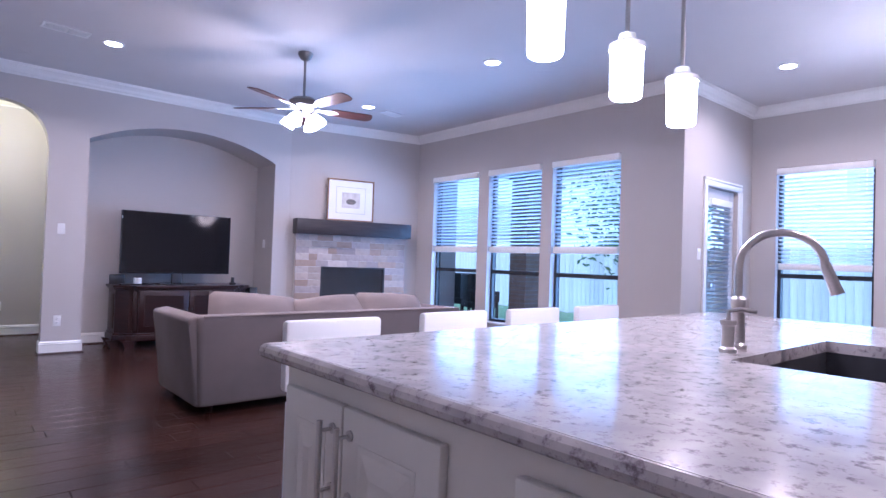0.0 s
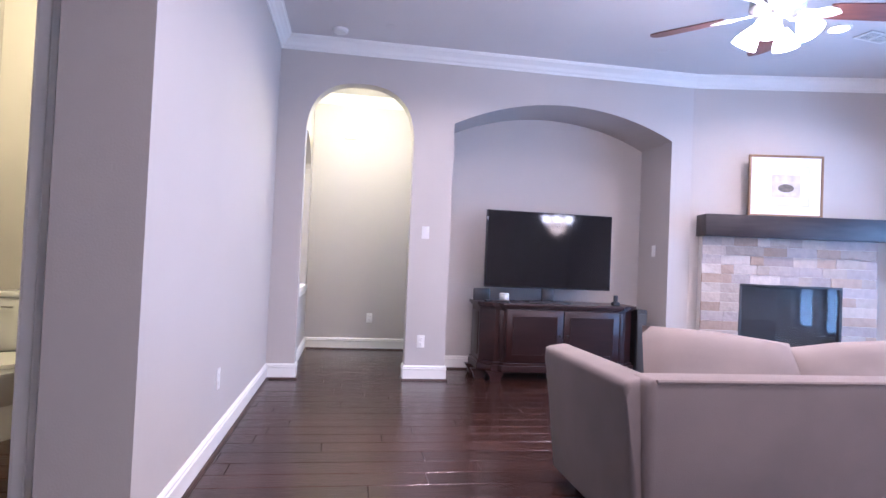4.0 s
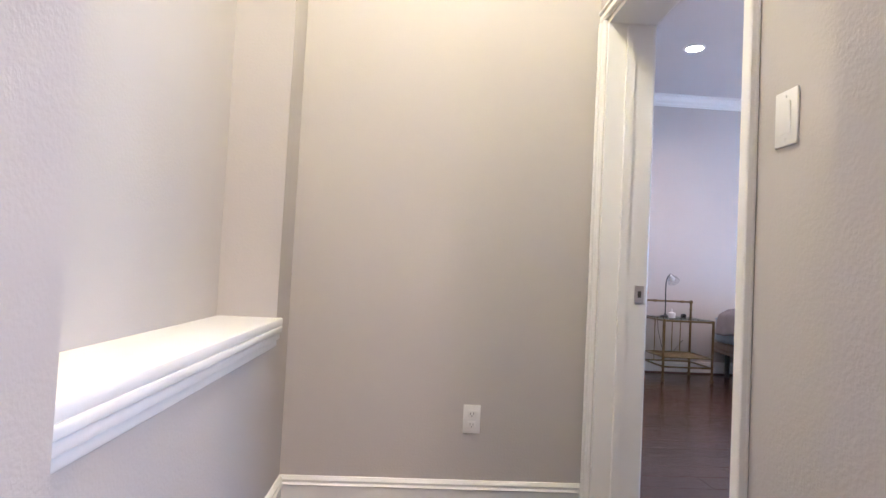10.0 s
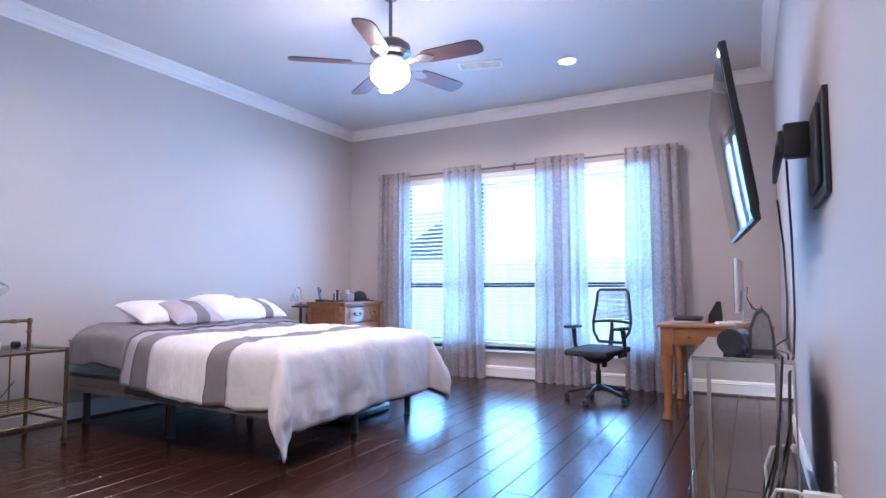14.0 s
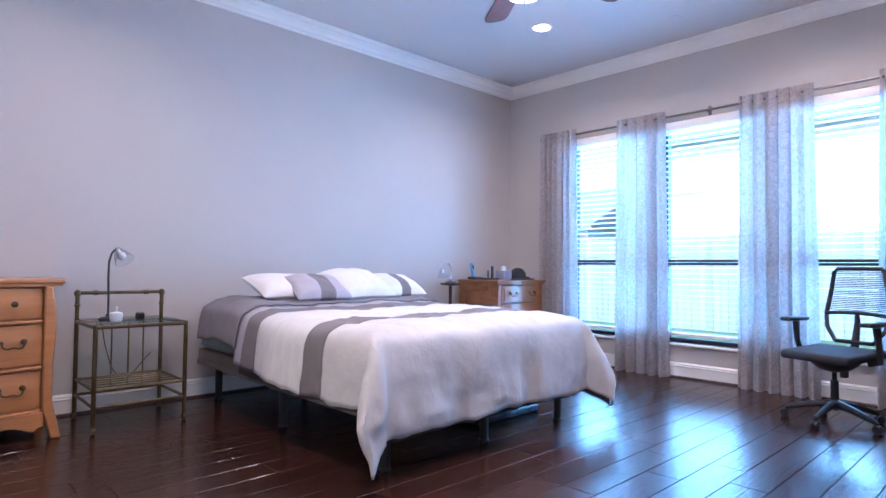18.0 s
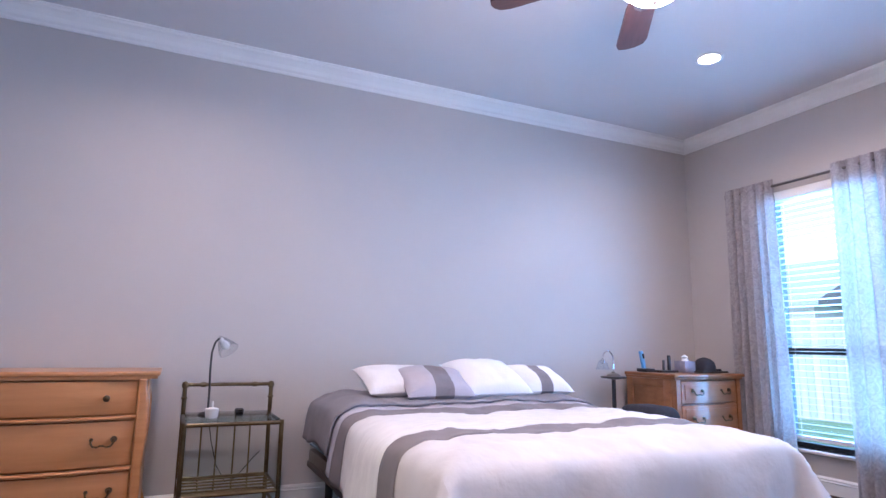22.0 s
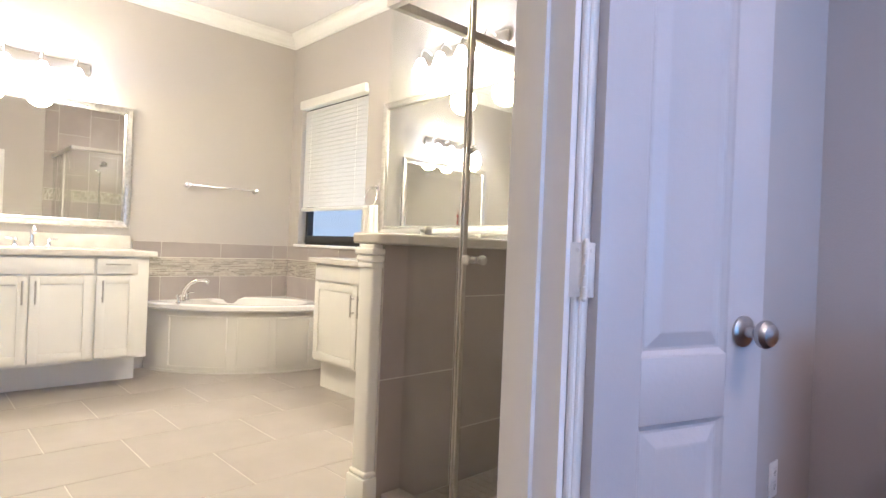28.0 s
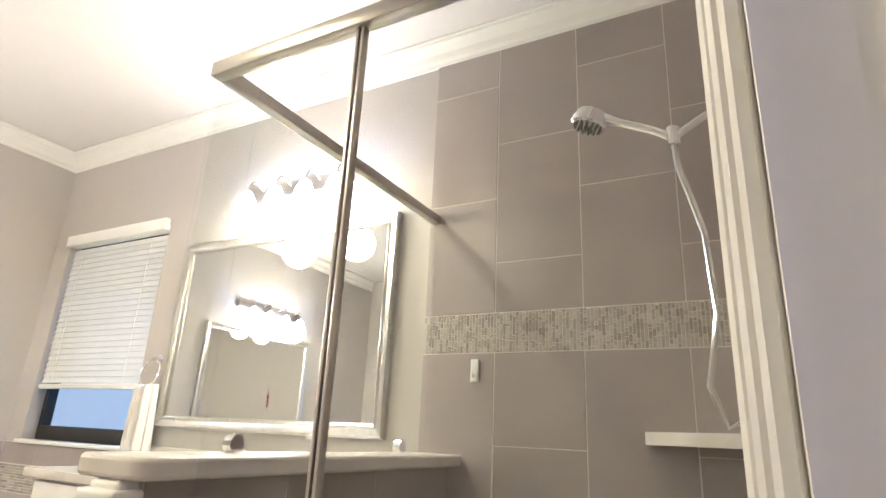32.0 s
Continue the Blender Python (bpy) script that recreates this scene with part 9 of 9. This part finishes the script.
def tiled_wall(name, label, origin, along, out, cols, joints, bottom, top, band, seed, upright=True):
    """Tiles in columns with their own joint heights, and a mosaic band across them, 12 mm proud of the wall."""
    m = wall_frame(origin, along, out)
    bm = bm_new()
    w = cols[-1] - cols[0]
    vb = add_box(bm, (cols[0], bottom, 0.0), (cols[-1], top, 0.0102))
    for v in bm.verts:
        v.co = m @ v.co
    base = structure(name, bm, GROUT, label)
    for k, (a, b) in enumerate(zip(cols, cols[1:])):
        zs = sorted({bottom, top, *[z for z in joints[k % len(joints)] if bottom < z < top], *band})
        for z0, z1 in zip(zs, zs[1:]):
            if (band and z0 >= band[0] - 1e-6 and z1 <= band[1] + 1e-6) or z1 - z0 < 0.012:
                continue
            v, f = slab_data(b - a - 0.004, z1 - z0 - 0.004, 0.006, 0.001)
            me = bpy.data.meshes.new("wall_tile")
            me.from_pydata(v, [], f)
            me.materials.append(TILEW)
            o = new("wall_tile", me)
            o.parent = base
            o.matrix_basis = m @ Matrix.Translation(((a + b) / 2, (z0 + z1) / 2, 0.012))
    if band:
        r = random.Random(seed)
        vs, fs = [], []
        if upright:
            x = cols[0]
            while x < cols[-1] - 0.008:
                ww = 0.0135
                z = band[0] + 0.001
                while z < band[1] - 0.006:
                    h = min(r.choice((0.012, 0.02, 0.03, 0.045)), band[1] - 0.001 - z)
                    v, f = slab_data(ww - 0.002, h - 0.002, 0.006, 0.0008)
                    n = len(vs)
                    vs += [m @ Vector((p[0] + x + ww / 2, p[1] + z + h / 2, p[2] + 0.0118 + r.uniform(-0.001, 0.0005))) for p in v]
                    fs += [tuple(q + n for q in c) for c in f]
                    z += h
                x += ww
        else:
            z = band[0] + 0.001
            while z < band[1] - 0.006:
                h = 0.0155
                x = cols[0]
                while x < cols[-1] - 0.008:
                    ww = min(r.choice((0.02, 0.04, 0.06, 0.09)), cols[-1] - x)
                    v, f = slab_data(ww - 0.002, h - 0.002, 0.006, 0.0008)
                    n = len(vs)
                    vs += [m @ Vector((p[0] + x + ww / 2, p[1] + z + h / 2, p[2] + 0.0118 + r.uniform(-0.001, 0.0005))) for p in v]
                    fs += [tuple(q + n for q in c) for c in f]
                    x += ww
                z += h
        me = bpy.data.meshes.new("mosaic_band")
        me.from_pydata([tuple(p) for p in vs], [], fs)
        me.materials.append(MOSAIC)
        o = new("mosaic_band", me)
        o.parent = base
        tagged(o, "beige glass and stone mosaic", kind="stuff")


_lab = "greige shower wall tiles with a mosaic band"
_J1, _J2 = (0.25, 0.86, 2.18, 2.74), (0.56, 1.17, 1.89, 2.44)
tiled_wall("tile_wall_back", _lab, (0, YN, 0), (1, 0), (0, -1), (0.20, 0.53, 0.89, 1.25, 1.468), (_J1, _J2), 0.0, ZC, (1.52, 1.68), 3)
tiled_wall("tile_wall_side", _lab, (1.47, 0, 0), (0, 1), (-1, 0), (4.55, 4.71, 5.09, 5.45, 5.81, YN - 0.013), (_J1, _J2), 0.0, ZC, (1.52, 1.68), 4)
tiled_wall("tile_wall_low", "greige wall tiles on the low shower wall", (SX1 - 0.012, 0, 0), (0, 1), (1, 0), (4.583, 5.0, 5.4, YN - 0.013), ((0.53,), (0.25, 0.86), (0.57,)), 0.0, 1.085, (), 5)
_wl = "greige tiles with a mosaic band round the tub"
tiled_wall("tile_band_west", _wl, (XB, 0, 0), (0, 1), (1, 0), (4.52, 4.74, 5.24, 5.74, YN - 0.013), ((),), 0.50, 1.04, (0.75, 0.91), 6, False)
tiled_wall("tile_band_north", _wl, (0, YN, 0), (1, 0), (0, -1), (XB + 0.013, -2.5, -2.0, -1.585), ((),), 0.50, 1.04, (0.75, 0.91), 7, False)
